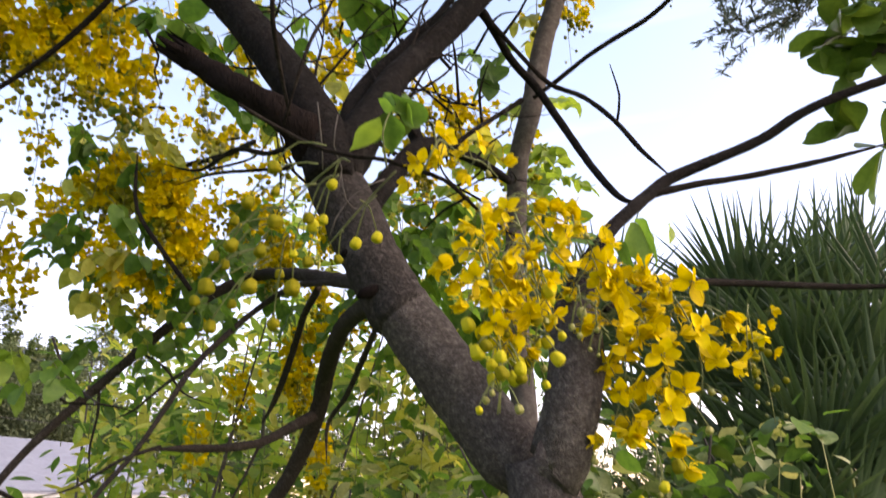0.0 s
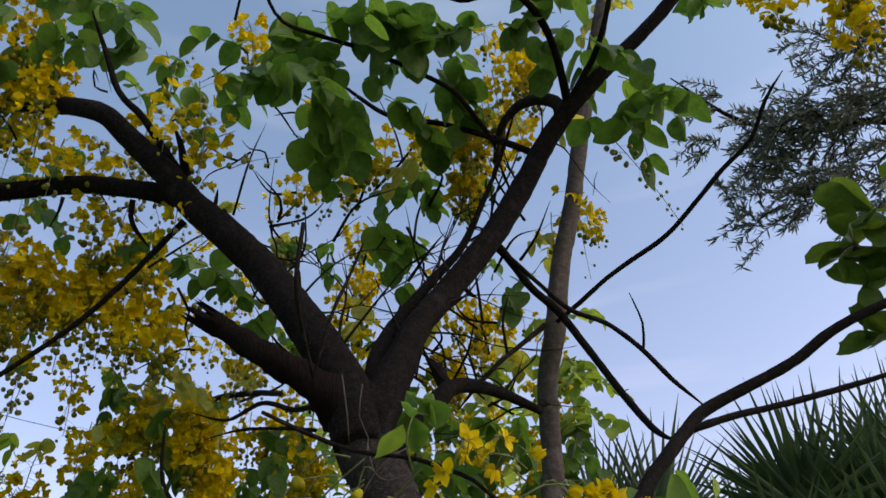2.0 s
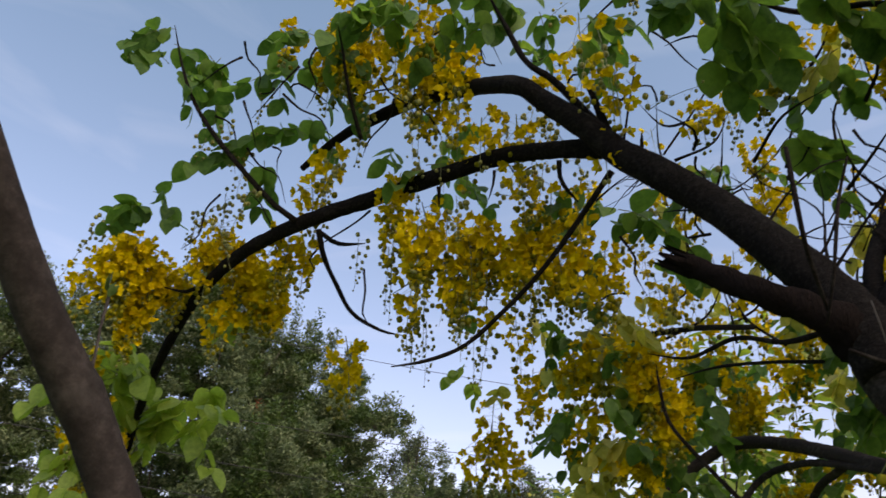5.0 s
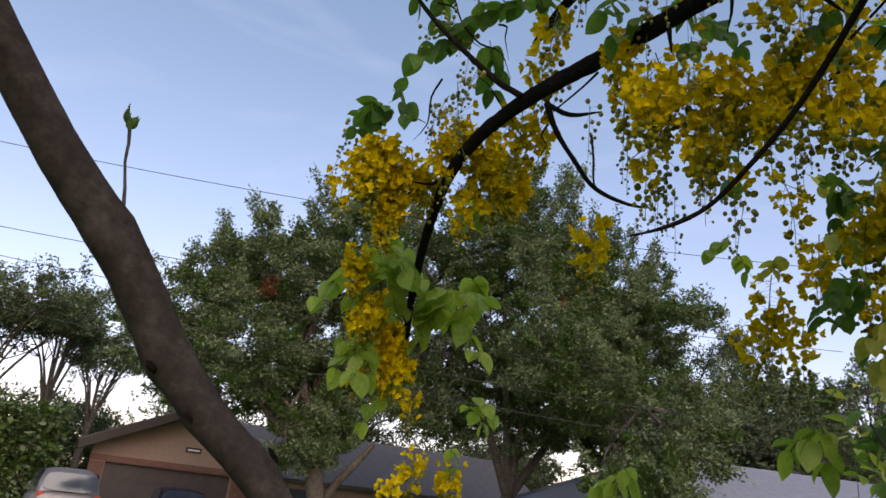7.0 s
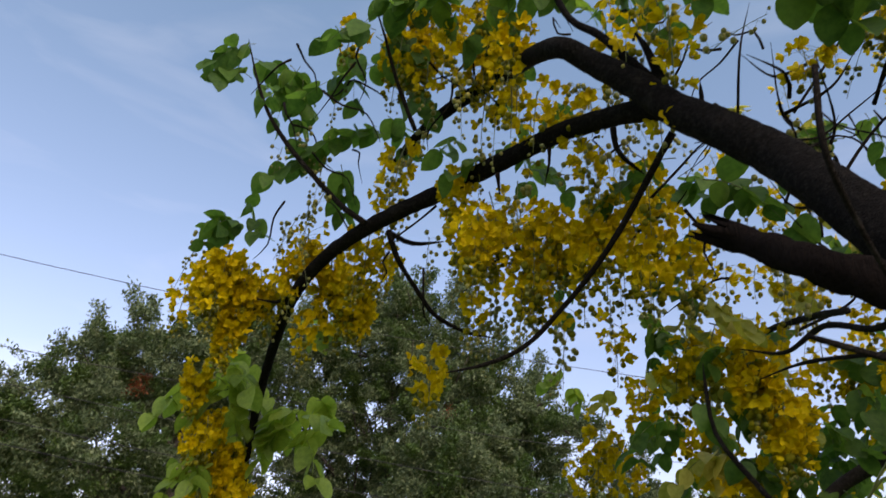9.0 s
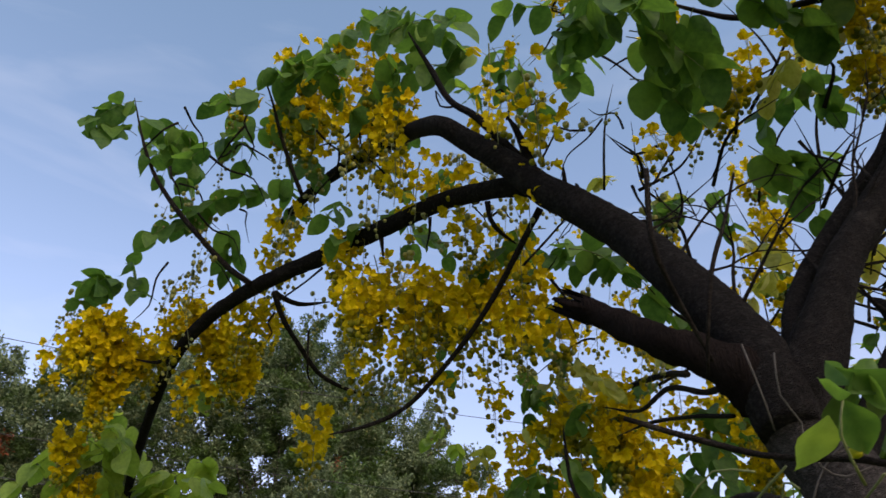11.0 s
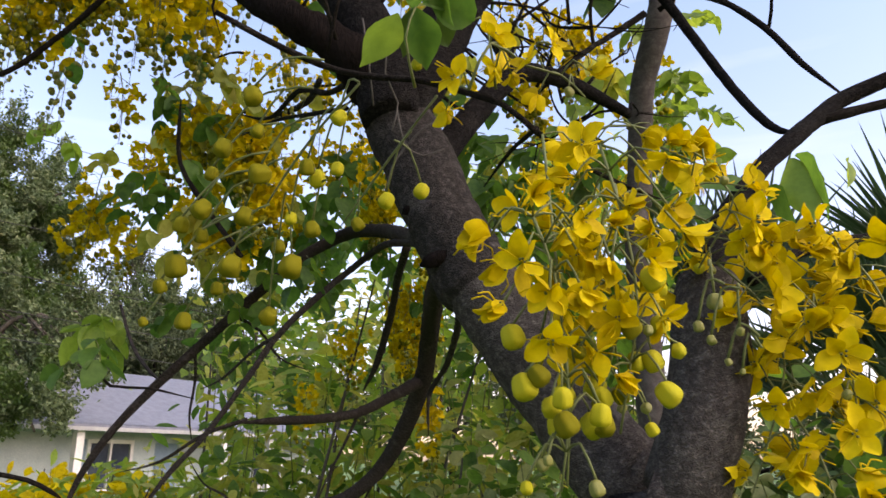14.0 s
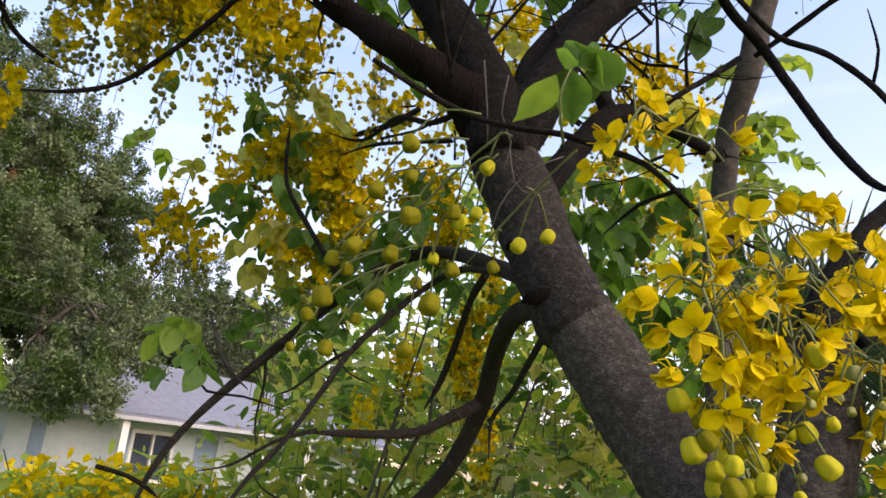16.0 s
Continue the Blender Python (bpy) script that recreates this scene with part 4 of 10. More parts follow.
limb("twig", "bark", [(-0.814, 1.311, 1.685, 0.0040), (-0.771, 1.337, 1.675, 0.0040), (-0.737, 1.352, 1.659, 0.0040), (-0.721, 1.367, 1.644, 0.0027)], cassia)
limb("twig", "bark_pale", [(-0.947, 1.670, 2.034, 0.0031), (-0.882, 1.648, 1.941, 0.0036), (-0.812, 1.619, 1.887, 0.0040), (-0.742, 1.584, 1.853, 0.0033)], cassia)
limb("twig", "bark", [(-0.719, 1.401, 1.856, 0.0019), (-0.685, 1.396, 1.826, 0.0024), (-0.620, 1.415, 1.822, 0.0024), (-0.555, 1.451, 1.806, 0.0019)], cassia)
limb("branch", "bark", [(-0.127, 0.883, 2.098, 0.0026), (-0.098, 0.915, 2.085, 0.0032), (-0.071, 0.941, 2.074, 0.0032), (-0.034, 0.953, 2.058, 0.0032), (0.005, 0.960, 2.048, 0.0032), (0.043, 0.963, 2.040, 0.0031), (0.087, 0.964, 2.020, 0.0030), (0.121, 0.958, 2.000, 0.0027), (0.147, 0.961, 1.973, 0.0024), (0.162, 1.030, 1.976, 0.0024), (0.191, 1.128, 1.985, 0.0024), (0.232, 1.211, 1.988, 0.0026)], cassia)
limb("branch", "bark", [(0.148, 0.960, 1.975, 0.0022), (0.100, 1.056, 2.000, 0.0023), (0.052, 1.128, 1.996, 0.0022)], cassia)
limb("twig", "green_stem", [(-0.018, 0.960, 2.046, 0.0013), (-0.075, 0.990, 2.023, 0.0014), (-0.125, 1.014, 1.990, 0.0015), (-0.156, 1.026, 1.960, 0.0015)], cassia)
limb("twig", "green_stem", [(0.054, 0.974, 2.028, 0.0011), (0.011, 1.004, 2.007, 0.0011), (-0.037, 1.033, 1.976, 0.0012), (-0.086, 1.058, 1.939, 0.0012)], cassia)
limb("cut_trunk", "bark_trunk", [(0.370, 1.300, 0.250, 0.1150), (0.380, 1.300, 0.750, 0.1000), (0.205, 1.254, 1.604, 0.0497), (0.226, 1.245, 1.662, 0.0452), (0.249, 1.238, 1.733, 0.0425), (0.265, 1.248, 1.806, 0.0425), (0.270, 1.255, 1.858, 0.0399), (0.273, 1.267, 1.907, 0.0328)], cassia, "dark cut-back second trunk")
blossoms(cassia, (-2.463, 1.085, 2.904), 0.134, 5, 0.26, 0.024, 42, 0.62)
blossoms(cassia, (-2.275, 1.402, 2.878), 0.083, 3, 0.26, 0.024, 42, 0.62)
blossoms(cassia, (-1.948, 1.364, 3.031), 0.090, 3, 0.26, 0.024, 42, 0.62)
blossoms(cassia, (-2.291, 1.192, 3.025), 0.087, 2, 0.26, 0.024, 42, 0.62)
blossoms(cassia, (-1.852, 1.650, 2.709), 0.059, 2, 0.26, 0.024, 42, 0.62)
blossoms(cassia, (-2.940, 1.229, 2.540), 0.088, 2, 0.26, 0.024, 42, 0.62)
blossoms(cassia, (-2.991, 1.400, 2.419), 0.090, 2, 0.26, 0.024, 42, 0.62)
blossoms(cassia, (-1.487, 1.241, 3.685), 0.121, 6, 0.26, 0.024, 42, 0.62)
blossoms(cassia, (-1.481, 1.362, 3.626), 0.121, 4, 0.26, 0.024, 42, 0.62)
blossoms(cassia, (-1.309, 1.373, 3.660), 0.098, 3, 0.26, 0.024, 42, 0.62)
blossoms(cassia, (-1.766, 1.352, 3.318), 0.090, 2, 0.26, 0.024, 42, 0.62)
blossoms(cassia, (-1.392, 1.462, 3.032), 0.086, 3, 0.26, 0.024, 42, 0.62)
blossoms(cassia, (-1.293, 1.562, 2.913), 0.133, 5, 0.26, 0.024, 42, 0.62)
blossoms(cassia, (-1.167, 1.557, 2.933), 0.080, 2, 0.26, 0.024, 42, 0.62)
blossoms(cassia, (-1.014, 1.599, 2.919), 0.070, 2, 0.26, 0.024, 42, 0.62)
blossoms(cassia, (-0.991, 1.790, 2.845), 0.072, 2, 0.26, 0.024, 42, 0.62)
blossoms(cassia, (-1.147, 2.317, 2.797), 0.117, 3, 0.26, 0.024, 34, 0.62)
blossoms(cassia, (-1.591, 2.245, 2.624), 0.103, 2, 0.26, 0.024, 34, 0.62)
blossoms(cassia, (-1.499, 2.452, 2.556), 0.096, 1, 0.26, 0.024, 34, 0.62)
blossoms(cassia, (-1.519, 2.372, 2.723), 0.085, 1, 0.26, 0.024, 34, 0.62)
blossoms(cassia, (-0.628, 1.446, 3.145), 0.072, 2, 0.20, 0.024, 11, 0.62)
blossoms(cassia, (-1.093, 1.439, 3.249), 0.100, 3, 0.20, 0.024, 11, 0.62)
blossoms(cassia, (-1.345, 1.422, 3.375), 0.074, 2, 0.20, 0.024, 11, 0.62)
blossoms(cassia, (-0.991, 1.452, 3.211), 0.064, 2, 0.20, 0.024, 11, 0.62)
blossoms(cassia, (-0.912, 1.554, 2.938), 0.060, 2, 0.20, 0.024, 11, 0.62)
blossoms(cassia, (-1.256, 1.643, 2.694), 0.048, 1, 0.20, 0.024, 11, 0.62)
leaves(cassia, (-2.162, 0.852, 3.798), 0.106, 4, 0.085, "leaf", 4, 0.24)
leaves(cassia, (-2.095, 1.022, 3.824), 0.075, 3, 0.085, "leaf", 4, 0.24)
leaves(cassia, (-2.392, 1.017, 3.270), 0.092, 3, 0.085, "leaf", 4, 0.24)
leaves(cassia, (-1.550, 1.121, 3.682), 0.100, 3, 0.085, "leaf", 4, 0.24)
leaves(cassia, (-1.835, 1.266, 3.541), 0.127, 4, 0.085, "leaf", 4, 0.24)
leaves(cassia, (-2.009, 1.203, 3.349), 0.096, 2, 0.085, "leaf", 4, 0.24)
leaves(cassia, (-1.240, 1.189, 3.605), 0.092, 3, 0.085, "leaf", 4, 0.24)
leaves(cassia, (-1.764, 1.105, 3.697), 0.085, 3, 0.085, "leaf", 4, 0.24)
leaves(cassia, (-1.532, 2.317, 3.015), 0.076, 1, 0.058, "leaf_yellow", 4, 0.15)
leaves(cassia, (-1.429, 2.394, 2.833), 0.127, 2, 0.058, "leaf", 4, 0.15)
leaves(cassia, (-1.380, 2.468, 2.485), 0.124, 2, 0.058, "leaf", 4, 0.15)
leaves(cassia, (-0.808, 1.696, 3.004), 0.062, 2, 0.085, "leaf", 4, 0.24)
leaves(cassia, (-1.467, 2.519, 2.707), 0.109, 1, 0.058, "leaf_yellow", 4, 0.15)
leaves(cassia, (-0.722, 2.208, 3.350), 0.098, 2, 0.085, "leaf", 4, 0.24)
leaves(cassia, (-2.882, 1.225, 2.768), 0.101, 3, 0.100, "leaf_young", 4, 0.24)
leaves(cassia, (-2.757, 1.628, 2.695), 0.101, 5, 0.100, "leaf_young", 4, 0.24)
leaves(cassia, (-2.860, 1.359, 2.699), 0.101, 3, 0.100, "leaf_young", 4, 0.24)
leaves(cassia, (-2.548, 1.500, 2.962), 0.072, 1, 0.100, "leaf_young", 4, 0.24)
leaves(cassia, (-2.847, 1.239, 2.863), 0.101, 3, 0.100, "leaf_young", 4, 0.24)
leaves(cassia, (-2.939, 1.302, 2.439), 0.101, 3, 0.100, "leaf_young", 4, 0.24)
leaves(cassia, (-1.322, 1.397, 3.173), 0.017, 1, 0.080, "leaf", 2, 0.10)
bud_spray(cassia, (-2.416, 0.987, 3.242), 0.30, 26, (-1, 0, -0.35), 0.0075)
bud_spray(cassia, (-2.020, 1.081, 3.528), 0.20, 20, (0.3, 0.2, -1), 0.0075)
bud_spray(cassia, (-1.879, 1.123, 3.679), 0.20, 18, (0, 0, -1), 0.0075)
bud_spray(cassia, (-1.521, 1.501, 2.960), 0.20, 20, (0, 0, -1), 0.0075)
bud_spray(cassia, (-1.443, 1.583, 2.824), 0.20, 20, (0, 0, -1), 0.0075)
bud_spray(cassia, (-1.620, 1.430, 3.035), 0.15, 16, (0, 0, -1), 0.0075)
bud_spray(cassia, (-2.167, 1.180, 3.263), 0.20, 18, (-1, 0, -0.4), 0.0075)
bud_spray(cassia, (-1.066, 1.462, 3.009), 0.12, 10, (0.9, 0.3, -0.2), 0.0075)
bud_spray(cassia, (-1.485, 1.577, 2.760), 0.14, 14, (0, 0, -1), 0.0075)
bud_spray(cassia, (-1.128, 1.734, 2.752), 0.12, 12, (0, 0, -1), 0.0075)
bud_spray(cassia, (-2.026, 1.014, 3.418), 0.10, 10, (-0.4, 0, -1), 0.0075)
blossoms(cassia, (-2.449, 0.977, 3.004), 0.063, 5, 0.24, 0.024, 58, 0.78)
blossoms(cassia, (-2.417, 1.114, 2.993), 0.058, 5, 0.24, 0.024, 58, 0.78)
blossoms(cassia, (-2.463, 1.085, 2.904), 0.067, 4, 0.24, 0.024, 58, 0.78)
blossoms(cassia, (-2.201, 1.379, 3.059), 0.057, 5, 0.24, 0.024, 58, 0.78)
blossoms(cassia, (-2.115, 1.469, 2.966), 0.051, 4, 0.24, 0.024, 58, 0.78)
blossoms(cassia, (-2.223, 1.274, 3.101), 0.048, 3, 0.24, 0.024, 58, 0.78)
blossoms(cassia, (-2.930, 1.227, 2.584), 0.056, 3, 0.24, 0.024, 58, 0.78)
blossoms(cassia, (-2.995, 1.366, 2.459), 0.057, 4, 0.24, 0.024, 58, 0.78)
blossoms(cassia, (-2.837, 1.150, 2.714), 0.044, 2, 0.24, 0.024, 58, 0.78)
blossoms(cassia, (-1.335, 1.359, 3.711), 0.153, 5, 0.26, 0.024, 42, 0.62)
blossoms(cassia, (-1.191, 1.587, 2.880), 0.147, 4, 0.26, 0.024, 42, 0.62)
blossoms(cassia, (-1.261, 1.510, 2.890), 0.110, 2, 0.26, 0.024, 42, 0.62)
blossoms(cassia, (-0.900, 1.662, 2.803), 0.078, 2, 0.26, 0.024, 42, 0.62)
blossoms(cassia, (-0.369, 1.903, 3.384), 0.088, 2, 0.26, 0.024, 42, 0.62)
blossoms(cassia, (0.010, 1.951, 3.316), 0.095, 3, 0.26, 0.024, 42, 0.62)
blossoms(cassia, (0.094, 1.837, 3.344), 0.064, 2, 0.26, 0.024, 42, 0.62)
blossoms(cassia, (0.229, 1.750, 3.549), 0.095, 3, 0.26, 0.024, 42, 0.62)
blossoms(cassia, (-0.508, 2.648, 3.356), 0.133, 3, 0.26, 0.024, 42, 0.62)
blossoms(cassia, (-0.118, 2.821, 3.201), 0.121, 4, 0.26, 0.024, 42, 0.62)
blossoms(cassia, (-0.268, 2.742, 2.964), 0.092, 2, 0.26, 0.024, 42, 0.62)
blossoms(cassia, (1.135, 1.621, 3.344), 0.083, 3, 0.26, 0.024, 42, 0.62)
blossoms(cassia, (0.982, 1.615, 3.423), 0.046, 1, 0.26, 0.024, 42, 0.62)
blossoms(cassia, (-1.072, 2.099, 2.703), 0.121, 1, 0.26, 0.024, 34, 0.62)
blossoms(cassia, (-1.124, 2.109, 2.602), 0.100, 1, 0.26, 0.024, 34, 0.62)
blossoms(cassia, (-0.995, 1.651, 2.872), 0.071, 2, 0.26, 0.024, 42, 0.62)
blossoms(cassia, (-1.072, 1.502, 3.115), 0.074, 1, 0.26, 0.024, 42, 0.62)
blossoms(cassia, (0.332, 2.206, 3.248), 0.080, 3, 0.20, 0.024, 11, 0.62)
blossoms(cassia, (0.388, 2.266, 3.154), 0.040, 1, 0.20, 0.024, 11, 0.62)
blossoms(cassia, (-1.081, 1.374, 3.231), 0.110, 3, 0.20, 0.024, 11, 0.62)
blossoms(cassia, (-0.553, 1.389, 3.031), 0.078, 2, 0.20, 0.024, 11, 0.62)
blossoms(cassia, (-0.664, 1.295, 3.164), 0.080, 3, 0.20, 0.024, 11, 0.62)
blossoms(cassia, (0.136, 1.706, 3.483), 0.083, 2, 0.20, 0.024, 11, 0.62)
leaves(cassia, (-1.247, 1.257, 3.842), 0.153, 3, 0.090, "leaf", 4, 0.24)
leaves(cassia, (-1.067, 1.411, 3.870), 0.109, 3, 0.090, "leaf", 4, 0.24)
leaves(cassia, (-0.854, 1.700, 3.786), 0.087, 2, 0.090, "leaf", 4, 0.24)
leaves(cassia, (-0.977, 1.557, 3.826), 0.087, 2, 0.090, "leaf", 4, 0.24)
leaves(cassia, (-0.254, 1.345, 3.360), 0.114, 6, 0.090, "leaf", 4, 0.24)
leaves(cassia, (-0.385, 1.345, 3.270), 0.080, 3, 0.090, "leaf", 4, 0.24)
leaves(cassia, (-0.176, 1.556, 3.363), 0.095, 3, 0.090, "leaf", 4, 0.24)
leaves(cassia, (-0.374, 1.478, 3.261), 0.075, 3, 0.090, "leaf", 4, 0.24)
leaves(cassia, (0.121, 1.511, 3.456), 0.086, 3, 0.090, "leaf", 4, 0.24)
leaves(cassia, (0.372, 1.510, 3.459), 0.086, 4, 0.090, "leaf", 4, 0.24)
leaves(cassia, (0.456, 1.590, 3.421), 0.079, 3, 0.090, "leaf", 4, 0.24)
leaves(cassia, (0.815, 1.657, 3.489), 0.037, 1, 0.090, "leaf", 4, 0.24)
leaves(cassia, (0.584, 1.796, 3.253), 0.053, 2, 0.090, "leaf", 4, 0.24)
leaves(cassia, (0.541, 1.693, 3.308), 0.070, 2, 0.090, "leaf", 4, 0.24)
leaves(cassia, (-0.302, 1.986, 3.186), 0.104, 2, 0.090, "leaf", 4, 0.24)
leaves(cassia, (-0.166, 1.966, 3.377), 0.098, 2, 0.090, "leaf", 4, 0.24)
leaves(cassia, (-0.967, 2.052, 3.080), 0.083, 1, 0.090, "leaf", 4, 0.24)
leaves(cassia, (0.014, 1.572, 3.388), 0.069, 2, 0.090, "leaf", 4, 0.24)
leaves(cassia, (0.161, 1.964, 2.930), 0.043, 1, 0.090, "leaf", 4, 0.24)
leaves(cassia, (-0.176, 1.311, 3.409), 0.082, 3, 0.090, "leaf", 4, 0.24)
leaves(cassia, (-1.200, 1.946, 2.823), 0.090, 2, 0.058, "leaf", 4, 0.15)
leaves(cassia, (-1.150, 2.078, 2.633), 0.121, 3, 0.058, "leaf_yellow", 4, 0.15)
leaves(cassia, (-1.256, 2.060, 2.720), 0.083, 2, 0.058, "leaf", 4, 0.15)
leaves(cassia, (0.218, 2.473, 2.763), 0.080, 4, 0.060, "leaf_young", 4, 0.24)
leaves(cassia, (0.233, 2.468, 2.954), 0.052, 2, 0.060, "leaf_young", 4, 0.24)
leaves(cassia, (0.012, 2.648, 2.897), 0.109, 4, 0.060, "leaf_young", 4, 0.24)
bud_spray(cassia, (0.477, 1.777, 3.178), 0.30, 26, (0.45, 0, -1), 0.0080)
bud_spray(cassia, (-1.164, 1.327, 3.195), 0.15, 12, (0, 0, -1), 0.0080)
bud_spray(cassia, (-0.531, 1.410, 3.022), 0.15, 10, (0.7, 0, 0.2), 0.0080)
bud_spray(cassia, (-0.929, 1.631, 3.799), 0.10, 5, (0.5, 0, 0.3), 0.0080)
bud_spray(cassia, (0.354, 2.253, 3.177), 0.15, 5, (0, 0, -1), 0.0080)
bud_spray(cassia, (-0.677, 2.102, 3.232), 0.20, 18, (0, 0, -1), 0.0080)
bud_spray(cassia, (-1.245, 1.529, 2.720), 0.15, 12, (0, 0, -1), 0.0080)
bud_spray(cassia, (-0.060, 1.463, 3.372), 0.12, 6, (0.7, 0, 0.3), 0.0080)
blossoms(cassia, (-2.938, 1.394, 2.477), 0.076, 3, 0.18, 0.024, 30, 0.62)
blossoms(cassia, (-2.996, 1.299, 2.366), 0.063, 2, 0.18, 0.024, 30, 0.62)
blossoms(cassia, (-2.962, 1.431, 2.286), 0.063, 2, 0.18, 0.024, 30, 0.62)
blossoms(cassia, (-2.828, 1.212, 2.521), 0.060, 2, 0.18, 0.024, 30, 0.62)
blossoms(cassia, (-2.941, 1.576, 1.944), 0.076, 3, 0.18, 0.024, 30, 0.62)
blossoms(cassia, (-2.879, 1.714, 1.891), 0.051, 2, 0.18, 0.024, 30, 0.62)
leaves(cassia, (-2.699, 1.613, 2.685), 0.074, 3, 0.100, "leaf_young", 3, 0.16)
leaves(cassia, (-2.964, 1.435, 2.262), 0.076, 2, 0.080, "leaf_young", 3, 0.16)
leaves(cassia, (-2.821, 1.754, 2.252), 0.051, 2, 0.075, "leaf_young", 3, 0.16)
leaves(cassia, (-2.865, 1.713, 2.079), 0.038, 1, 0.070, "leaf_young", 3, 0.16)
leaves(cassia, (-2.181, 1.974, 1.989), 0.060, 3, 0.070, "leaf_young", 3, 0.13)
leaves(cassia, (-1.405, 2.105, 2.075), 0.055, 3, 0.082, "leaf_young", 3, 0.13)
leaves(cassia, (-1.636, 2.091, 2.743), 0.040, 2, 0.055, "leaf_young", 3, 0.10)
blossoms(cassia, (-1.273, 2.726, 3.687), 0.084, 1, 0.20, 0.024, 12, 0.62)
blossoms(cassia, (-0.895, 2.997, 3.083), 0.079, 1, 0.20, 0.024, 30, 0.62)
blossoms(cassia, (-0.714, 2.680, 3.236), 0.073, 1, 0.20, 0.024, 30, 0.62)
blossoms(cassia, (-0.651, 2.967, 3.046), 0.076, 1, 0.20, 0.024, 30, 0.62)
blossoms(cassia, (-0.603, 2.397, 3.023), 0.064, 1, 0.20, 0.024, 18, 0.62)
blossoms(cassia, (-0.914, 2.548, 3.953), 0.081, 1, 0.20, 0.024, 12, 0.62)
blossoms(cassia, (-0.289, 2.869, 2.960), 0.072, 1, 0.20, 0.024, 18, 0.62)
blossoms(cassia, (-0.136, 2.856, 4.020), 0.083, 1, 0.20, 0.024, 18, 0.62)
blossoms(cassia, (-1.030, 2.973, 3.393), 0.083, 1, 0.20, 0.024, 30, 0.62)
blossoms(cassia, (-1.011, 2.320, 3.044), 0.067, 1, 0.20, 0.024, 12, 0.62)
blossoms(cassia, (-0.691, 2.468, 2.895), 0.065, 1, 0.20, 0.024, 12, 0.62)
blossoms(cassia, (-0.569, 2.729, 3.420), 0.075, 1, 0.20, 0.024, 12, 0.62)
blossoms(cassia, (-0.276, 2.815, 4.129), 0.085, 1, 0.20, 0.024, 30, 0.62)
blossoms(cassia, (0.125, 2.509, 3.922), 0.075, 1, 0.20, 0.024, 30, 0.62)
blossoms(cassia, (-0.211, 3.128, 3.291), 0.080, 1, 0.20, 0.024, 30, 0.62)
blossoms(cassia, (0.150, 2.693, 3.952), 0.079, 1, 0.20, 0.024, 12, 0.62)
blossoms(cassia, (-1.023, 2.689, 3.605), 0.080, 1, 0.20, 0.024, 30, 0.62)
blossoms(cassia, (-1.001, 2.568, 3.004), 0.071, 1, 0.20, 0.024, 12, 0.62)
blossoms(cassia, (-0.780, 2.937, 2.972), 0.076, 1, 0.20, 0.024, 12, 0.62)
blossoms(cassia, (-0.551, 2.242, 3.102), 0.062, 1, 0.20, 0.024, 12, 0.62)
blossoms(cassia, (-0.718, 2.435, 3.716), 0.075, 1, 0.20, 0.024, 12, 0.62)
blossoms(cassia, (-1.271, 2.842, 3.311), 0.081, 1, 0.20, 0.024, 18, 0.62)
blossoms(cassia, (-0.805, 2.804, 3.209), 0.076, 1, 0.20, 0.024, 12, 0.62)
blossoms(cassia, (-0.686, 2.793, 4.064), 0.085, 1, 0.20, 0.024, 18, 0.62)
blossoms(cassia, (-0.644, 2.955, 2.997), 0.076, 1, 0.20, 0.024, 12, 0.62)
blossoms(cassia, (-1.293, 2.931, 3.122), 0.082, 1, 0.20, 0.024, 18, 0.62)
blossoms(cassia, (-0.130, 3.145, 2.938), 0.077, 1, 0.20, 0.024, 12, 0.62)
leaves(cassia, (-1.102, 2.511, 3.672), 0.078, 1, 0.070, "leaf_yellow", 4, 0.20)
leaves(cassia, (-0.447, 2.726, 2.956), 0.069, 1, 0.070, "leaf", 4, 0.20)
leaves(cassia, (-0.169, 2.300, 3.848), 0.071, 1, 0.070, "leaf_yellow", 4, 0.20)
leaves(cassia, (-0.509, 2.885, 3.246), 0.076, 1, 0.070, "leaf_yellow", 4, 0.20)
leaves(cassia, (-0.274, 2.849, 3.082), 0.072, 1, 0.070, "leaf", 4, 0.20)
leaves(cassia, (0.065, 2.279, 3.460), 0.065, 1, 0.070, "leaf", 4, 0.20)
leaves(cassia, (-1.072, 2.829, 3.350), 0.080, 1, 0.070, "leaf", 4, 0.20)
leaves(cassia, (-0.885, 2.431, 3.559), 0.074, 1, 0.070, "leaf_yellow", 4, 0.20)
leaves(cassia, (-1.017, 2.463, 3.480), 0.074, 1, 0.070, "leaf_yellow", 4, 0.20)
leaves(cassia, (-0.450, 2.433, 2.866), 0.063, 1, 0.070, "leaf_yellow", 4, 0.20)
leaves(cassia, (-0.129, 3.069, 3.597), 0.082, 1, 0.070, "leaf", 4, 0.20)
leaves(cassia, (-0.233, 2.455, 3.083), 0.064, 1, 0.070, "leaf_yellow", 4, 0.20)
leaves(cassia, (-0.596, 2.632, 3.569), 0.075, 1, 0.070, "leaf", 4, 0.20)
leaves(cassia, (-0.153, 2.134, 3.752), 0.067, 1, 0.070, "leaf_yellow", 4, 0.20)
leaves(cassia, (-0.955, 2.789, 3.261), 0.077, 1, 0.070, "leaf_yellow", 4, 0.20)
leaves(cassia, (0.038, 2.423, 3.941), 0.074, 1, 0.070, "leaf", 4, 0.20)
leaves(cassia, (-0.915, 2.197, 3.056), 0.064, 1, 0.070, "leaf", 4, 0.20)
leaves(cassia, (-0.681, 2.507, 3.539), 0.073, 1, 0.070, "leaf", 4, 0.20)
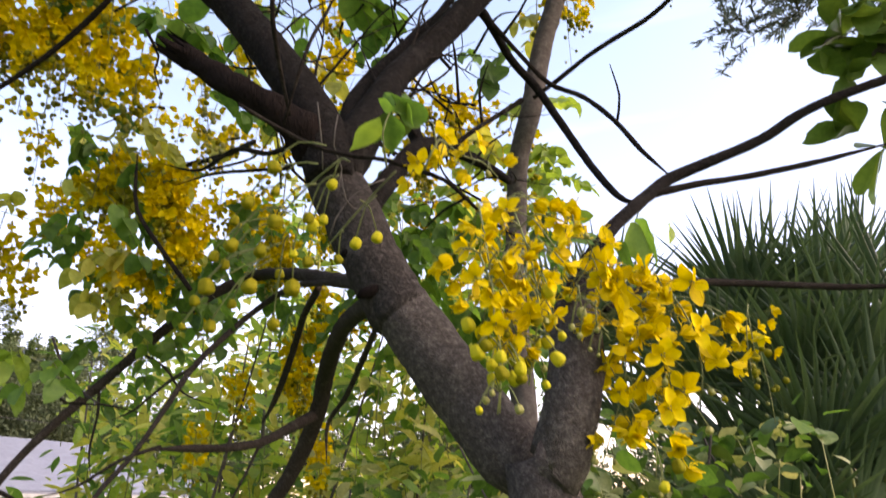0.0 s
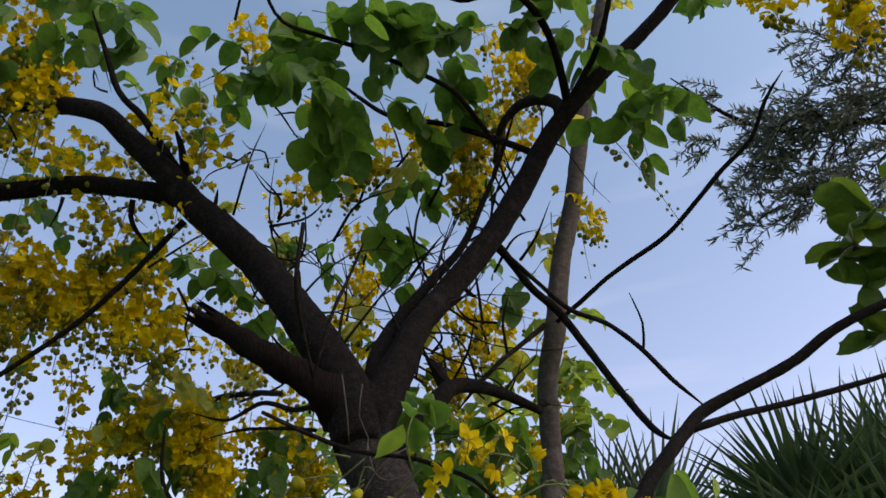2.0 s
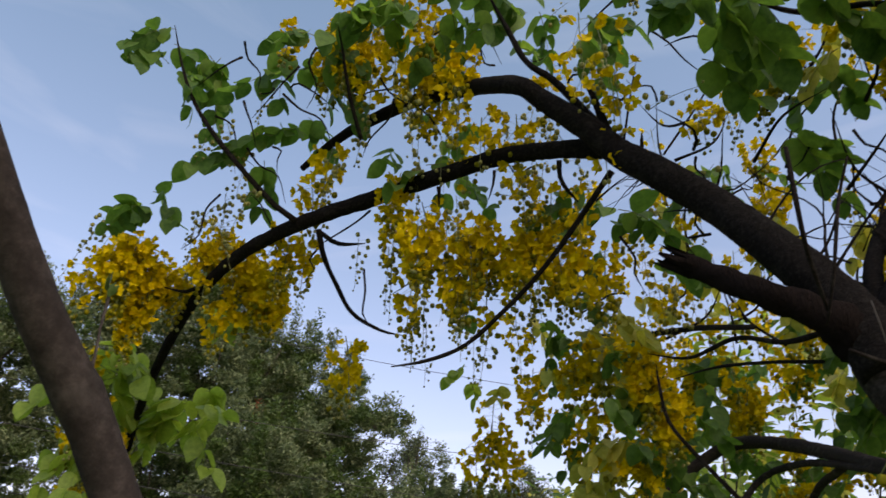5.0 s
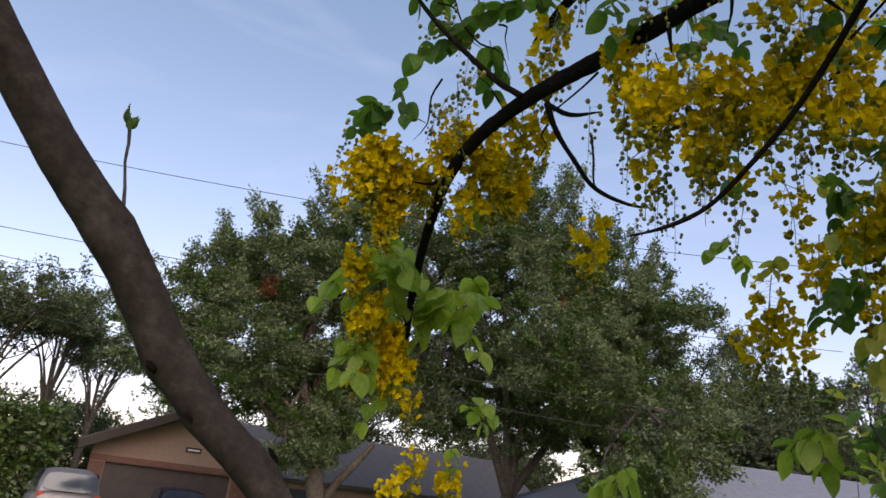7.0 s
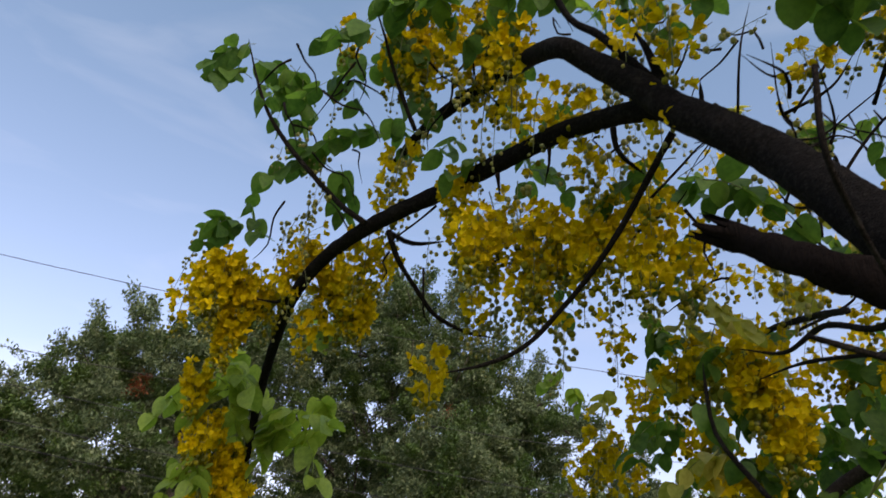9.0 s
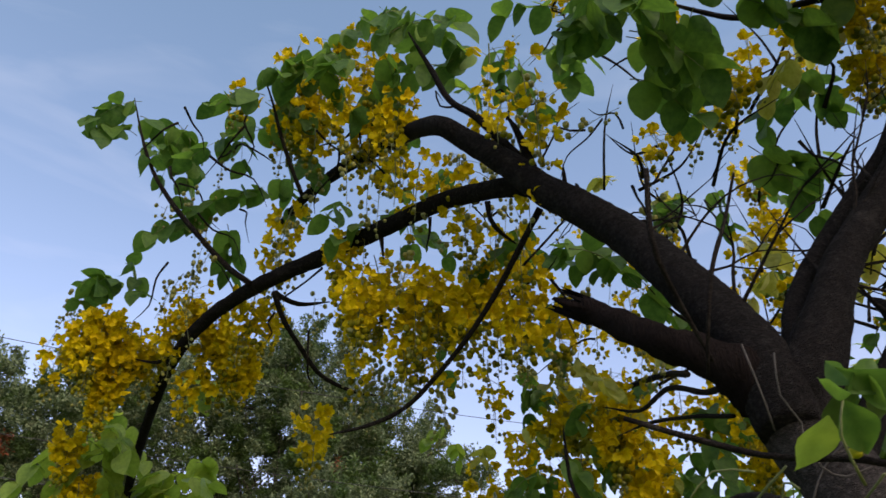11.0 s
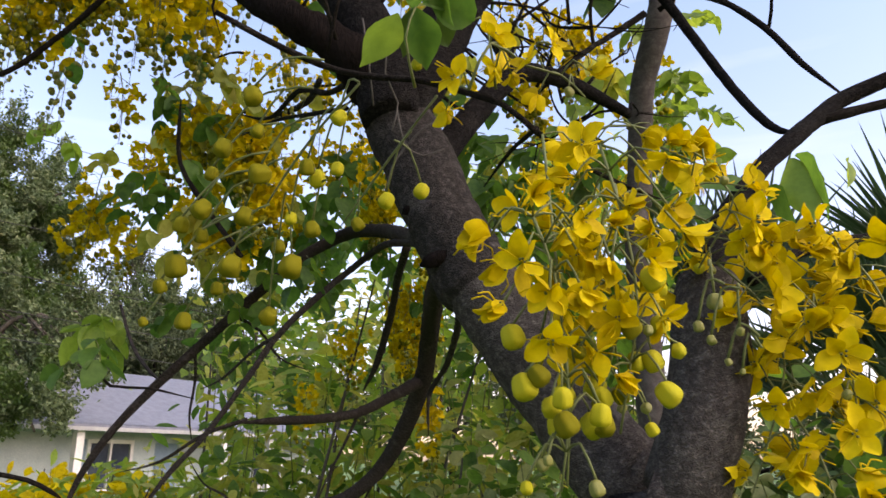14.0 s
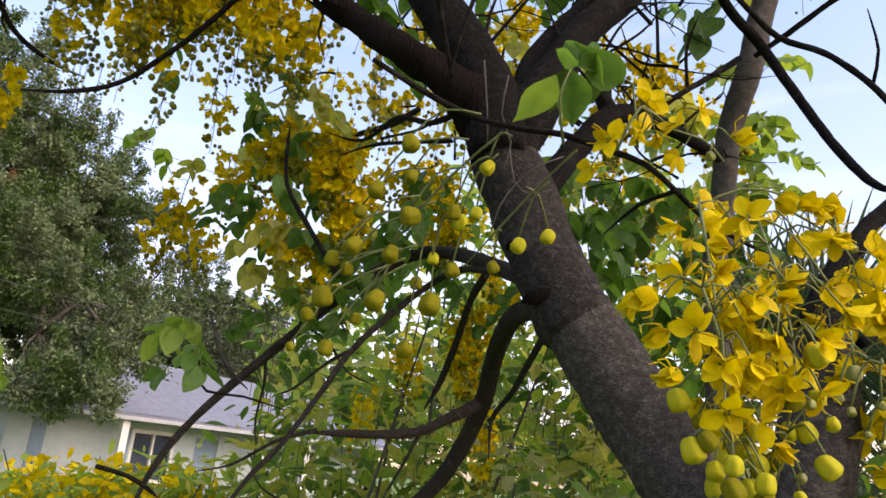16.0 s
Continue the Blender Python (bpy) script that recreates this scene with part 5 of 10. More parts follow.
leaves(cassia, (-0.117, 2.069, 3.617), 0.064, 1, 0.070, "leaf_yellow", 4, 0.20)
leaves(cassia, (-1.166, 2.633, 3.063), 0.074, 1, 0.070, "leaf_yellow", 4, 0.20)
leaves(cassia, (0.019, 2.562, 2.954), 0.064, 1, 0.070, "leaf_yellow", 4, 0.20)
leaves(cassia, (-0.240, 2.321, 3.339), 0.065, 1, 0.070, "leaf", 4, 0.20)
leaves(cassia, (-0.700, 2.619, 3.237), 0.072, 1, 0.070, "leaf", 4, 0.20)
leaves(cassia, (-0.619, 2.394, 3.237), 0.067, 1, 0.070, "leaf_yellow", 4, 0.20)
leaves(cassia, (0.143, 2.102, 3.641), 0.064, 1, 0.070, "leaf_yellow", 4, 0.20)
leaves(cassia, (-1.673, 1.638, 3.686), 0.097, 1, 0.070, "leaf", 4, 0.24)
blossoms(cassia, (-0.893, 1.479, 3.373), 0.075, 1, 0.26, 0.024, 42, 0.62)
leaves(cassia, (-1.512, 1.776, 3.648), 0.096, 1, 0.070, "leaf", 4, 0.24)
blossoms(cassia, (-1.089, 2.649, 3.066), 0.098, 1, 0.26, 0.024, 42, 0.62)
leaves(cassia, (-1.160, 2.699, 2.923), 0.099, 1, 0.070, "leaf", 4, 0.24)
blossoms(cassia, (-0.657, 1.643, 3.707), 0.082, 1, 0.26, 0.024, 42, 0.62)
leaves(cassia, (-1.466, 1.856, 3.101), 0.087, 1, 0.070, "leaf", 4, 0.24)
blossoms(cassia, (-1.390, 2.005, 2.776), 0.085, 1, 0.26, 0.024, 34, 0.62)
leaves(cassia, (-1.373, 1.555, 3.476), 0.086, 1, 0.070, "leaf", 4, 0.24)
blossoms(cassia, (-1.169, 1.984, 3.172), 0.086, 1, 0.26, 0.024, 42, 0.62)
leaves(cassia, (-1.358, 1.581, 3.258), 0.082, 1, 0.070, "leaf", 4, 0.24)
blossoms(cassia, (-1.331, 1.605, 3.030), 0.079, 1, 0.26, 0.024, 42, 0.62)
leaves(cassia, (-0.977, 1.903, 2.932), 0.077, 1, 0.070, "leaf", 4, 0.24)
leaves(cassia, (-0.201, 3.510, 2.372), 0.073, 1, 0.070, "leaf", 4, 0.24)
blossoms(cassia, (-0.698, 2.867, 3.428), 0.071, 1, 0.20, 0.024, 20, 0.62)
leaves(cassia, (0.061, 2.877, 2.613), 0.060, 1, 0.070, "leaf", 4, 0.24)
blossoms(cassia, (-1.391, 2.588, 3.150), 0.070, 1, 0.20, 0.024, 20, 0.62)
leaves(cassia, (-0.702, 3.319, 2.593), 0.073, 1, 0.070, "leaf", 4, 0.24)
leaves(cassia, (-0.380, 3.094, 2.267), 0.064, 1, 0.070, "leaf", 4, 0.24)
blossoms(cassia, (-1.286, 2.586, 2.961), 0.067, 1, 0.20, 0.024, 20, 0.62)
leaves(cassia, (-0.552, 3.046, 2.371), 0.065, 1, 0.070, "leaf", 4, 0.24)
blossoms(cassia, (-1.370, 2.626, 3.764), 0.078, 1, 0.20, 0.024, 20, 0.62)
leaves(cassia, (-0.326, 2.438, 2.696), 0.053, 1, 0.070, "leaf", 4, 0.24)
leaves(cassia, (-0.309, 2.540, 2.618), 0.054, 1, 0.070, "leaf", 4, 0.24)
blossoms(cassia, (-0.813, 3.240, 2.806), 0.073, 1, 0.20, 0.024, 20, 0.62)
leaves(cassia, (-0.004, 3.055, 2.106), 0.061, 1, 0.070, "leaf", 4, 0.24)
blossoms(cassia, (-0.537, 2.787, 3.042), 0.064, 1, 0.20, 0.024, 20, 0.62)
leaves(cassia, (0.102, 3.304, 2.496), 0.068, 1, 0.070, "leaf", 4, 0.24)
leaves(cassia, (-0.223, 2.821, 2.610), 0.059, 1, 0.070, "leaf", 4, 0.24)
blossoms(cassia, (-1.031, 2.728, 3.500), 0.073, 1, 0.20, 0.024, 20, 0.62)
leaves(cassia, (-0.288, 3.337, 2.868), 0.073, 1, 0.070, "leaf", 4, 0.24)
leaves(cassia, (0.013, 2.507, 2.638), 0.052, 1, 0.070, "leaf", 4, 0.24)
leaves(cassia, (-0.292, 3.291, 2.262), 0.068, 1, 0.070, "leaf", 4, 0.24)
blossoms(cassia, (-0.600, 2.958, 2.896), 0.067, 1, 0.20, 0.024, 20, 0.62)
leaves(cassia, (0.108, 2.780, 2.207), 0.055, 1, 0.070, "leaf", 4, 0.24)
blossoms(cassia, (-0.970, 2.726, 2.970), 0.066, 1, 0.20, 0.024, 20, 0.62)
leaves(cassia, (-0.219, 2.915, 2.327), 0.060, 1, 0.070, "leaf", 4, 0.24)
leaves(cassia, (0.027, 3.171, 2.603), 0.066, 1, 0.070, "leaf", 4, 0.24)
blossoms(cassia, (-0.872, 2.707, 2.717), 0.062, 1, 0.20, 0.024, 20, 0.62)
leaves(cassia, (-0.159, 2.806, 2.133), 0.056, 1, 0.070, "leaf", 4, 0.24)
blossoms(cassia, (-0.653, 2.775, 2.919), 0.064, 1, 0.20, 0.024, 20, 0.62)
leaves(cassia, (0.039, 2.753, 2.265), 0.055, 1, 0.070, "leaf", 4, 0.24)
leaves(cassia, (-0.529, 3.411, 2.594), 0.073, 1, 0.070, "leaf", 4, 0.24)
blossoms(cassia, (-1.213, 2.683, 3.515), 0.074, 1, 0.20, 0.024, 20, 0.62)
leaves(cassia, (-0.345, 2.875, 2.708), 0.062, 1, 0.070, "leaf", 4, 0.24)
blossoms(cassia, (-0.863, 3.440, 2.871), 0.078, 1, 0.20, 0.024, 20, 0.62)
leaves(cassia, (-0.020, 3.389, 2.144), 0.069, 1, 0.070, "leaf", 4, 0.24)
leaves(cassia, (-0.152, 3.267, 2.927), 0.071, 1, 0.070, "leaf", 4, 0.24)
blossoms(cassia, (-1.098, 2.861, 3.281), 0.073, 1, 0.20, 0.024, 20, 0.62)
leaves(cassia, (-0.350, 3.502, 2.661), 0.075, 1, 0.070, "leaf", 4, 0.24)
blossoms(cassia, (-1.152, 3.300, 2.973), 0.079, 1, 0.20, 0.024, 20, 0.62)
leaves(cassia, (-0.132, 2.703, 2.122), 0.054, 1, 0.070, "leaf", 4, 0.24)
leaves(cassia, (-0.422, 3.361, 2.269), 0.070, 1, 0.070, "leaf", 4, 0.24)
blossoms(cassia, (-0.471, 2.942, 3.417), 0.071, 1, 0.20, 0.024, 20, 0.62)
leaves(cassia, (0.221, 3.484, 2.800), 0.074, 1, 0.070, "leaf", 4, 0.24)
bud_spray(cassia, (-2.475, 0.927, 3.195), 0.30, 34, (-1, 0, -0.3), 0.0075)
bud_spray(cassia, (-2.271, 1.173, 3.249), 0.22, 26, (0, 0, -1), 0.0075)
bud_spray(cassia, (-2.128, 1.192, 3.309), 0.20, 24, (0.2, 0, -1), 0.0075)
bud_spray(cassia, (-1.544, 1.503, 3.014), 0.20, 22, (0, 0, -1), 0.0075)
bud_spray(cassia, (-1.549, 1.644, 2.846), 0.20, 22, (0, 0, -1), 0.0075)
bud_spray(cassia, (-1.442, 1.704, 2.919), 0.16, 18, (0.3, 0, -1), 0.0075)
bud_spray(cassia, (-1.214, 1.873, 2.968), 0.20, 22, (0, 0, -1), 0.0075)
bud_spray(cassia, (-1.533, 1.698, 2.798), 0.18, 18, (0, 0, -1), 0.0075)
bud_spray(cassia, (-2.491, 1.045, 3.102), 0.15, 16, (-0.4, 0, -1), 0.0075)
blossoms(cassia, (-0.963, 2.980, 2.693), 0.088, 2, 0.20, 0.024, 42, 0.62)
blossoms(cassia, (-1.329, 3.018, 2.634), 0.079, 2, 0.20, 0.024, 42, 0.62)
leaves(cassia, (-1.258, 2.871, 2.664), 0.101, 2, 0.075, "leaf", 4, 0.24)
leaves(cassia, (-1.055, 3.133, 2.621), 0.106, 2, 0.075, "leaf", 4, 0.24)
limb("twig", "bark_dark", [(-0.596, 1.974, 3.383, 0.0055), (-0.711, 2.001, 3.435, 0.004), (-0.772, 1.945, 3.536, 0.002)], cassia)
limb("twig", "bark_dark", [(-0.640, 2.071, 2.996, 0.0055), (-0.768, 2.104, 3.047, 0.004), (-0.816, 2.076, 3.158, 0.002)], cassia)
limb("twig", "bark_dark", [(-0.027, 2.128, 3.244, 0.0055), (0.063, 1.997, 3.228, 0.004), (0.080, 2.042, 3.493, 0.002)], cassia)
limb("twig", "bark_dark", [(-0.186, 2.120, 2.955, 0.0055), (-0.153, 2.137, 2.968, 0.004), (-0.172, 2.040, 3.018, 0.002)], cassia)
limb("twig", "bark_dark", [(-0.042, 2.845, 3.231, 0.0055), (0.067, 2.794, 3.298, 0.004), (0.205, 2.676, 3.374, 0.002)], cassia)
limb("twig", "bark_dark", [(-0.516, 1.995, 2.688, 0.0055), (-0.601, 1.908, 2.765, 0.004), (-0.643, 1.817, 2.858, 0.002)], cassia)
limb("twig", "bark_dark", [(0.167, 2.255, 3.279, 0.0055), (0.096, 2.225, 3.438, 0.004), (0.079, 2.061, 3.473, 0.002)], cassia)
limb("twig", "bark_dark", [(-0.326, 2.151, 2.640, 0.0055), (-0.363, 2.045, 2.653, 0.004), (-0.474, 2.024, 2.746, 0.002)], cassia)
limb("twig", "bark_dark", [(-0.578, 1.832, 2.926, 0.0055), (-0.533, 1.918, 3.090, 0.004), (-0.407, 1.617, 3.064, 0.002)], cassia)
limb("twig", "bark_dark", [(-0.815, 2.694, 2.862, 0.0055), (-0.787, 2.592, 2.954, 0.004), (-0.781, 2.469, 3.156, 0.002)], cassia)
limb("twig", "bark_dark", [(-0.392, 2.058, 3.352, 0.0055), (-0.286, 1.933, 3.382, 0.004), (-0.165, 2.131, 3.566, 0.002)], cassia)
limb("twig", "bark_dark", [(-0.415, 1.874, 3.071, 0.0055), (-0.286, 1.735, 3.085, 0.004), (-0.168, 1.778, 3.150, 0.002)], cassia)
limb("twig", "bark_dark", [(-0.099, 1.855, 3.118, 0.0055), (-0.041, 1.820, 3.191, 0.004), (-0.097, 1.885, 3.307, 0.002)], cassia)
limb("twig", "bark_dark", [(-0.588, 2.478, 2.727, 0.0055), (-0.652, 2.342, 2.785, 0.004), (-0.743, 2.519, 2.979, 0.002)], cassia)
limb("twig", "bark_dark", [(-0.014, 2.020, 2.872, 0.0055), (-0.089, 2.059, 3.005, 0.004), (-0.074, 1.857, 2.934, 0.002)], cassia)
limb("twig", "bark_dark", [(-0.966, 2.383, 2.814, 0.0055), (-0.847, 2.501, 2.914, 0.004), (-0.768, 2.519, 3.045, 0.002)], cassia)
limb("twig", "bark_dark", [(-0.292, 1.917, 3.272, 0.0055), (-0.149, 1.898, 3.411, 0.004), (-0.086, 1.887, 3.588, 0.002)], cassia)
limb("twig", "bark_dark", [(-0.336, 2.547, 2.880, 0.0055), (-0.337, 2.641, 3.007, 0.004), (-0.192, 2.349, 3.056, 0.002)], cassia)
limb("twig", "bark_dark", [(-0.020, 2.805, 2.774, 0.0055), (-0.166, 2.789, 2.903, 0.004), (-0.174, 2.521, 3.049, 0.002)], cassia)
limb("twig", "bark_dark", [(-0.819, 2.333, 3.064, 0.0055), (-0.801, 2.348, 3.309, 0.004), (-0.599, 2.107, 3.277, 0.002)], cassia)
limb("twig", "bark_dark", [(0.022, 2.524, 3.604, 0.0055), (0.134, 2.400, 3.630, 0.004), (0.250, 2.403, 3.923, 0.002)], cassia)
limb("twig", "bark_dark", [(-0.760, 2.685, 2.929, 0.0055), (-0.804, 2.624, 3.089, 0.004), (-0.750, 2.611, 3.165, 0.002)], cassia)
limb("twig", "bark_dark", [(-0.013, 2.164, 2.846, 0.0055), (-0.021, 2.171, 3.038, 0.004), (-0.041, 2.163, 3.158, 0.002)], cassia)
limb("twig", "bark_dark", [(-0.807, 2.102, 3.041, 0.0055), (-0.812, 2.193, 3.176, 0.004), (-0.618, 1.994, 3.120, 0.002)], cassia)
limb("twig", "bark_dark", [(-1.002, 2.565, 3.228, 0.0055), (-0.901, 2.450, 3.228, 0.004), (-1.027, 2.598, 3.520, 0.002)], cassia)
limb("twig", "bark_dark", [(-0.834, 2.404, 3.494, 0.0055), (-0.832, 2.251, 3.523, 0.004), (-0.769, 2.133, 3.700, 0.002)], cassia)
limb("twig", "bark_dark", [(-0.419, 2.309, 3.293, 0.0055), (-0.344, 2.256, 3.421, 0.004), (-0.166, 2.235, 3.532, 0.002)], cassia)
limb("twig", "bark_dark", [(-0.123, 2.031, 2.914, 0.0055), (-0.196, 2.088, 3.079, 0.004), (-0.191, 1.931, 3.195, 0.002)], cassia)
limb("twig", "bark_dark", [(-0.223, 2.283, 2.946, 0.0055), (-0.085, 2.361, 3.083, 0.004), (-0.012, 2.357, 3.174, 0.002)], cassia)
limb("twig", "bark_dark", [(-0.223, 2.048, 2.985, 0.0055), (-0.111, 1.912, 3.000, 0.004), (-0.063, 1.918, 3.055, 0.002)], cassia)
limb("twig", "bark_dark", [(-0.084, 2.622, 3.618, 0.0055), (-0.100, 2.452, 3.637, 0.004), (-0.098, 2.442, 3.843, 0.002)], cassia)
limb("twig", "bark_dark", [(0.091, 2.443, 3.446, 0.0055), (0.010, 2.453, 3.647, 0.004), (0.024, 2.448, 3.698, 0.002)], cassia)
limb("twig", "bark_dark", [(-0.232, 2.989, 3.051, 0.0055), (-0.333, 3.037, 3.223, 0.004), (-0.404, 2.941, 3.384, 0.002)], cassia)
limb("twig", "bark_dark", [(0.141, 2.411, 3.490, 0.0055), (0.220, 2.314, 3.522, 0.004), (0.294, 2.387, 3.836, 0.002)], cassia)
limb("twig", "bark_dark", [(-0.668, 2.706, 3.257, 0.0055), (-0.635, 2.697, 3.369, 0.004), (-0.577, 2.836, 3.538, 0.002)], cassia)
limb("twig", "bark_dark", [(0.028, 2.325, 3.131, 0.0055), (0.123, 2.196, 3.170, 0.004), (0.207, 2.311, 3.269, 0.002)], cassia)
limb("twig", "bark_dark", [(-0.217, 2.336, 2.965, 0.0055), (-0.138, 2.404, 3.164, 0.004), (0.020, 2.453, 3.270, 0.002)], cassia)
limb("twig", "bark_dark", [(0.022, 2.332, 2.926, 0.0055), (-0.109, 2.402, 3.014, 0.004), (-0.159, 2.348, 3.142, 0.002)], cassia)
limb("twig", "bark_dark", [(-0.668, 1.931, 3.223, 0.0055), (-0.546, 1.973, 3.265, 0.004), (-0.513, 2.098, 3.453, 0.002)], cassia)
limb("twig", "bark_dark", [(-0.558, 1.982, 2.944, 0.0055), (-0.591, 1.807, 2.934, 0.004), (-0.789, 2.041, 3.123, 0.002)], cassia)
limb("twig", "bark_dark", [(-0.779, 2.602, 2.902, 0.0055), (-0.685, 2.669, 3.001, 0.004), (-0.642, 2.586, 3.177, 0.002)], cassia)
limb("twig", "bark_dark", [(-0.272, 2.551, 2.964, 0.0055), (-0.202, 2.422, 2.956, 0.004), (-0.232, 2.422, 3.036, 0.002)], cassia)
limb("twig", "bark_dark", [(0.029, 2.244, 3.238, 0.0055), (0.087, 2.147, 3.342, 0.004), (0.182, 1.975, 3.378, 0.002)], cassia)
limb("twig", "bark_dark", [(0.032, 2.587, 3.783, 0.0055), (-0.013, 2.497, 3.760, 0.004), (-0.143, 2.493, 3.955, 0.002)], cassia)
limb("twig", "bark_dark", [(-0.400, 2.149, 2.814, 0.0055), (-0.327, 2.245, 2.962, 0.004), (-0.205, 2.041, 3.075, 0.002)], cassia)
limb("twig", "bark_dark", [(-0.126, 2.661, 2.869, 0.0055), (-0.164, 2.637, 3.017, 0.004), (-0.314, 2.671, 3.206, 0.002)], cassia)
limb("twig", "bark_dark", [(-0.261, 2.254, 3.582, 0.0055), (-0.290, 2.220, 3.794, 0.004), (-0.326, 2.063, 3.892, 0.002)], cassia)
limb("twig", "bark_dark", [(-0.783, 2.774, 3.031, 0.0055), (-0.649, 2.790, 3.169, 0.004), (-0.523, 2.733, 3.376, 0.002)], cassia)
limb("twig", "bark_dark", [(0.146, 2.034, 2.978, 0.0055), (0.210, 1.939, 2.992, 0.004), (0.270, 1.885, 3.072, 0.002)], cassia)
limb("twig", "bark_dark", [(-1.083, 2.632, 3.087, 0.0055), (-0.983, 2.674, 3.108, 0.004), (-0.909, 2.505, 3.137, 0.002)], cassia)
limb("twig", "bark_dark", [(-0.098, 2.613, 3.067, 0.0055), (-0.228, 2.422, 3.149, 0.004), (-0.286, 2.401, 3.337, 0.002)], cassia)
limb("twig", "bark_dark", [(-0.092, 2.856, 3.037, 0.0055), (-0.105, 2.764, 3.162, 0.004), (-0.193, 2.933, 3.339, 0.002)], cassia)
limb("twig", "bark_dark", [(-0.182, 2.375, 2.737, 0.0055), (-0.083, 2.253, 2.805, 0.004), (-0.029, 2.158, 2.904, 0.002)], cassia)
limb("twig", "bark_dark", [(-0.057, 2.400, 2.663, 0.0055), (0.024, 2.346, 2.677, 0.004), (0.082, 2.429, 2.841, 0.002)], cassia)
limb("twig", "bark_dark", [(-0.516, 1.869, 2.886, 0.0055), (-0.538, 1.879, 3.005, 0.004), (-0.536, 1.677, 2.932, 0.002)], cassia)
limb("twig", "bark_dark", [(0.174, 1.963, 3.107, 0.0055), (0.148, 1.901, 3.188, 0.004), (0.121, 1.690, 3.269, 0.002)], cassia)
limb("twig", "bark_dark", [(-0.749, 2.683, 3.443, 0.0055), (-0.823, 2.708, 3.629, 0.004), (-0.883, 2.489, 3.568, 0.002)], cassia)
limb("twig", "bark_dark", [(-0.487, 2.808, 3.195, 0.0055), (-0.578, 2.581, 3.252, 0.004), (-0.694, 2.667, 3.592, 0.002)], cassia)
limb("twig", "bark_dark", [(-0.535, 1.726, 3.085, 0.0055), (-0.505, 1.668, 3.104, 0.004), (-0.649, 1.768, 3.332, 0.002)], cassia)
limb("twig", "bark_dark", [(-0.887, 2.435, 3.642, 0.0055), (-0.705, 2.482, 3.880, 0.004), (-0.604, 2.429, 3.971, 0.002)], cassia)
limb("twig", "bark_dark", [(-0.221, 2.165, 2.679, 0.0055), (-0.281, 2.143, 2.725, 0.004), (-0.324, 2.078, 2.772, 0.002)], cassia)
limb("twig", "bark_dark", [(-0.274, 2.801, 2.947, 0.0055), (-0.417, 2.746, 3.049, 0.004), (-0.477, 2.615, 3.052, 0.002)], cassia)
limb("twig", "bark_dark", [(-0.242, 2.202, 3.180, 0.0055), (-0.216, 2.233, 3.398, 0.004), (-0.069, 1.991, 3.390, 0.002)], cassia)
limb("twig", "bark_dark", [(-0.990, 2.247, 3.571, 0.0055), (-0.864, 2.107, 3.713, 0.004), (-0.832, 2.156, 3.950, 0.002)], cassia)
limb("twig", "bark_dark", [(-1.938, 1.349, 3.090, 0.0042), (-1.931, 1.296, 3.123, 0.0034), (-1.947, 1.226, 3.215, 0.0026), (-1.982, 1.190, 3.254, 0.0016)], cassia)
limb("twig", "bark_dark", [(-0.292, 2.221, 2.837, 0.0042), (-0.339, 2.213, 2.873, 0.0034), (-0.371, 2.146, 2.839, 0.0026), (-0.421, 2.177, 2.854, 0.0016)], cassia)
limb("twig", "bark_dark", [(-0.589, 1.699, 3.573, 0.0042), (-0.552, 1.722, 3.520, 0.0034), (-0.536, 1.805, 3.496, 0.0026), (-0.488, 1.850, 3.425, 0.0016)], cassia)
limb("twig", "bark_dark", [(-0.505, 1.304, 3.483, 0.0042), (-0.480, 1.275, 3.535, 0.0034), (-0.439, 1.224, 3.520, 0.0026), (-0.429, 1.258, 3.616, 0.0016)], cassia)
limb("twig", "bark_dark", [(-0.130, 1.693, 2.937, 0.0042), (-0.117, 1.719, 2.901, 0.0034), (-0.086, 1.720, 2.871, 0.0026), (-0.063, 1.809, 2.857, 0.0016)], cassia)
limb("twig", "bark_dark", [(-1.041, 1.744, 2.920, 0.0042), (-0.986, 1.733, 2.931, 0.0034), (-0.925, 1.791, 2.995, 0.0026), (-0.861, 1.756, 2.998, 0.0016)], cassia)
limb("twig", "bark_dark", [(-1.983, 1.269, 3.508, 0.0042), (-1.931, 1.276, 3.468, 0.0034), (-1.984, 1.300, 3.464, 0.0026), (-2.062, 1.366, 3.436, 0.0016)], cassia)
limb("twig", "bark_dark", [(-0.804, 1.500, 3.328, 0.0042), (-0.773, 1.480, 3.333, 0.0034), (-0.729, 1.531, 3.356, 0.0026), (-0.704, 1.527, 3.373, 0.0016)], cassia)
limb("twig", "bark_dark", [(-1.582, 0.841, 3.414, 0.0042), (-1.584, 0.809, 3.371, 0.0034), (-1.659, 0.797, 3.357, 0.0026), (-1.700, 0.779, 3.317, 0.0016)], cassia)
limb("twig", "bark_dark", [(-0.562, 1.452, 3.583, 0.0042), (-0.585, 1.467, 3.579, 0.0034), (-0.559, 1.483, 3.554, 0.0026), (-0.567, 1.511, 3.489, 0.0016)], cassia)
limb("twig", "bark_dark", [(-1.526, 1.385, 3.092, 0.0042), (-1.546, 1.346, 3.036, 0.0034), (-1.616, 1.305, 2.982, 0.0026), (-1.687, 1.290, 2.957, 0.0016)], cassia)
limb("twig", "bark_dark", [(-1.499, 0.828, 3.183, 0.0042), (-1.488, 0.839, 3.141, 0.0034), (-1.504, 0.868, 3.129, 0.0026), (-1.505, 0.896, 3.064, 0.0016)], cassia)
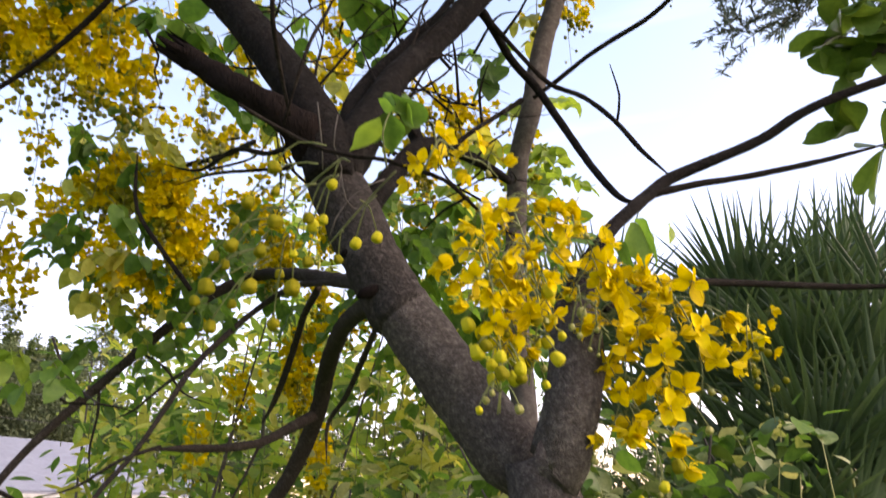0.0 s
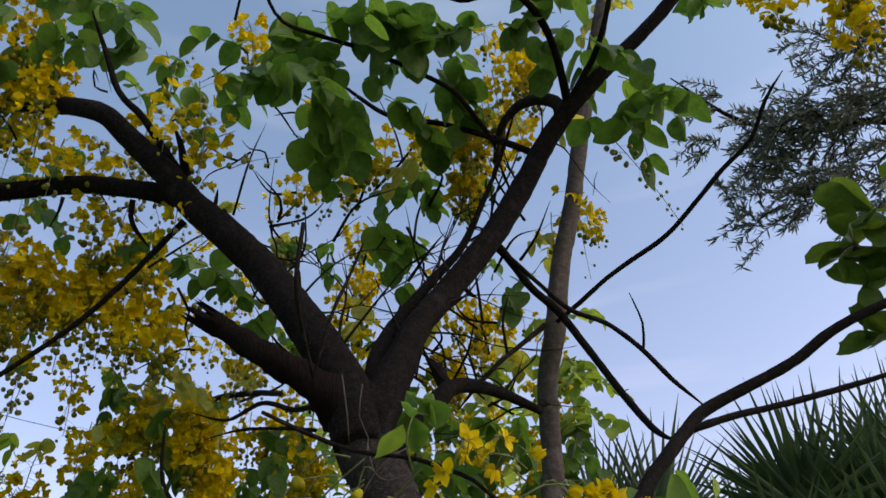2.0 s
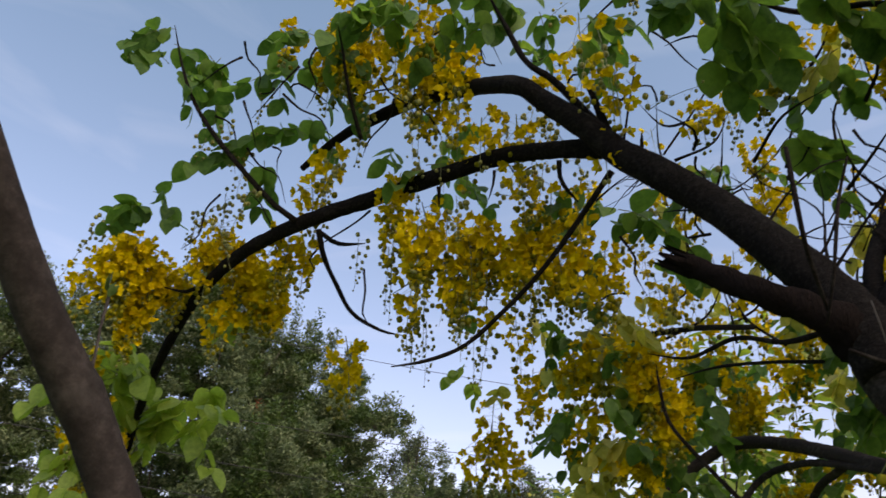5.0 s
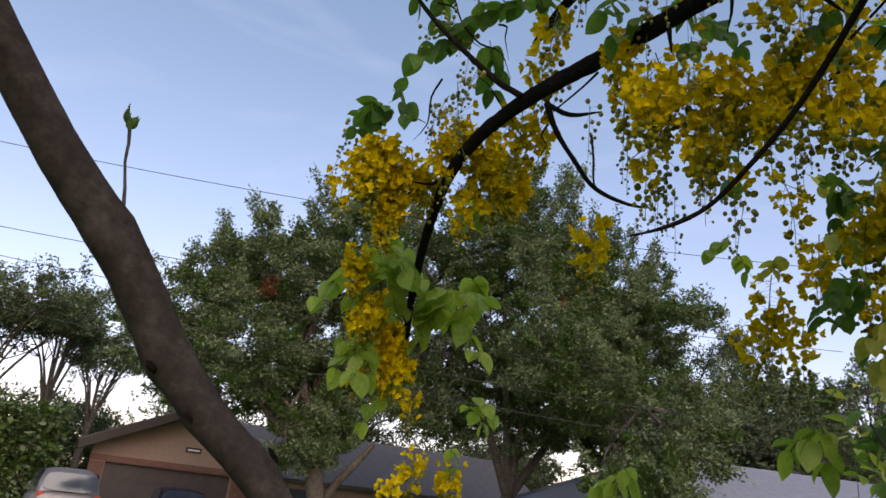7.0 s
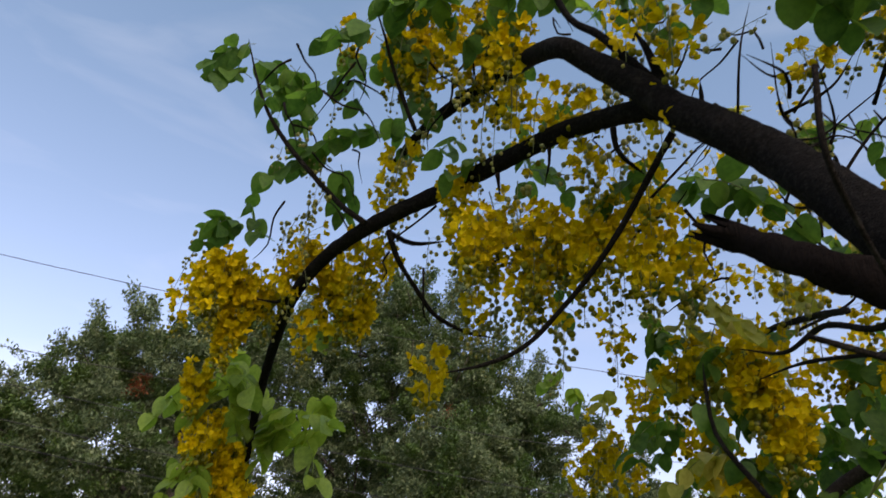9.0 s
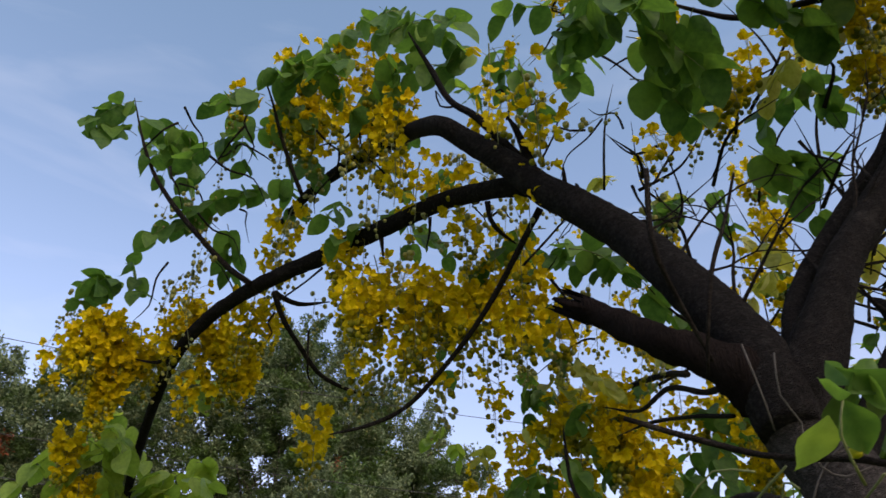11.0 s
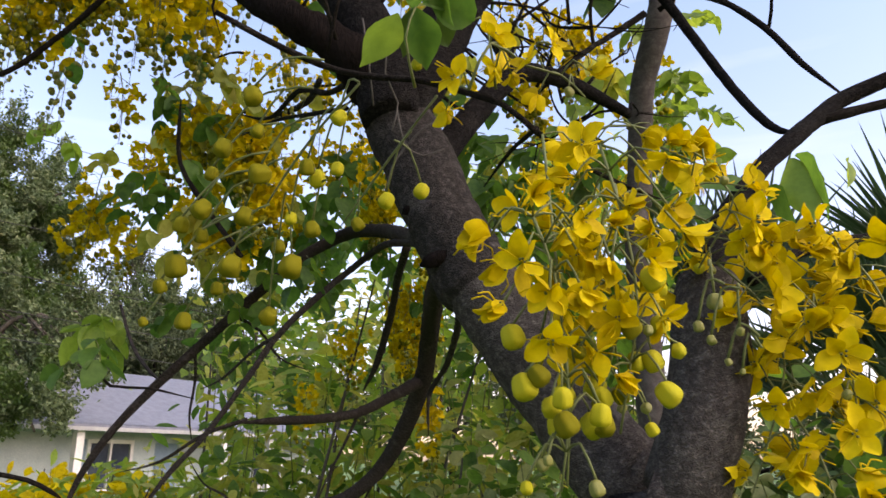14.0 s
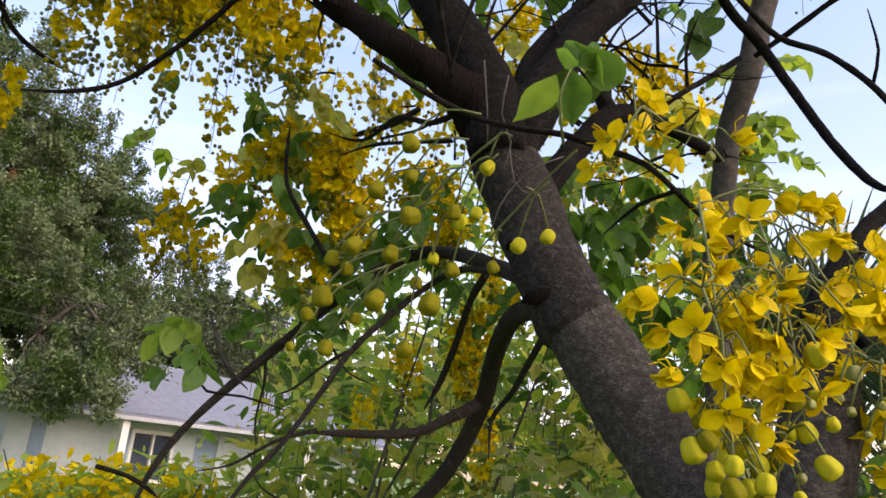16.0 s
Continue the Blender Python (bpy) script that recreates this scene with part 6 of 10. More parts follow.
limb("twig", "bark_dark", [(-1.317, 1.662, 3.001, 0.0042), (-1.290, 1.747, 3.001, 0.0034), (-1.249, 1.775, 2.921, 0.0026), (-1.223, 1.776, 2.854, 0.0016)], cassia)
limb("twig", "bark_dark", [(-0.211, 2.126, 2.814, 0.0042), (-0.210, 2.158, 2.831, 0.0034), (-0.203, 2.123, 2.813, 0.0026), (-0.195, 2.119, 2.808, 0.0016)], cassia)
limb("twig", "bark_dark", [(-0.214, 2.248, 3.173, 0.0042), (-0.229, 2.308, 3.168, 0.0034), (-0.242, 2.291, 3.076, 0.0026), (-0.258, 2.394, 3.011, 0.0016)], cassia)
limb("twig", "bark_dark", [(-1.479, 1.817, 2.957, 0.0042), (-1.438, 1.841, 2.948, 0.0034), (-1.360, 1.866, 2.953, 0.0026), (-1.382, 1.962, 2.962, 0.0016)], cassia)
limb("twig", "bark_dark", [(-0.867, 2.365, 3.457, 0.0042), (-0.916, 2.309, 3.458, 0.0034), (-0.987, 2.349, 3.477, 0.0026), (-1.028, 2.323, 3.484, 0.0016)], cassia)
limb("twig", "bark_dark", [(-0.675, 1.695, 3.324, 0.0042), (-0.719, 1.682, 3.343, 0.0034), (-0.737, 1.659, 3.352, 0.0026), (-0.738, 1.629, 3.332, 0.0016)], cassia)
limb("twig", "bark_dark", [(-0.489, 1.589, 2.956, 0.0042), (-0.514, 1.649, 2.965, 0.0034), (-0.479, 1.613, 2.889, 0.0026), (-0.504, 1.671, 2.832, 0.0016)], cassia)
limb("twig", "bark_dark", [(-0.678, 1.626, 3.712, 0.0042), (-0.713, 1.623, 3.693, 0.0034), (-0.762, 1.658, 3.716, 0.0026), (-0.804, 1.614, 3.632, 0.0016)], cassia)
limb("twig", "bark_dark", [(-0.616, 1.937, 2.919, 0.0042), (-0.622, 1.889, 2.946, 0.0034), (-0.601, 1.890, 3.000, 0.0026), (-0.609, 1.887, 3.022, 0.0016)], cassia)
limb("twig", "bark_dark", [(-1.789, 1.107, 3.586, 0.0042), (-1.776, 1.088, 3.545, 0.0034), (-1.860, 1.101, 3.595, 0.0026), (-1.808, 1.088, 3.554, 0.0016)], cassia)
limb("twig", "bark_dark", [(-1.484, 1.339, 2.836, 0.0042), (-1.465, 1.335, 2.752, 0.0034), (-1.514, 1.377, 2.705, 0.0026), (-1.518, 1.419, 2.681, 0.0016)], cassia)
limb("twig", "bark_dark", [(-0.817, 2.023, 3.673, 0.0042), (-0.913, 2.061, 3.669, 0.0034), (-0.991, 2.033, 3.612, 0.0026), (-1.044, 2.053, 3.548, 0.0016)], cassia)
limb("twig", "bark_dark", [(-1.082, 2.084, 3.195, 0.0042), (-1.093, 2.006, 3.215, 0.0034), (-1.158, 1.974, 3.238, 0.0026), (-1.163, 1.911, 3.238, 0.0016)], cassia)
limb("twig", "bark_dark", [(-1.299, 1.476, 3.361, 0.0042), (-1.277, 1.392, 3.375, 0.0034), (-1.311, 1.354, 3.418, 0.0026), (-1.340, 1.326, 3.450, 0.0016)], cassia)
limb("twig", "bark_dark", [(-2.040, 1.039, 3.541, 0.0042), (-2.057, 1.122, 3.559, 0.0034), (-2.085, 1.191, 3.485, 0.0026), (-2.010, 1.227, 3.397, 0.0016)], cassia)
limb("twig", "bark_dark", [(-1.255, 1.259, 3.458, 0.0042), (-1.272, 1.309, 3.462, 0.0034), (-1.294, 1.332, 3.444, 0.0026), (-1.251, 1.352, 3.360, 0.0016)], cassia)
limb("twig", "bark_dark", [(-1.184, 1.557, 2.869, 0.0042), (-1.232, 1.562, 2.848, 0.0034), (-1.228, 1.523, 2.828, 0.0026), (-1.306, 1.559, 2.806, 0.0016)], cassia)
limb("twig", "bark_dark", [(-1.284, 1.160, 3.386, 0.0042), (-1.305, 1.224, 3.383, 0.0034), (-1.260, 1.266, 3.332, 0.0026), (-1.278, 1.339, 3.330, 0.0016)], cassia)
limb("twig", "bark_dark", [(-1.345, 1.286, 3.418, 0.0042), (-1.376, 1.303, 3.364, 0.0034), (-1.433, 1.272, 3.279, 0.0026), (-1.526, 1.331, 3.282, 0.0016)], cassia)
limb("twig", "bark_dark", [(-1.589, 1.041, 3.432, 0.0042), (-1.550, 1.043, 3.430, 0.0034), (-1.500, 1.105, 3.385, 0.0026), (-1.503, 1.141, 3.378, 0.0016)], cassia)
limb("twig", "bark_dark", [(-1.374, 1.349, 3.573, 0.0042), (-1.412, 1.333, 3.533, 0.0034), (-1.460, 1.268, 3.495, 0.0026), (-1.530, 1.264, 3.476, 0.0016)], cassia)
limb("twig", "bark_dark", [(-1.793, 1.044, 3.281, 0.0042), (-1.804, 1.112, 3.249, 0.0034), (-1.798, 1.188, 3.244, 0.0026), (-1.799, 1.235, 3.156, 0.0016)], cassia)
limb("twig", "bark_dark", [(-0.693, 1.506, 2.747, 0.0042), (-0.672, 1.539, 2.689, 0.0034), (-0.684, 1.548, 2.654, 0.0026), (-0.659, 1.554, 2.580, 0.0016)], cassia)
limb("twig", "bark_dark", [(-2.135, 1.387, 3.211, 0.0042), (-2.160, 1.446, 3.233, 0.0034), (-2.066, 1.481, 3.125, 0.0026), (-2.041, 1.536, 3.085, 0.0016)], cassia)
limb("twig", "bark_dark", [(-1.447, 1.870, 3.037, 0.0042), (-1.423, 1.854, 3.040, 0.0034), (-1.362, 1.861, 3.038, 0.0026), (-1.375, 1.867, 3.067, 0.0016)], cassia)
limb("twig", "bark_dark", [(-1.559, 1.043, 3.512, 0.0042), (-1.612, 1.026, 3.459, 0.0034), (-1.664, 1.025, 3.429, 0.0026), (-1.715, 0.996, 3.339, 0.0016)], cassia)
limb("twig", "bark_dark", [(-1.242, 1.824, 3.429, 0.0042), (-1.243, 1.793, 3.398, 0.0034), (-1.254, 1.862, 3.388, 0.0026), (-1.245, 1.875, 3.309, 0.0016)], cassia)
limb("twig", "bark_dark", [(-0.893, 1.637, 2.926, 0.0042), (-0.825, 1.682, 3.013, 0.0034), (-0.756, 1.666, 3.029, 0.0026), (-0.702, 1.666, 3.044, 0.0016)], cassia)
limb("twig", "bark_dark", [(-1.243, 1.875, 3.383, 0.0042), (-1.214, 1.917, 3.433, 0.0034), (-1.216, 1.950, 3.415, 0.0026), (-1.188, 1.998, 3.383, 0.0016)], cassia)
limb("twig", "bark_dark", [(-0.706, 1.965, 3.517, 0.0042), (-0.704, 1.926, 3.560, 0.0034), (-0.769, 1.928, 3.598, 0.0026), (-0.772, 1.876, 3.594, 0.0016)], cassia)
limb("twig", "bark_dark", [(-1.765, 1.370, 3.017, 0.0042), (-1.788, 1.361, 2.980, 0.0034), (-1.773, 1.374, 2.944, 0.0026), (-1.816, 1.374, 2.914, 0.0016)], cassia)
limb("twig", "bark_dark", [(-1.424, 0.905, 3.223, 0.0042), (-1.409, 0.964, 3.194, 0.0034), (-1.401, 1.041, 3.198, 0.0026), (-1.401, 1.097, 3.126, 0.0016)], cassia)
limb("twig", "bark_dark", [(-0.255, 1.945, 3.146, 0.0042), (-0.266, 1.996, 3.161, 0.0034), (-0.308, 1.997, 3.101, 0.0026), (-0.334, 1.977, 3.073, 0.0016)], cassia)
limb("twig", "bark_dark", [(-0.893, 2.270, 3.389, 0.0042), (-0.874, 2.328, 3.400, 0.0034), (-0.881, 2.382, 3.343, 0.0026), (-0.837, 2.404, 3.275, 0.0016)], cassia)
limb("twig", "bark_dark", [(-0.884, 1.604, 3.526, 0.0042), (-0.865, 1.545, 3.523, 0.0034), (-0.956, 1.570, 3.565, 0.0026), (-0.940, 1.506, 3.519, 0.0016)], cassia)
limb("twig", "bark_dark", [(-0.360, 2.029, 3.100, 0.0042), (-0.360, 2.005, 3.051, 0.0034), (-0.369, 2.035, 3.088, 0.0026), (-0.379, 2.054, 3.051, 0.0016)], cassia)
limb("twig", "bark_dark", [(-1.245, 1.572, 3.864, 0.0042), (-1.209, 1.550, 3.840, 0.0034), (-1.198, 1.597, 3.850, 0.0026), (-1.223, 1.625, 3.855, 0.0016)], cassia)
limb("twig", "bark_dark", [(-1.135, 1.385, 3.727, 0.0042), (-1.107, 1.445, 3.704, 0.0034), (-1.100, 1.496, 3.705, 0.0026), (-1.086, 1.552, 3.614, 0.0016)], cassia)
limb("twig", "bark_dark", [(-0.958, 1.849, 3.482, 0.0042), (-0.905, 1.849, 3.544, 0.0034), (-0.836, 1.803, 3.556, 0.0026), (-0.800, 1.869, 3.641, 0.0016)], cassia)
limb("twig", "bark_dark", [(-1.157, 1.609, 3.694, 0.0042), (-1.168, 1.562, 3.676, 0.0034), (-1.174, 1.545, 3.740, 0.0026), (-1.182, 1.588, 3.726, 0.0016)], cassia)
limb("twig", "bark_dark", [(-1.655, 1.931, 3.158, 0.0042), (-1.642, 1.939, 3.214, 0.0034), (-1.594, 1.986, 3.242, 0.0026), (-1.537, 2.002, 3.195, 0.0016)], cassia)
limb("twig", "bark_dark", [(-1.615, 0.858, 3.515, 0.0042), (-1.672, 0.915, 3.517, 0.0034), (-1.621, 0.938, 3.440, 0.0026), (-1.688, 0.981, 3.431, 0.0016)], cassia)
limb("twig", "bark_dark", [(-0.392, 1.676, 3.394, 0.0042), (-0.444, 1.631, 3.406, 0.0034), (-0.501, 1.640, 3.429, 0.0026), (-0.543, 1.659, 3.448, 0.0016)], cassia)
limb("twig", "bark_dark", [(-1.829, 1.001, 3.083, 0.0042), (-1.903, 1.002, 3.054, 0.0034), (-1.931, 1.011, 2.971, 0.0026), (-1.981, 0.989, 2.925, 0.0016)], cassia)
limb("twig", "bark_dark", [(-1.412, 1.562, 2.925, 0.0042), (-1.436, 1.539, 2.901, 0.0034), (-1.450, 1.511, 2.844, 0.0026), (-1.505, 1.484, 2.807, 0.0016)], cassia)
limb("twig", "bark_dark", [(-1.208, 1.328, 3.660, 0.0042), (-1.173, 1.309, 3.634, 0.0034), (-1.138, 1.384, 3.722, 0.0026), (-1.133, 1.393, 3.701, 0.0016)], cassia)
limb("twig", "bark_dark", [(-1.415, 0.996, 3.471, 0.0042), (-1.436, 0.990, 3.414, 0.0034), (-1.448, 1.042, 3.354, 0.0026), (-1.499, 1.051, 3.302, 0.0016)], cassia)
limb("twig", "bark_dark", [(-0.918, 1.979, 2.829, 0.0042), (-0.975, 1.995, 2.849, 0.0034), (-1.049, 1.937, 2.786, 0.0026), (-1.102, 1.921, 2.753, 0.0016)], cassia)
bud_spray(cassia, (-1.294, 1.727, 2.674), 0.14, 20, (-0.1788600359412824, -0.09540348609180876, -1), 0.0085)
bud_spray(cassia, (-0.739, 1.980, 2.832), 0.20, 19, (-0.31558366395998017, 0.050249096874946164, -1), 0.0085)
bud_spray(cassia, (-1.517, 1.797, 2.991), 0.13, 22, (0.33711819427818, 0.009024967331076716, -1), 0.0085)
bud_spray(cassia, (-0.890, 1.948, 3.005), 0.22, 18, (-0.1922110683459367, -0.21237077527740345, -1), 0.0085)
bud_spray(cassia, (-1.192, 1.920, 3.447), 0.17, 12, (-0.18588754512991867, 0.029457646295730056, -1), 0.0085)
bud_spray(cassia, (-1.615, 1.287, 3.303), 0.18, 16, (0.16210887662247808, -0.2993626834423805, -1), 0.0085)
bud_spray(cassia, (-1.472, 1.887, 2.812), 0.17, 16, (0.01269971715285878, -0.03192674440430626, -1), 0.0085)
bud_spray(cassia, (-1.227, 1.238, 3.307), 0.18, 20, (0.10835530799227888, 0.05967881858607965, -1), 0.0085)
bud_spray(cassia, (-1.506, 1.309, 3.381), 0.12, 19, (-0.3043758015843224, 0.0252764233324399, -1), 0.0085)
bud_spray(cassia, (-0.842, 1.482, 3.146), 0.16, 16, (0.45721139878842765, 0.15978027280505058, -1), 0.0085)
bud_spray(cassia, (-1.173, 1.629, 3.508), 0.13, 22, (0.4099431686557429, 0.11220550469947482, -1), 0.0085)
bud_spray(cassia, (-0.865, 1.754, 2.715), 0.13, 16, (-0.23449891549358504, -0.020601108156330816, -1), 0.0085)
bud_spray(cassia, (-1.990, 1.165, 3.386), 0.13, 18, (-0.038427749210697804, -0.04796805301588564, -1), 0.0085)
bud_spray(cassia, (-0.389, 1.919, 3.345), 0.20, 20, (-0.4529976384641299, -0.2863445136768228, -1), 0.0085)
bud_spray(cassia, (-0.507, 1.698, 2.982), 0.16, 17, (0.28245402019530486, 0.03844973377769689, -1), 0.0085)
bud_spray(cassia, (-1.080, 1.832, 3.565), 0.20, 20, (-0.022928542225282178, -0.0651318622293133, -1), 0.0085)
bud_spray(cassia, (-2.038, 1.144, 3.095), 0.20, 18, (0.38347093278689093, 0.28588176758431544, -1), 0.0085)
bud_spray(cassia, (-0.672, 1.508, 3.358), 0.14, 12, (-0.060890679180351404, 0.1229527628594474, -1), 0.0085)
bud_spray(cassia, (-1.551, 1.886, 3.314), 0.12, 20, (-0.1493181302259845, -0.105622352004063, -1), 0.0085)
bud_spray(cassia, (-0.774, 1.531, 3.246), 0.15, 14, (0.3661702253422987, 0.09671109404929196, -1), 0.0085)
bud_spray(cassia, (-0.169, 2.174, 3.432), 0.13, 17, (0.0634955646257539, -0.1465677267661817, -1), 0.0085)
bud_spray(cassia, (-0.976, 1.614, 3.165), 0.19, 19, (-0.4210843655547972, 0.2678752014320717, -1), 0.0085)
bud_spray(cassia, (-1.319, 1.397, 3.230), 0.15, 20, (-0.13843252309799103, 0.10691827756508687, -1), 0.0085)
bud_spray(cassia, (-0.783, 1.947, 3.093), 0.19, 14, (-0.26972974291323215, -0.056893692013848834, -1), 0.0085)
bud_spray(cassia, (-1.034, 1.942, 3.398), 0.19, 13, (0.40427590263619984, -0.08126558114532506, -1), 0.0085)
bud_spray(cassia, (-1.864, 1.142, 3.199), 0.14, 20, (-0.3862490896495746, -0.21342339505872177, -1), 0.0085)
bud_spray(cassia, (-0.948, 1.518, 3.045), 0.14, 16, (-0.4552169147296543, 0.21974611147391127, -1), 0.0085)
bud_spray(cassia, (-1.582, 1.751, 3.271), 0.19, 19, (0.2838064750234168, 0.029376391911165867, -1), 0.0085)
bud_spray(cassia, (-1.831, 1.468, 3.281), 0.16, 19, (-0.10407374853342133, -0.2800507473274741, -1), 0.0085)
bud_spray(cassia, (-1.080, 1.737, 3.528), 0.17, 22, (-0.2613327975866421, -0.06419068019027949, -1), 0.0085)
bud_spray(cassia, (-1.199, 1.445, 3.049), 0.15, 19, (0.1334472716441455, -0.05725128197099971, -1), 0.0085)
bud_spray(cassia, (-1.636, 1.979, 3.159), 0.21, 12, (-0.2822262866733328, -0.14951818074769999, -1), 0.0085)
bud_spray(cassia, (-0.725, 2.061, 2.766), 0.18, 14, (-0.2522946885002344, -0.23981393590866407, -1), 0.0085)
bud_spray(cassia, (-0.643, 1.371, 3.257), 0.19, 20, (-0.31794789135011203, 0.1512098252224684, -1), 0.0085)
leaves(cassia, (-0.336, 4.017, 2.353), 0.085, 1, 0.085, "leaf", 4, 0.24)
leaves(cassia, (-0.286, 2.997, 2.268), 0.061, 1, 0.085, "leaf_hedge", 4, 0.24)
leaves(cassia, (-0.175, 3.785, 2.597), 0.080, 1, 0.085, "leaf", 4, 0.24)
leaves(cassia, (0.135, 3.658, 2.713), 0.077, 1, 0.085, "leaf", 4, 0.24)
leaves(cassia, (-0.497, 3.939, 2.321), 0.084, 1, 0.085, "leaf", 4, 0.24)
leaves(cassia, (0.094, 3.794, 2.865), 0.082, 1, 0.085, "leaf_hedge", 4, 0.24)
leaves(cassia, (-0.190, 3.072, 2.130), 0.062, 1, 0.085, "leaf_hedge", 4, 0.24)
leaves(cassia, (0.130, 3.592, 2.273), 0.074, 1, 0.085, "leaf", 4, 0.24)
leaves(cassia, (-0.701, 3.659, 2.273), 0.078, 1, 0.085, "leaf", 4, 0.24)
leaves(cassia, (0.083, 3.382, 2.412), 0.070, 1, 0.085, "leaf", 4, 0.24)
leaves(cassia, (-0.441, 3.037, 2.752), 0.066, 1, 0.085, "leaf", 4, 0.24)
leaves(cassia, (-0.192, 3.343, 2.543), 0.070, 1, 0.085, "leaf", 4, 0.24)
leaves(cassia, (0.068, 3.232, 2.668), 0.068, 1, 0.085, "leaf_hedge", 4, 0.24)
leaves(cassia, (-0.556, 3.227, 2.685), 0.070, 1, 0.085, "leaf_hedge", 4, 0.24)
leaves(cassia, (0.144, 2.938, 2.676), 0.061, 1, 0.085, "leaf_hedge", 4, 0.24)
leaves(cassia, (-0.208, 4.070, 2.480), 0.086, 1, 0.085, "leaf", 4, 0.24)
leaves(cassia, (0.038, 4.007, 2.477), 0.084, 1, 0.085, "leaf", 4, 0.24)
leaves(cassia, (0.167, 3.160, 2.711), 0.067, 1, 0.085, "leaf", 4, 0.24)
leaves(cassia, (-0.089, 3.222, 2.840), 0.069, 1, 0.085, "leaf_hedge", 4, 0.24)
leaves(cassia, (-0.225, 4.095, 2.274), 0.086, 1, 0.085, "leaf", 4, 0.24)
leaves(cassia, (0.137, 3.062, 2.778), 0.065, 1, 0.085, "leaf", 4, 0.24)
leaves(cassia, (0.170, 2.916, 2.375), 0.059, 1, 0.085, "leaf", 4, 0.24)
leaves(cassia, (-0.012, 3.999, 2.200), 0.083, 1, 0.085, "leaf", 4, 0.24)
leaves(cassia, (0.054, 3.780, 2.448), 0.079, 1, 0.085, "leaf_hedge", 4, 0.24)
leaves(cassia, (-0.346, 3.578, 2.163), 0.074, 1, 0.085, "leaf", 4, 0.24)
leaves(cassia, (-0.106, 3.503, 3.022), 0.077, 1, 0.085, "leaf", 4, 0.24)
blossoms(cassia, (0.120, 3.061, 2.843), 0.055, 1, 0.16, 0.024, 18, 0.62)
blossoms(cassia, (0.211, 2.737, 2.924), 0.050, 1, 0.16, 0.024, 18, 0.62)
blossoms(cassia, (-0.285, 2.821, 2.984), 0.053, 1, 0.16, 0.024, 18, 0.62)
blossoms(cassia, (-0.023, 3.127, 2.799), 0.056, 1, 0.16, 0.024, 18, 0.62)
blossoms(cassia, (0.156, 3.157, 3.207), 0.059, 1, 0.16, 0.024, 18, 0.62)
blossoms(cassia, (-0.279, 3.099, 2.908), 0.057, 1, 0.16, 0.024, 18, 0.62)
blossoms(cassia, (-0.105, 2.831, 2.985), 0.052, 1, 0.16, 0.024, 18, 0.62)
blossoms(cassia, (0.080, 2.827, 2.884), 0.051, 1, 0.16, 0.024, 18, 0.62)
blossoms(cassia, (-0.153, 2.850, 3.014), 0.053, 1, 0.16, 0.024, 18, 0.62)
blossoms(cassia, (-0.296, 3.151, 3.099), 0.059, 1, 0.16, 0.024, 18, 0.62)
leaves(cassia, (-1.251, 2.949, 2.626), 0.104, 1, 0.090, "leaf", 4, 0.24)
leaves(cassia, (-0.910, 3.213, 2.557), 0.107, 1, 0.090, "leaf", 4, 0.24)
blossoms(cassia, (-0.814, 3.230, 2.594), 0.080, 1, 0.22, 0.024, 34, 0.62)
leaves(cassia, (-1.049, 2.722, 2.760), 0.097, 1, 0.090, "leaf", 4, 0.24)
leaves(cassia, (-1.432, 3.789, 2.835), 0.130, 1, 0.090, "leaf", 4, 0.24)
blossoms(cassia, (-1.334, 3.812, 2.884), 0.098, 1, 0.22, 0.024, 34, 0.62)
leaves(cassia, (-1.240, 3.484, 2.799), 0.120, 1, 0.090, "leaf", 4, 0.24)
leaves(cassia, (-1.175, 3.662, 3.234), 0.128, 1, 0.090, "leaf", 4, 0.24)
blossoms(cassia, (-1.027, 3.692, 3.271), 0.096, 1, 0.22, 0.024, 34, 0.62)
leaves(cassia, (-1.097, 3.622, 3.172), 0.126, 1, 0.090, "leaf", 4, 0.24)
leaves(cassia, (-1.300, 3.763, 3.309), 0.133, 1, 0.090, "leaf", 4, 0.24)
blossoms(cassia, (-1.381, 3.706, 3.377), 0.100, 1, 0.22, 0.024, 34, 0.62)
leaves(cassia, (-1.263, 3.593, 2.791), 0.123, 1, 0.090, "leaf", 4, 0.24)
leaves(cassia, (-0.848, 3.837, 3.133), 0.129, 1, 0.090, "leaf", 4, 0.24)
blossoms(cassia, (-0.872, 3.811, 3.191), 0.097, 1, 0.22, 0.024, 34, 0.62)
leaves(cassia, (-1.116, 3.058, 2.568), 0.105, 1, 0.090, "leaf", 4, 0.24)
leaves(cassia, (-0.946, 3.326, 2.936), 0.114, 1, 0.090, "leaf", 4, 0.24)
blossoms(cassia, (-0.863, 3.336, 2.975), 0.085, 1, 0.22, 0.024, 34, 0.62)
leaves(cassia, (-1.326, 3.351, 2.522), 0.115, 1, 0.090, "leaf", 4, 0.24)
leaves(cassia, (-0.604, 3.337, 2.749), 0.110, 1, 0.090, "leaf", 4, 0.24)
blossoms(cassia, (-0.576, 3.330, 2.790), 0.083, 1, 0.22, 0.024, 34, 0.62)
leaves(cassia, (-1.097, 2.826, 2.865), 0.101, 1, 0.090, "leaf", 4, 0.24)
leaves(cassia, (-1.043, 2.925, 2.841), 0.103, 1, 0.090, "leaf", 4, 0.24)
blossoms(cassia, (-0.927, 2.953, 2.873), 0.077, 1, 0.22, 0.024, 34, 0.62)
leaves(cassia, (-1.101, 2.769, 2.814), 0.099, 1, 0.090, "leaf", 4, 0.24)
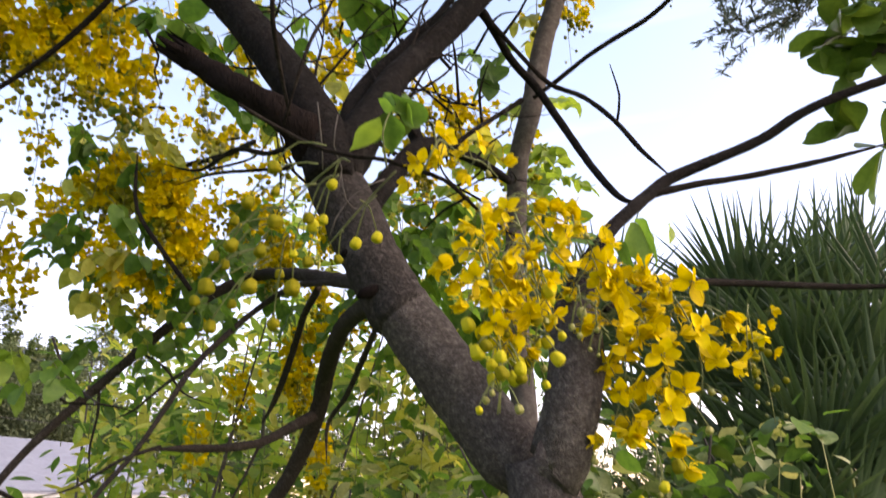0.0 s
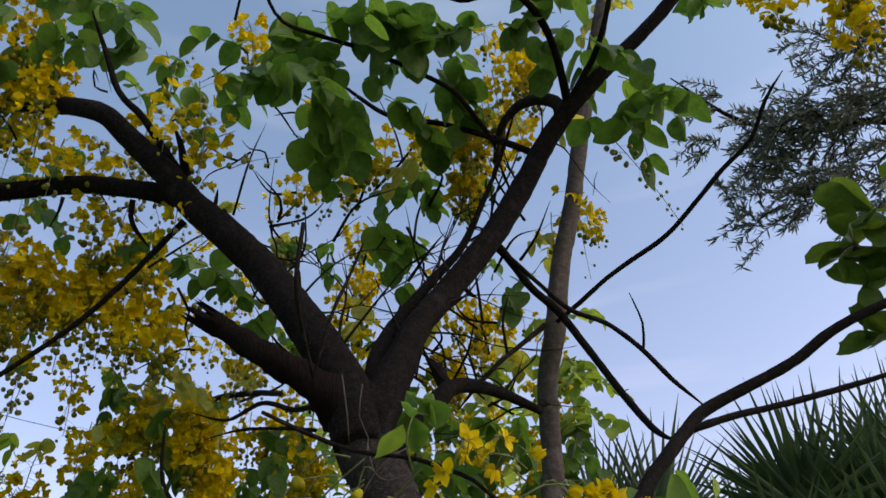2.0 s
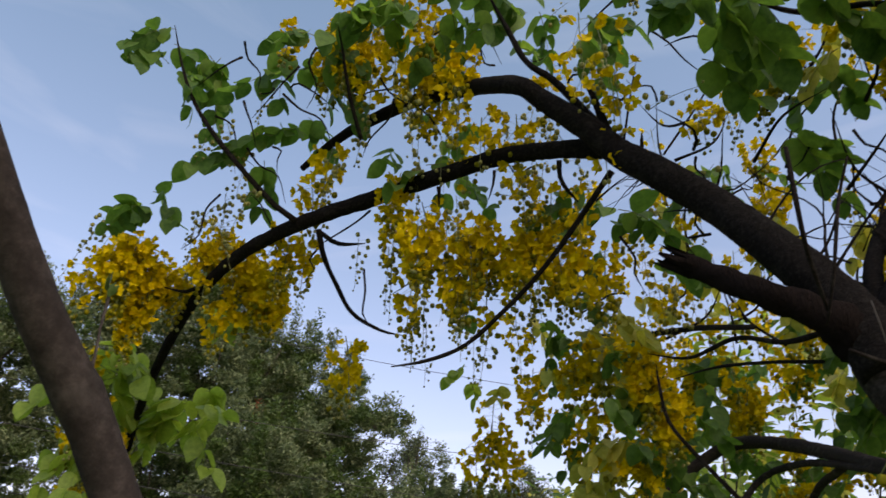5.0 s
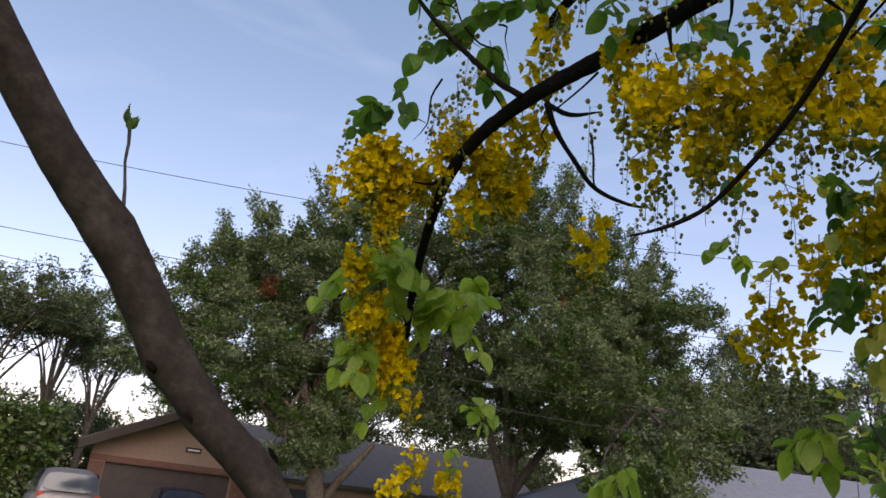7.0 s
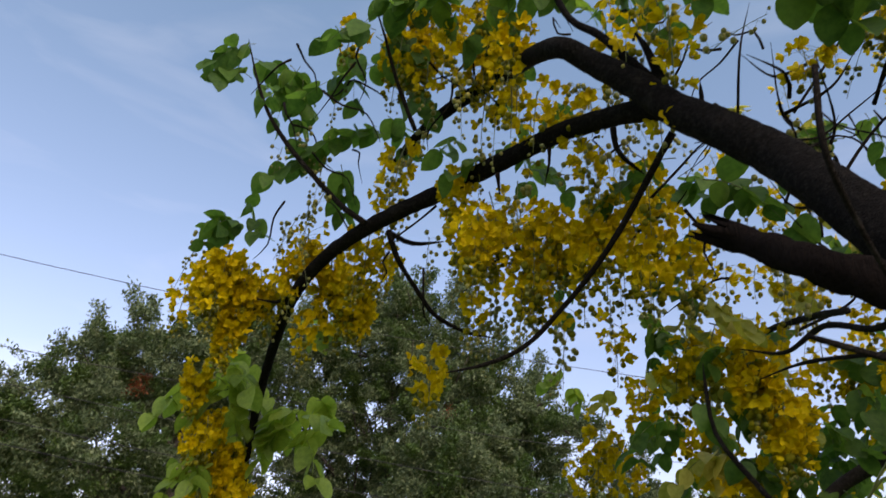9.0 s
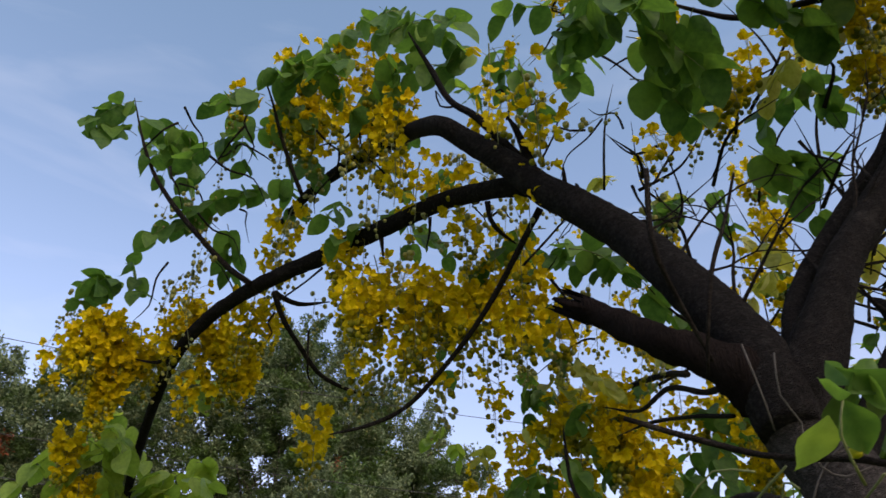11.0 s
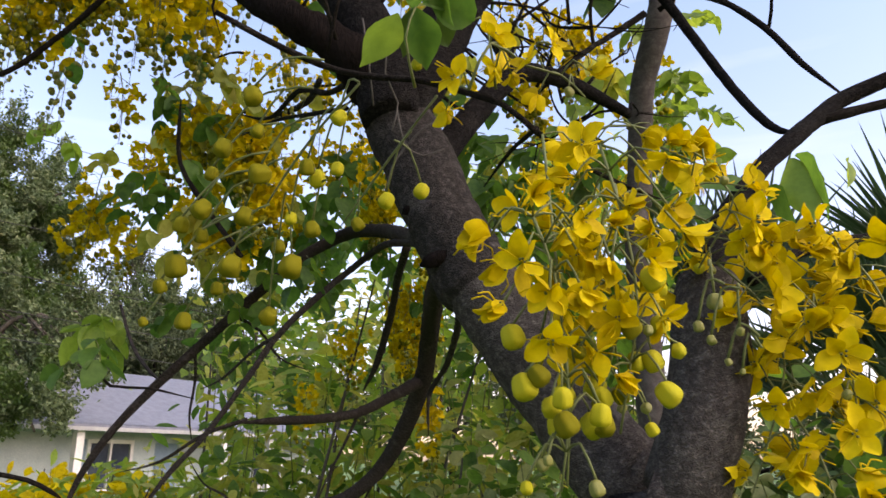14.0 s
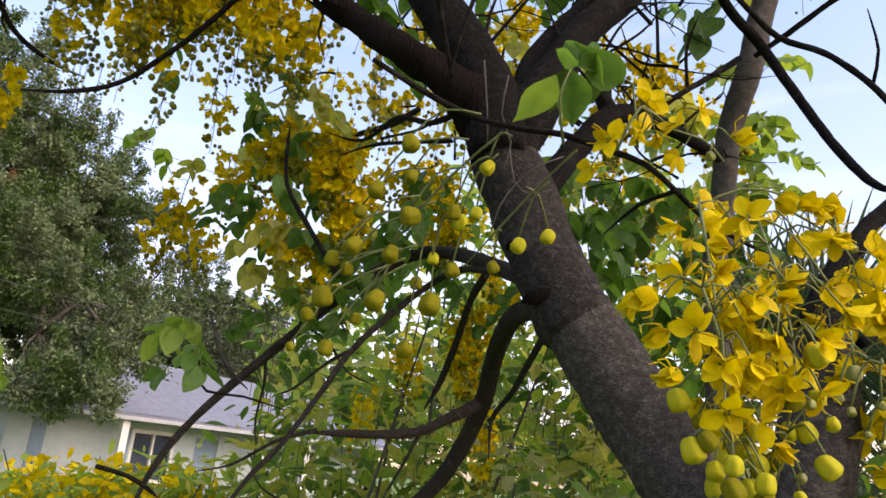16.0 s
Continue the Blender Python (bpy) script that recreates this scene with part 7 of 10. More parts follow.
leaves(cassia, (-0.927, 3.533, 2.576), 0.117, 1, 0.090, "leaf", 4, 0.24)
blossoms(cassia, (-0.945, 3.516, 2.626), 0.088, 1, 0.22, 0.024, 34, 0.62)
leaves(cassia, (-0.761, 3.731, 2.779), 0.123, 1, 0.090, "leaf", 4, 0.24)
leaves(cassia, (-0.599, 2.949, 2.756), 0.099, 1, 0.090, "leaf", 4, 0.24)
blossoms(cassia, (-0.632, 2.926, 2.802), 0.074, 1, 0.22, 0.024, 34, 0.62)
blossoms(cassia, (-1.023, 2.183, 2.630), 0.101, 2, 0.26, 0.024, 34, 0.62)
blossoms(cassia, (-1.137, 2.245, 2.534), 0.095, 1, 0.26, 0.024, 34, 0.62)
blossoms(cassia, (-1.157, 2.091, 2.606), 0.074, 1, 0.26, 0.024, 34, 0.62)
blossoms(cassia, (-1.325, 2.423, 2.475), 0.103, 1, 0.26, 0.024, 34, 0.62)
blossoms(cassia, (-1.021, 2.371, 2.650), 0.078, 1, 0.26, 0.024, 34, 0.62)
blossoms(cassia, (-1.736, 2.233, 2.529), 0.065, 1, 0.26, 0.024, 34, 0.62)
blossoms(cassia, (-1.622, 2.338, 2.555), 0.098, 2, 0.26, 0.024, 34, 0.62)
blossoms(cassia, (-1.724, 2.389, 2.454), 0.078, 1, 0.26, 0.024, 34, 0.62)
blossoms(cassia, (-1.062, 2.832, 2.819), 0.115, 3, 0.26, 0.024, 42, 0.62)
blossoms(cassia, (-1.465, 2.616, 2.459), 0.112, 1, 0.26, 0.024, 34, 0.62)
blossoms(cassia, (-0.856, 2.827, 2.655), 0.065, 2, 0.26, 0.024, 42, 0.62)
leaves(cassia, (-1.210, 2.197, 2.717), 0.117, 1, 0.058, "leaf_yellow", 4, 0.15)
leaves(cassia, (-1.072, 1.893, 2.696), 0.043, 1, 0.058, "leaf_yellow", 4, 0.15)
leaves(cassia, (-1.299, 2.270, 2.640), 0.100, 1, 0.058, "leaf_yellow", 4, 0.15)
leaves(cassia, (-1.635, 2.240, 2.728), 0.044, 1, 0.058, "leaf_yellow", 4, 0.15)
leaves(cassia, (-1.097, 2.544, 2.578), 0.083, 1, 0.058, "leaf_yellow", 4, 0.15)
leaves(cassia, (-1.260, 3.120, 2.743), 0.152, 4, 0.070, "leaf", 4, 0.24)
leaves(cassia, (-1.300, 3.320, 2.621), 0.158, 4, 0.070, "leaf", 4, 0.24)
leaves(cassia, (-0.722, 1.385, 1.905), 0.012, 1, 0.046, "leaf", 3, 0.09)
leaves(cassia, (-0.707, 1.409, 1.886), 0.012, 1, 0.046, "leaf", 2, 0.08)
limb("leaf_stalk", "green_stem", [(0.112, 0.965, 2.020, 0.0012), (0.110, 0.944, 2.074, 0.0010), (0.099, 0.938, 2.074, 0.0009)], cassia)
limb("leaf_stalk", "green_stem", [(0.055, 0.919, 2.008, 0.0014), (0.057, 0.892, 2.039, 0.0011), (0.066, 0.892, 2.067, 0.0009)], cassia)
big_leaf(cassia, (0.057, 0.875, 2.051), (-0.051, 0.023, -0.046), 0.055, "leaf_young", 2.96, 0)
big_leaf(cassia, (0.099, 0.938, 2.073), (-0.029, -0.072, 0.007), 0.059, "leaf", 2.45, 1)
big_leaf(cassia, (0.065, 0.892, 2.065), (-0.007, 0.061, -0.046), 0.058, "leaf", -2.74, 2)
big_leaf(cassia, (0.074, 0.886, 2.067), (-0.037, 0.005, 0.022), 0.033, "leaf", 2.45, 3)
big_leaf(cassia, (0.081, 0.908, 2.091), (0.008, 0.006, -0.047), 0.036, "leaf", -2.19, 4)
big_leaf(cassia, (0.068, 0.900, 2.073), (0.035, 0.035, 0.041), 0.049, "leaf", -1.93, 5)
big_leaf(cassia, (0.057, 0.910, 2.080), (-0.026, 0.035, -0.043), 0.047, "leaf_hedge", 3.22, 6)
big_leaf(cassia, (0.073, 0.922, 2.075), (0.002, 0.051, -0.019), 0.041, "leaf_hedge", -2.50, 7)
big_leaf(cassia, (0.069, 0.906, 2.081), (-0.022, 0.005, 0.037), 0.033, "leaf", 1.62, 8)
big_leaf(cassia, (0.392, 1.420, 2.100), (0.014, -0.005, -0.080), 0.100, "leaf_young", 1.30, 0)
big_leaf(cassia, (0.396, 1.419, 2.102), (0.038, -0.014, -0.064), 0.100, "leaf", 0.20, 1)
big_leaf(cassia, (0.350, 1.437, 2.065), (0.024, -0.018, -0.049), 0.110, "leaf", 0.60, 2)
big_leaf(cassia, (0.339, 1.437, 2.066), (-0.045, -0.033, 0.009), 0.085, "leaf", 0.90, 3)
big_leaf(cassia, (0.454, 1.416, 2.088), (0.000, -0.018, -0.039), 0.050, "leaf_young", 1.20, 4)
near_spike(cassia, [(0.170, 0.876, 1.929, 0.0019), (0.179, 0.850, 1.867, 0.0018), (0.185, 0.838, 1.806, 0.0015), (0.188, 0.842, 1.750, 0.0014), (0.184, 0.845, 1.696, 0.0011)], 9, 0.034, 11, 0.85, 0.56, 0.0056)
near_spike(cassia, [(0.175, 0.816, 1.849, 0.0019), (0.185, 0.823, 1.816, 0.0018), (0.189, 0.826, 1.775, 0.0015), (0.189, 0.832, 1.735, 0.0014), (0.183, 0.832, 1.693, 0.0011)], 37, 0.042, 1, 0.55, 0.60, 0.0056)
near_spike(cassia, [(0.209, 0.876, 1.916, 0.0019), (0.224, 0.863, 1.852, 0.0018), (0.228, 0.864, 1.802, 0.0015), (0.221, 0.870, 1.767, 0.0014), (0.212, 0.873, 1.725, 0.0011)], 36, 0.039, 2, 0.56, 0.60, 0.0056)
near_spike(cassia, [(0.205, 0.844, 1.862, 0.0019), (0.215, 0.844, 1.828, 0.0017), (0.217, 0.853, 1.793, 0.0014), (0.208, 0.857, 1.758, 0.0012)], 14, 0.035, 12, 0.75, 0.60, 0.0056)
near_spike(cassia, [(0.163, 1.026, 1.986, 0.0024), (0.198, 1.039, 2.005, 0.0022), (0.238, 1.060, 2.003, 0.0019), (0.277, 1.087, 1.981, 0.0017), (0.286, 1.095, 1.960, 0.0014)], 9, 0.040, 3, 0.85, 0.72, 0.0072)
near_spike(cassia, [(0.102, 0.919, 1.998, 0.0024), (0.121, 0.919, 2.037, 0.0022), (0.143, 0.948, 2.028, 0.0019), (0.168, 0.972, 2.027, 0.0017), (0.184, 0.998, 2.016, 0.0014)], 11, 0.032, 13, 0.90, 0.61, 0.0072)
near_spike(cassia, [(0.233, 1.197, 1.983, 0.0024), (0.296, 1.211, 1.943, 0.0022), (0.355, 1.222, 1.885, 0.0019), (0.393, 1.230, 1.819, 0.0017), (0.398, 1.236, 1.750, 0.0014)], 35, 0.072, 4, 0.85, 1.00, 0.0072)
near_spike(cassia, [(0.282, 1.219, 1.914, 0.0024), (0.326, 1.229, 1.864, 0.0022), (0.338, 1.238, 1.804, 0.0019), (0.316, 1.238, 1.733, 0.0017), (0.289, 1.231, 1.665, 0.0014)], 26, 0.064, 5, 0.85, 1.00, 0.0072)
near_spike(cassia, [(0.373, 1.236, 1.945, 0.0024), (0.419, 1.240, 1.905, 0.0022), (0.442, 1.248, 1.850, 0.0019), (0.447, 1.256, 1.786, 0.0017), (0.432, 1.262, 1.735, 0.0014)], 24, 0.064, 6, 0.85, 1.00, 0.0072)
near_spike(cassia, [(0.321, 1.241, 1.792, 0.0024), (0.358, 1.235, 1.722, 0.0021), (0.368, 1.226, 1.668, 0.0018), (0.368, 1.223, 1.616, 0.0015)], 16, 0.064, 7, 0.75, 1.00, 0.0072)
near_spike(cassia, [(0.237, 1.163, 2.030, 0.0024), (0.271, 1.172, 2.010, 0.0021), (0.304, 1.185, 1.973, 0.0018), (0.264, 1.206, 1.906, 0.0015)], 11, 0.050, 8, 0.80, 0.69, 0.0072)
single_bud(cassia, (-0.069, 0.869, 1.997), 0.0083, (-0.007, 0.874, 2.021), 1)
single_bud(cassia, (-0.071, 0.883, 1.972), 0.0059, (-0.019, 0.880, 2.001), 1)
single_bud(cassia, (-0.011, 0.912, 1.988), 0.0067, (0.015, 0.895, 2.008), 0)
single_bud(cassia, (-0.041, 0.915, 1.948), 0.0071, (-0.005, 0.894, 1.990), 1)
single_bud(cassia, (-0.042, 0.934, 1.945), 0.0077, (-0.003, 0.910, 1.998), 0)
single_bud(cassia, (-0.105, 0.884, 1.962), 0.0081, (-0.046, 0.880, 2.005), 1)
single_bud(cassia, (-0.075, 0.897, 1.939), 0.0091, (-0.023, 0.890, 1.980), 1)
single_bud(cassia, (-0.126, 0.891, 1.912), 0.0085, (-0.066, 0.894, 1.957), 1)
single_bud(cassia, (-0.150, 0.896, 1.902), 0.0070, (-0.084, 0.906, 1.948), 1)
single_bud(cassia, (-0.099, 0.913, 1.910), 0.0081, (-0.055, 0.903, 1.954), 1)
single_bud(cassia, (-0.066, 0.934, 1.911), 0.0056, (-0.044, 0.914, 1.946), 0)
single_bud(cassia, (-0.008, 1.006, 1.945), 0.0077, (0.027, 0.979, 1.999), 0)
single_bud(cassia, (-0.022, 0.976, 1.914), 0.0062, (-0.009, 0.953, 1.942), 1)
single_bud(cassia, (0.008, 1.055, 1.970), 0.0078, (-0.005, 1.014, 2.010), 0)
single_bud(cassia, (-0.112, 0.918, 1.868), 0.0097, (-0.072, 0.909, 1.916), 1)
single_bud(cassia, (-0.070, 0.946, 1.871), 0.0105, (-0.060, 0.917, 1.918), 1)
single_bud(cassia, (-0.166, 0.914, 1.871), 0.0101, (-0.096, 0.929, 1.920), 1)
single_bud(cassia, (-0.177, 0.910, 1.853), 0.0063, (-0.105, 0.924, 1.919), 1)
single_bud(cassia, (-0.097, 0.958, 1.831), 0.0082, (-0.079, 0.933, 1.894), 1)
single_bud(cassia, (-0.051, 0.946, 1.903), 0.0073, (-0.028, 0.926, 1.939), 1)
single_bud(cassia, (-0.189, 0.908, 1.822), 0.0042, (-0.106, 0.929, 1.905), 1)
single_bud(cassia, (0.051, 0.931, 2.037), 0.0048, (0.060, 0.904, 2.055), 0)
single_bud(cassia, (-0.164, 0.929, 1.825), 0.0076, (-0.094, 0.937, 1.907), 1)
single_bud(cassia, (-0.147, 0.920, 1.899), 0.0067, (-0.085, 0.924, 1.950), 1)
single_bud(cassia, (-0.133, 0.908, 1.951), 0.0063, (-0.070, 0.912, 1.992), 1)
single_bud(cassia, (-0.093, 0.960, 1.895), 0.0063, (-0.074, 0.937, 1.937), 1)
single_bud(cassia, (-0.039, 0.964, 1.965), 0.0063, (-0.011, 0.936, 2.012), 0)
single_bud(cassia, (-0.149, 0.951, 1.858), 0.0060, (-0.101, 0.947, 1.916), 1)
single_bud(cassia, (0.261, 0.967, 1.804), 0.0040, (0.281, 0.961, 1.833), 2)
single_bud(cassia, (0.269, 0.969, 1.794), 0.0036, (0.291, 0.962, 1.829), 2)
single_bud(cassia, (0.289, 0.968, 1.799), 0.0031, (0.291, 0.962, 1.829), 2)
single_bud(cassia, (0.279, 0.971, 1.778), 0.0027, (0.301, 0.968, 1.795), 2)
single_bud(cassia, (0.288, 0.972, 1.771), 0.0022, (0.302, 0.970, 1.787), 2)
single_bud(cassia, (0.274, 0.979, 1.824), 0.0060, (0.272, 0.972, 1.850), 2)
blossoms(cassia, (-0.840, 3.113, 2.293), 0.057, 4, 0.35, 0.024, 42, 0.62)
blossoms(cassia, (-0.866, 3.135, 2.114), 0.046, 3, 0.35, 0.024, 42, 0.62)
blossoms(cassia, (-0.794, 3.188, 1.894), 0.046, 2, 0.35, 0.024, 42, 0.62)
blossoms(cassia, (-1.272, 3.440, 2.167), 0.066, 2, 0.35, 0.024, 42, 0.62)
blossoms(cassia, (-1.372, 3.243, 1.923), 0.051, 1, 0.35, 0.024, 42, 0.62)
blossoms(cassia, (0.761, 2.193, 2.045), 0.050, 2, 0.20, 0.024, 10, 0.62)
blossoms(cassia, (0.769, 2.211, 1.941), 0.033, 1, 0.25, 0.024, 16, 0.20)
leaves(cassia, (-0.313, 2.424, 2.464), 0.086, 5, 0.080, "leaf", 4, 0.24)
leaves(cassia, (-0.240, 2.641, 2.358), 0.092, 5, 0.080, "leaf", 4, 0.24)
leaves(cassia, (-0.143, 2.734, 2.617), 0.098, 4, 0.080, "leaf", 4, 0.24)
leaves(cassia, (-0.049, 2.692, 2.303), 0.074, 3, 0.080, "leaf", 4, 0.24)
leaves(cassia, (-0.376, 2.784, 2.768), 0.083, 3, 0.080, "leaf", 4, 0.24)
leaves(cassia, (0.216, 2.952, 2.948), 0.076, 5, 0.060, "leaf_young", 5, 0.24)
leaves(cassia, (0.248, 3.006, 2.834), 0.065, 3, 0.060, "leaf_young", 5, 0.24)
blossoms(cassia, (-0.203, 3.113, 3.211), 0.145, 3, 0.20, 0.024, 12, 0.62)
blossoms(cassia, (-0.087, 2.959, 3.208), 0.115, 3, 0.20, 0.024, 12, 0.62)
blossoms(cassia, (0.052, 3.067, 2.655), 0.087, 2, 0.20, 0.024, 12, 0.62)
blossoms(cassia, (-1.389, 1.171, 3.604), 0.085, 3, 0.22, 0.024, 22, 0.66)
blossoms(cassia, (-1.278, 1.270, 3.509), 0.085, 3, 0.22, 0.024, 22, 0.66)
blossoms(cassia, (-1.402, 1.294, 3.429), 0.085, 2, 0.22, 0.024, 22, 0.66)
blossoms(cassia, (-1.093, 1.275, 3.396), 0.085, 2, 0.22, 0.024, 22, 0.66)
blossoms(cassia, (-0.987, 1.321, 3.285), 0.085, 1, 0.22, 0.024, 22, 0.66)
blossoms(cassia, (-1.466, 1.140, 3.792), 0.085, 1, 0.22, 0.024, 22, 0.66)
blossoms(cassia, (-1.323, 1.417, 3.463), 0.085, 1, 0.22, 0.024, 22, 0.66)
blossoms(cassia, (-0.354, 1.695, 3.353), 0.085, 1, 0.22, 0.024, 22, 0.66)
blossoms(cassia, (-0.163, 1.878, 3.346), 0.085, 2, 0.22, 0.024, 22, 0.66)
blossoms(cassia, (-0.004, 1.811, 3.411), 0.085, 1, 0.22, 0.024, 22, 0.66)
blossoms(cassia, (0.050, 1.887, 3.238), 0.085, 2, 0.22, 0.024, 22, 0.66)
blossoms(cassia, (-0.552, 1.749, 3.293), 0.085, 1, 0.22, 0.024, 22, 0.66)
blossoms(cassia, (-0.967, 2.068, 3.049), 0.085, 1, 0.22, 0.024, 22, 0.66)
blossoms(cassia, (-0.978, 1.736, 2.979), 0.085, 1, 0.22, 0.024, 22, 0.66)
blossoms(cassia, (-1.143, 1.769, 2.873), 0.085, 1, 0.22, 0.024, 22, 0.66)
blossoms(cassia, (0.142, 1.806, 3.646), 0.085, 1, 0.22, 0.024, 22, 0.66)
blossoms(cassia, (0.204, 1.906, 3.531), 0.085, 1, 0.22, 0.024, 22, 0.66)
blossoms(cassia, (0.388, 2.458, 3.362), 0.085, 1, 0.22, 0.024, 22, 0.66)
blossoms(cassia, (-0.675, 2.189, 3.164), 0.085, 1, 0.22, 0.024, 22, 0.66)
blossoms(cassia, (-0.878, 2.250, 3.006), 0.085, 1, 0.22, 0.024, 22, 0.66)
leaves(cassia, (-0.094, 1.838, 3.340), 0.075, 2, 0.075, "leaf_yellow", 3, 0.2)
leaves(cassia, (-0.438, 1.294, 3.351), 0.075, 2, 0.075, "leaf", 3, 0.2)
leaves(cassia, (0.622, 2.038, 3.504), 0.075, 1, 0.075, "leaf", 3, 0.2)
leaves(cassia, (-1.189, 1.113, 3.584), 0.075, 3, 0.075, "leaf", 3, 0.2)
leaves(cassia, (-1.048, 1.167, 3.561), 0.075, 2, 0.075, "leaf", 3, 0.2)
leaves(cassia, (-0.871, 1.292, 3.629), 0.075, 3, 0.075, "leaf", 3, 0.2)
leaves(cassia, (-0.889, 1.382, 3.499), 0.075, 2, 0.075, "leaf", 3, 0.2)
leaves(cassia, (-0.696, 1.410, 3.357), 0.075, 1, 0.075, "leaf", 3, 0.2)
leaves(cassia, (-0.828, 1.894, 2.990), 0.075, 2, 0.075, "leaf", 3, 0.2)
leaves(cassia, (-1.381, 1.428, 3.253), 0.075, 2, 0.075, "leaf", 3, 0.2)
leaves(cassia, (-0.557, 2.406, 3.084), 0.075, 1, 0.075, "leaf_yellow", 3, 0.2)
limb("twig", "bark_low", [(-1.355, 2.828, 1.507, 0.0062), (-1.440, 2.780, 1.464, 0.0048), (-1.540, 2.751, 1.393, 0.0036), (-1.605, 2.697, 1.365, 0.0024)], cassia)
limb("twig", "bark_low", [(-0.865, 2.064, 1.807, 0.0062), (-0.940, 1.996, 1.769, 0.0048), (-1.030, 1.950, 1.702, 0.0036), (-1.086, 1.878, 1.677, 0.0024)], cassia)
limb("twig", "bark_low", [(-1.357, 2.825, 1.484, 0.0062), (-1.429, 2.793, 1.578, 0.0048), (-1.517, 2.776, 1.622, 0.0036), (-1.570, 2.736, 1.719, 0.0024)], cassia)
limb("twig", "bark_low", [(-0.898, 2.982, 1.692, 0.0062), (-0.952, 2.995, 1.603, 0.0048), (-1.024, 3.015, 1.494, 0.0036), (-1.060, 3.017, 1.424, 0.0024)], cassia)
limb("twig", "bark_low", [(-0.744, 2.478, 1.866, 0.0062), (-0.775, 2.450, 1.769, 0.0048), (-0.829, 2.437, 1.654, 0.0036), (-0.845, 2.402, 1.575, 0.0024)], cassia)
limb("twig", "bark_low", [(-1.244, 2.306, 2.052, 0.0062), (-1.262, 2.347, 1.955, 0.0048), (-1.305, 2.391, 1.840, 0.0036), (-1.308, 2.419, 1.761, 0.0024)], cassia)
limb("twig", "bark_low", [(-1.177, 2.369, 2.163, 0.0062), (-1.077, 2.405, 2.103, 0.0048), (-1.023, 2.445, 2.020, 0.0036), (-0.919, 2.467, 1.976, 0.0024)], cassia)
limb("twig", "bark_low", [(-0.766, 2.049, 2.027, 0.0062), (-0.862, 2.067, 1.986, 0.0048), (-0.971, 2.091, 1.918, 0.0036), (-1.046, 2.098, 1.891, 0.0024)], cassia)
leaves(cassia, (-1.191, 2.025, 2.745), 0.07, 2, 0.06, "leaf_yellow", 4, 0.17)
leaves(cassia, (-1.032, 2.001, 2.624), 0.07, 2, 0.06, "leaf", 4, 0.17)
leaves(cassia, (-0.965, 1.859, 2.456), 0.07, 2, 0.06, "leaf", 4, 0.17)
leaves(cassia, (-0.966, 2.032, 2.497), 0.07, 2, 0.06, "leaf", 4, 0.17)
leaves(cassia, (-0.946, 1.917, 2.342), 0.07, 2, 0.06, "leaf_yellow", 4, 0.17)
leaves(cassia, (-1.013, 2.188, 2.391), 0.07, 2, 0.06, "leaf", 4, 0.17)
leaves(cassia, (-1.137, 2.062, 2.276), 0.07, 2, 0.06, "leaf_yellow", 4, 0.17)
leaves(cassia, (-1.154, 2.303, 2.275), 0.07, 2, 0.06, "leaf_yellow", 4, 0.17)
leaves(cassia, (-0.898, 2.174, 2.234), 0.07, 2, 0.06, "leaf", 4, 0.17)
leaves(cassia, (-0.947, 2.175, 2.521), 0.07, 2, 0.06, "leaf", 4, 0.17)
leaves(cassia, (-0.883, 2.206, 2.376), 0.07, 2, 0.06, "leaf", 4, 0.17)
leaves(cassia, (-1.282, 2.133, 2.494), 0.07, 2, 0.06, "leaf", 4, 0.17)
leaves(cassia, (-0.977, 2.089, 2.683), 0.07, 2, 0.06, "leaf_yellow", 4, 0.17)
leaves(cassia, (-0.906, 1.885, 2.672), 0.07, 2, 0.06, "leaf_yellow", 4, 0.17)
leaves(cassia, (-0.913, 2.389, 2.316), 0.07, 2, 0.06, "leaf", 4, 0.17)
leaves(cassia, (-1.041, 2.302, 2.172), 0.07, 2, 0.06, "leaf", 4, 0.17)
leaves(cassia, (-1.137, 2.151, 2.159), 0.07, 2, 0.06, "leaf", 4, 0.17)
blossoms(cassia, (-0.909, 2.005, 2.529), 0.06, 3, 0.22, 0.024, 44, 0.7)
blossoms(cassia, (-0.876, 2.076, 2.408), 0.06, 3, 0.22, 0.024, 44, 0.7)
blossoms(cassia, (-0.980, 2.063, 2.321), 0.06, 2, 0.22, 0.024, 44, 0.7)
limb("vine_strand", "vine", [(-0.039, 1.288, 2.171, 0.0011), (-0.070, 1.270, 2.151, 0.0011), (-0.103, 1.276, 2.129, 0.0011), (-0.123, 1.271, 2.095, 0.0011), (-0.141, 1.291, 2.065, 0.0011)], cassia, "thin dry pale vine strand")
limb("vine_strand", "vine", [(-0.107, 1.248, 2.173, 0.0011), (-0.102, 1.264, 2.128, 0.0011), (-0.086, 1.292, 2.118, 0.0011), (-0.054, 1.294, 2.124, 0.0011)], cassia, "thin dry pale vine strand")
limb("vine_strand", "vine", [(-0.100, 1.202, 2.261, 0.0011), (-0.110, 1.213, 2.209, 0.0011), (-0.105, 1.246, 2.180, 0.0011), (-0.114, 1.249, 2.142, 0.0011)], cassia, "thin dry pale vine strand")
limb("vine_strand", "vine", [(-0.129, 1.178, 2.275, 0.0011), (-0.128, 1.203, 2.210, 0.0011), (-0.135, 1.232, 2.174, 0.0011)], cassia, "thin dry pale vine strand")
leaves(cassia, (-0.380, 2.927, 2.856), 0.1, 2, 0.065, "leaf_yellow", 4, 0.2)
leaves(cassia, (-0.343, 3.363, 2.905), 0.1, 2, 0.065, "leaf", 4, 0.2)
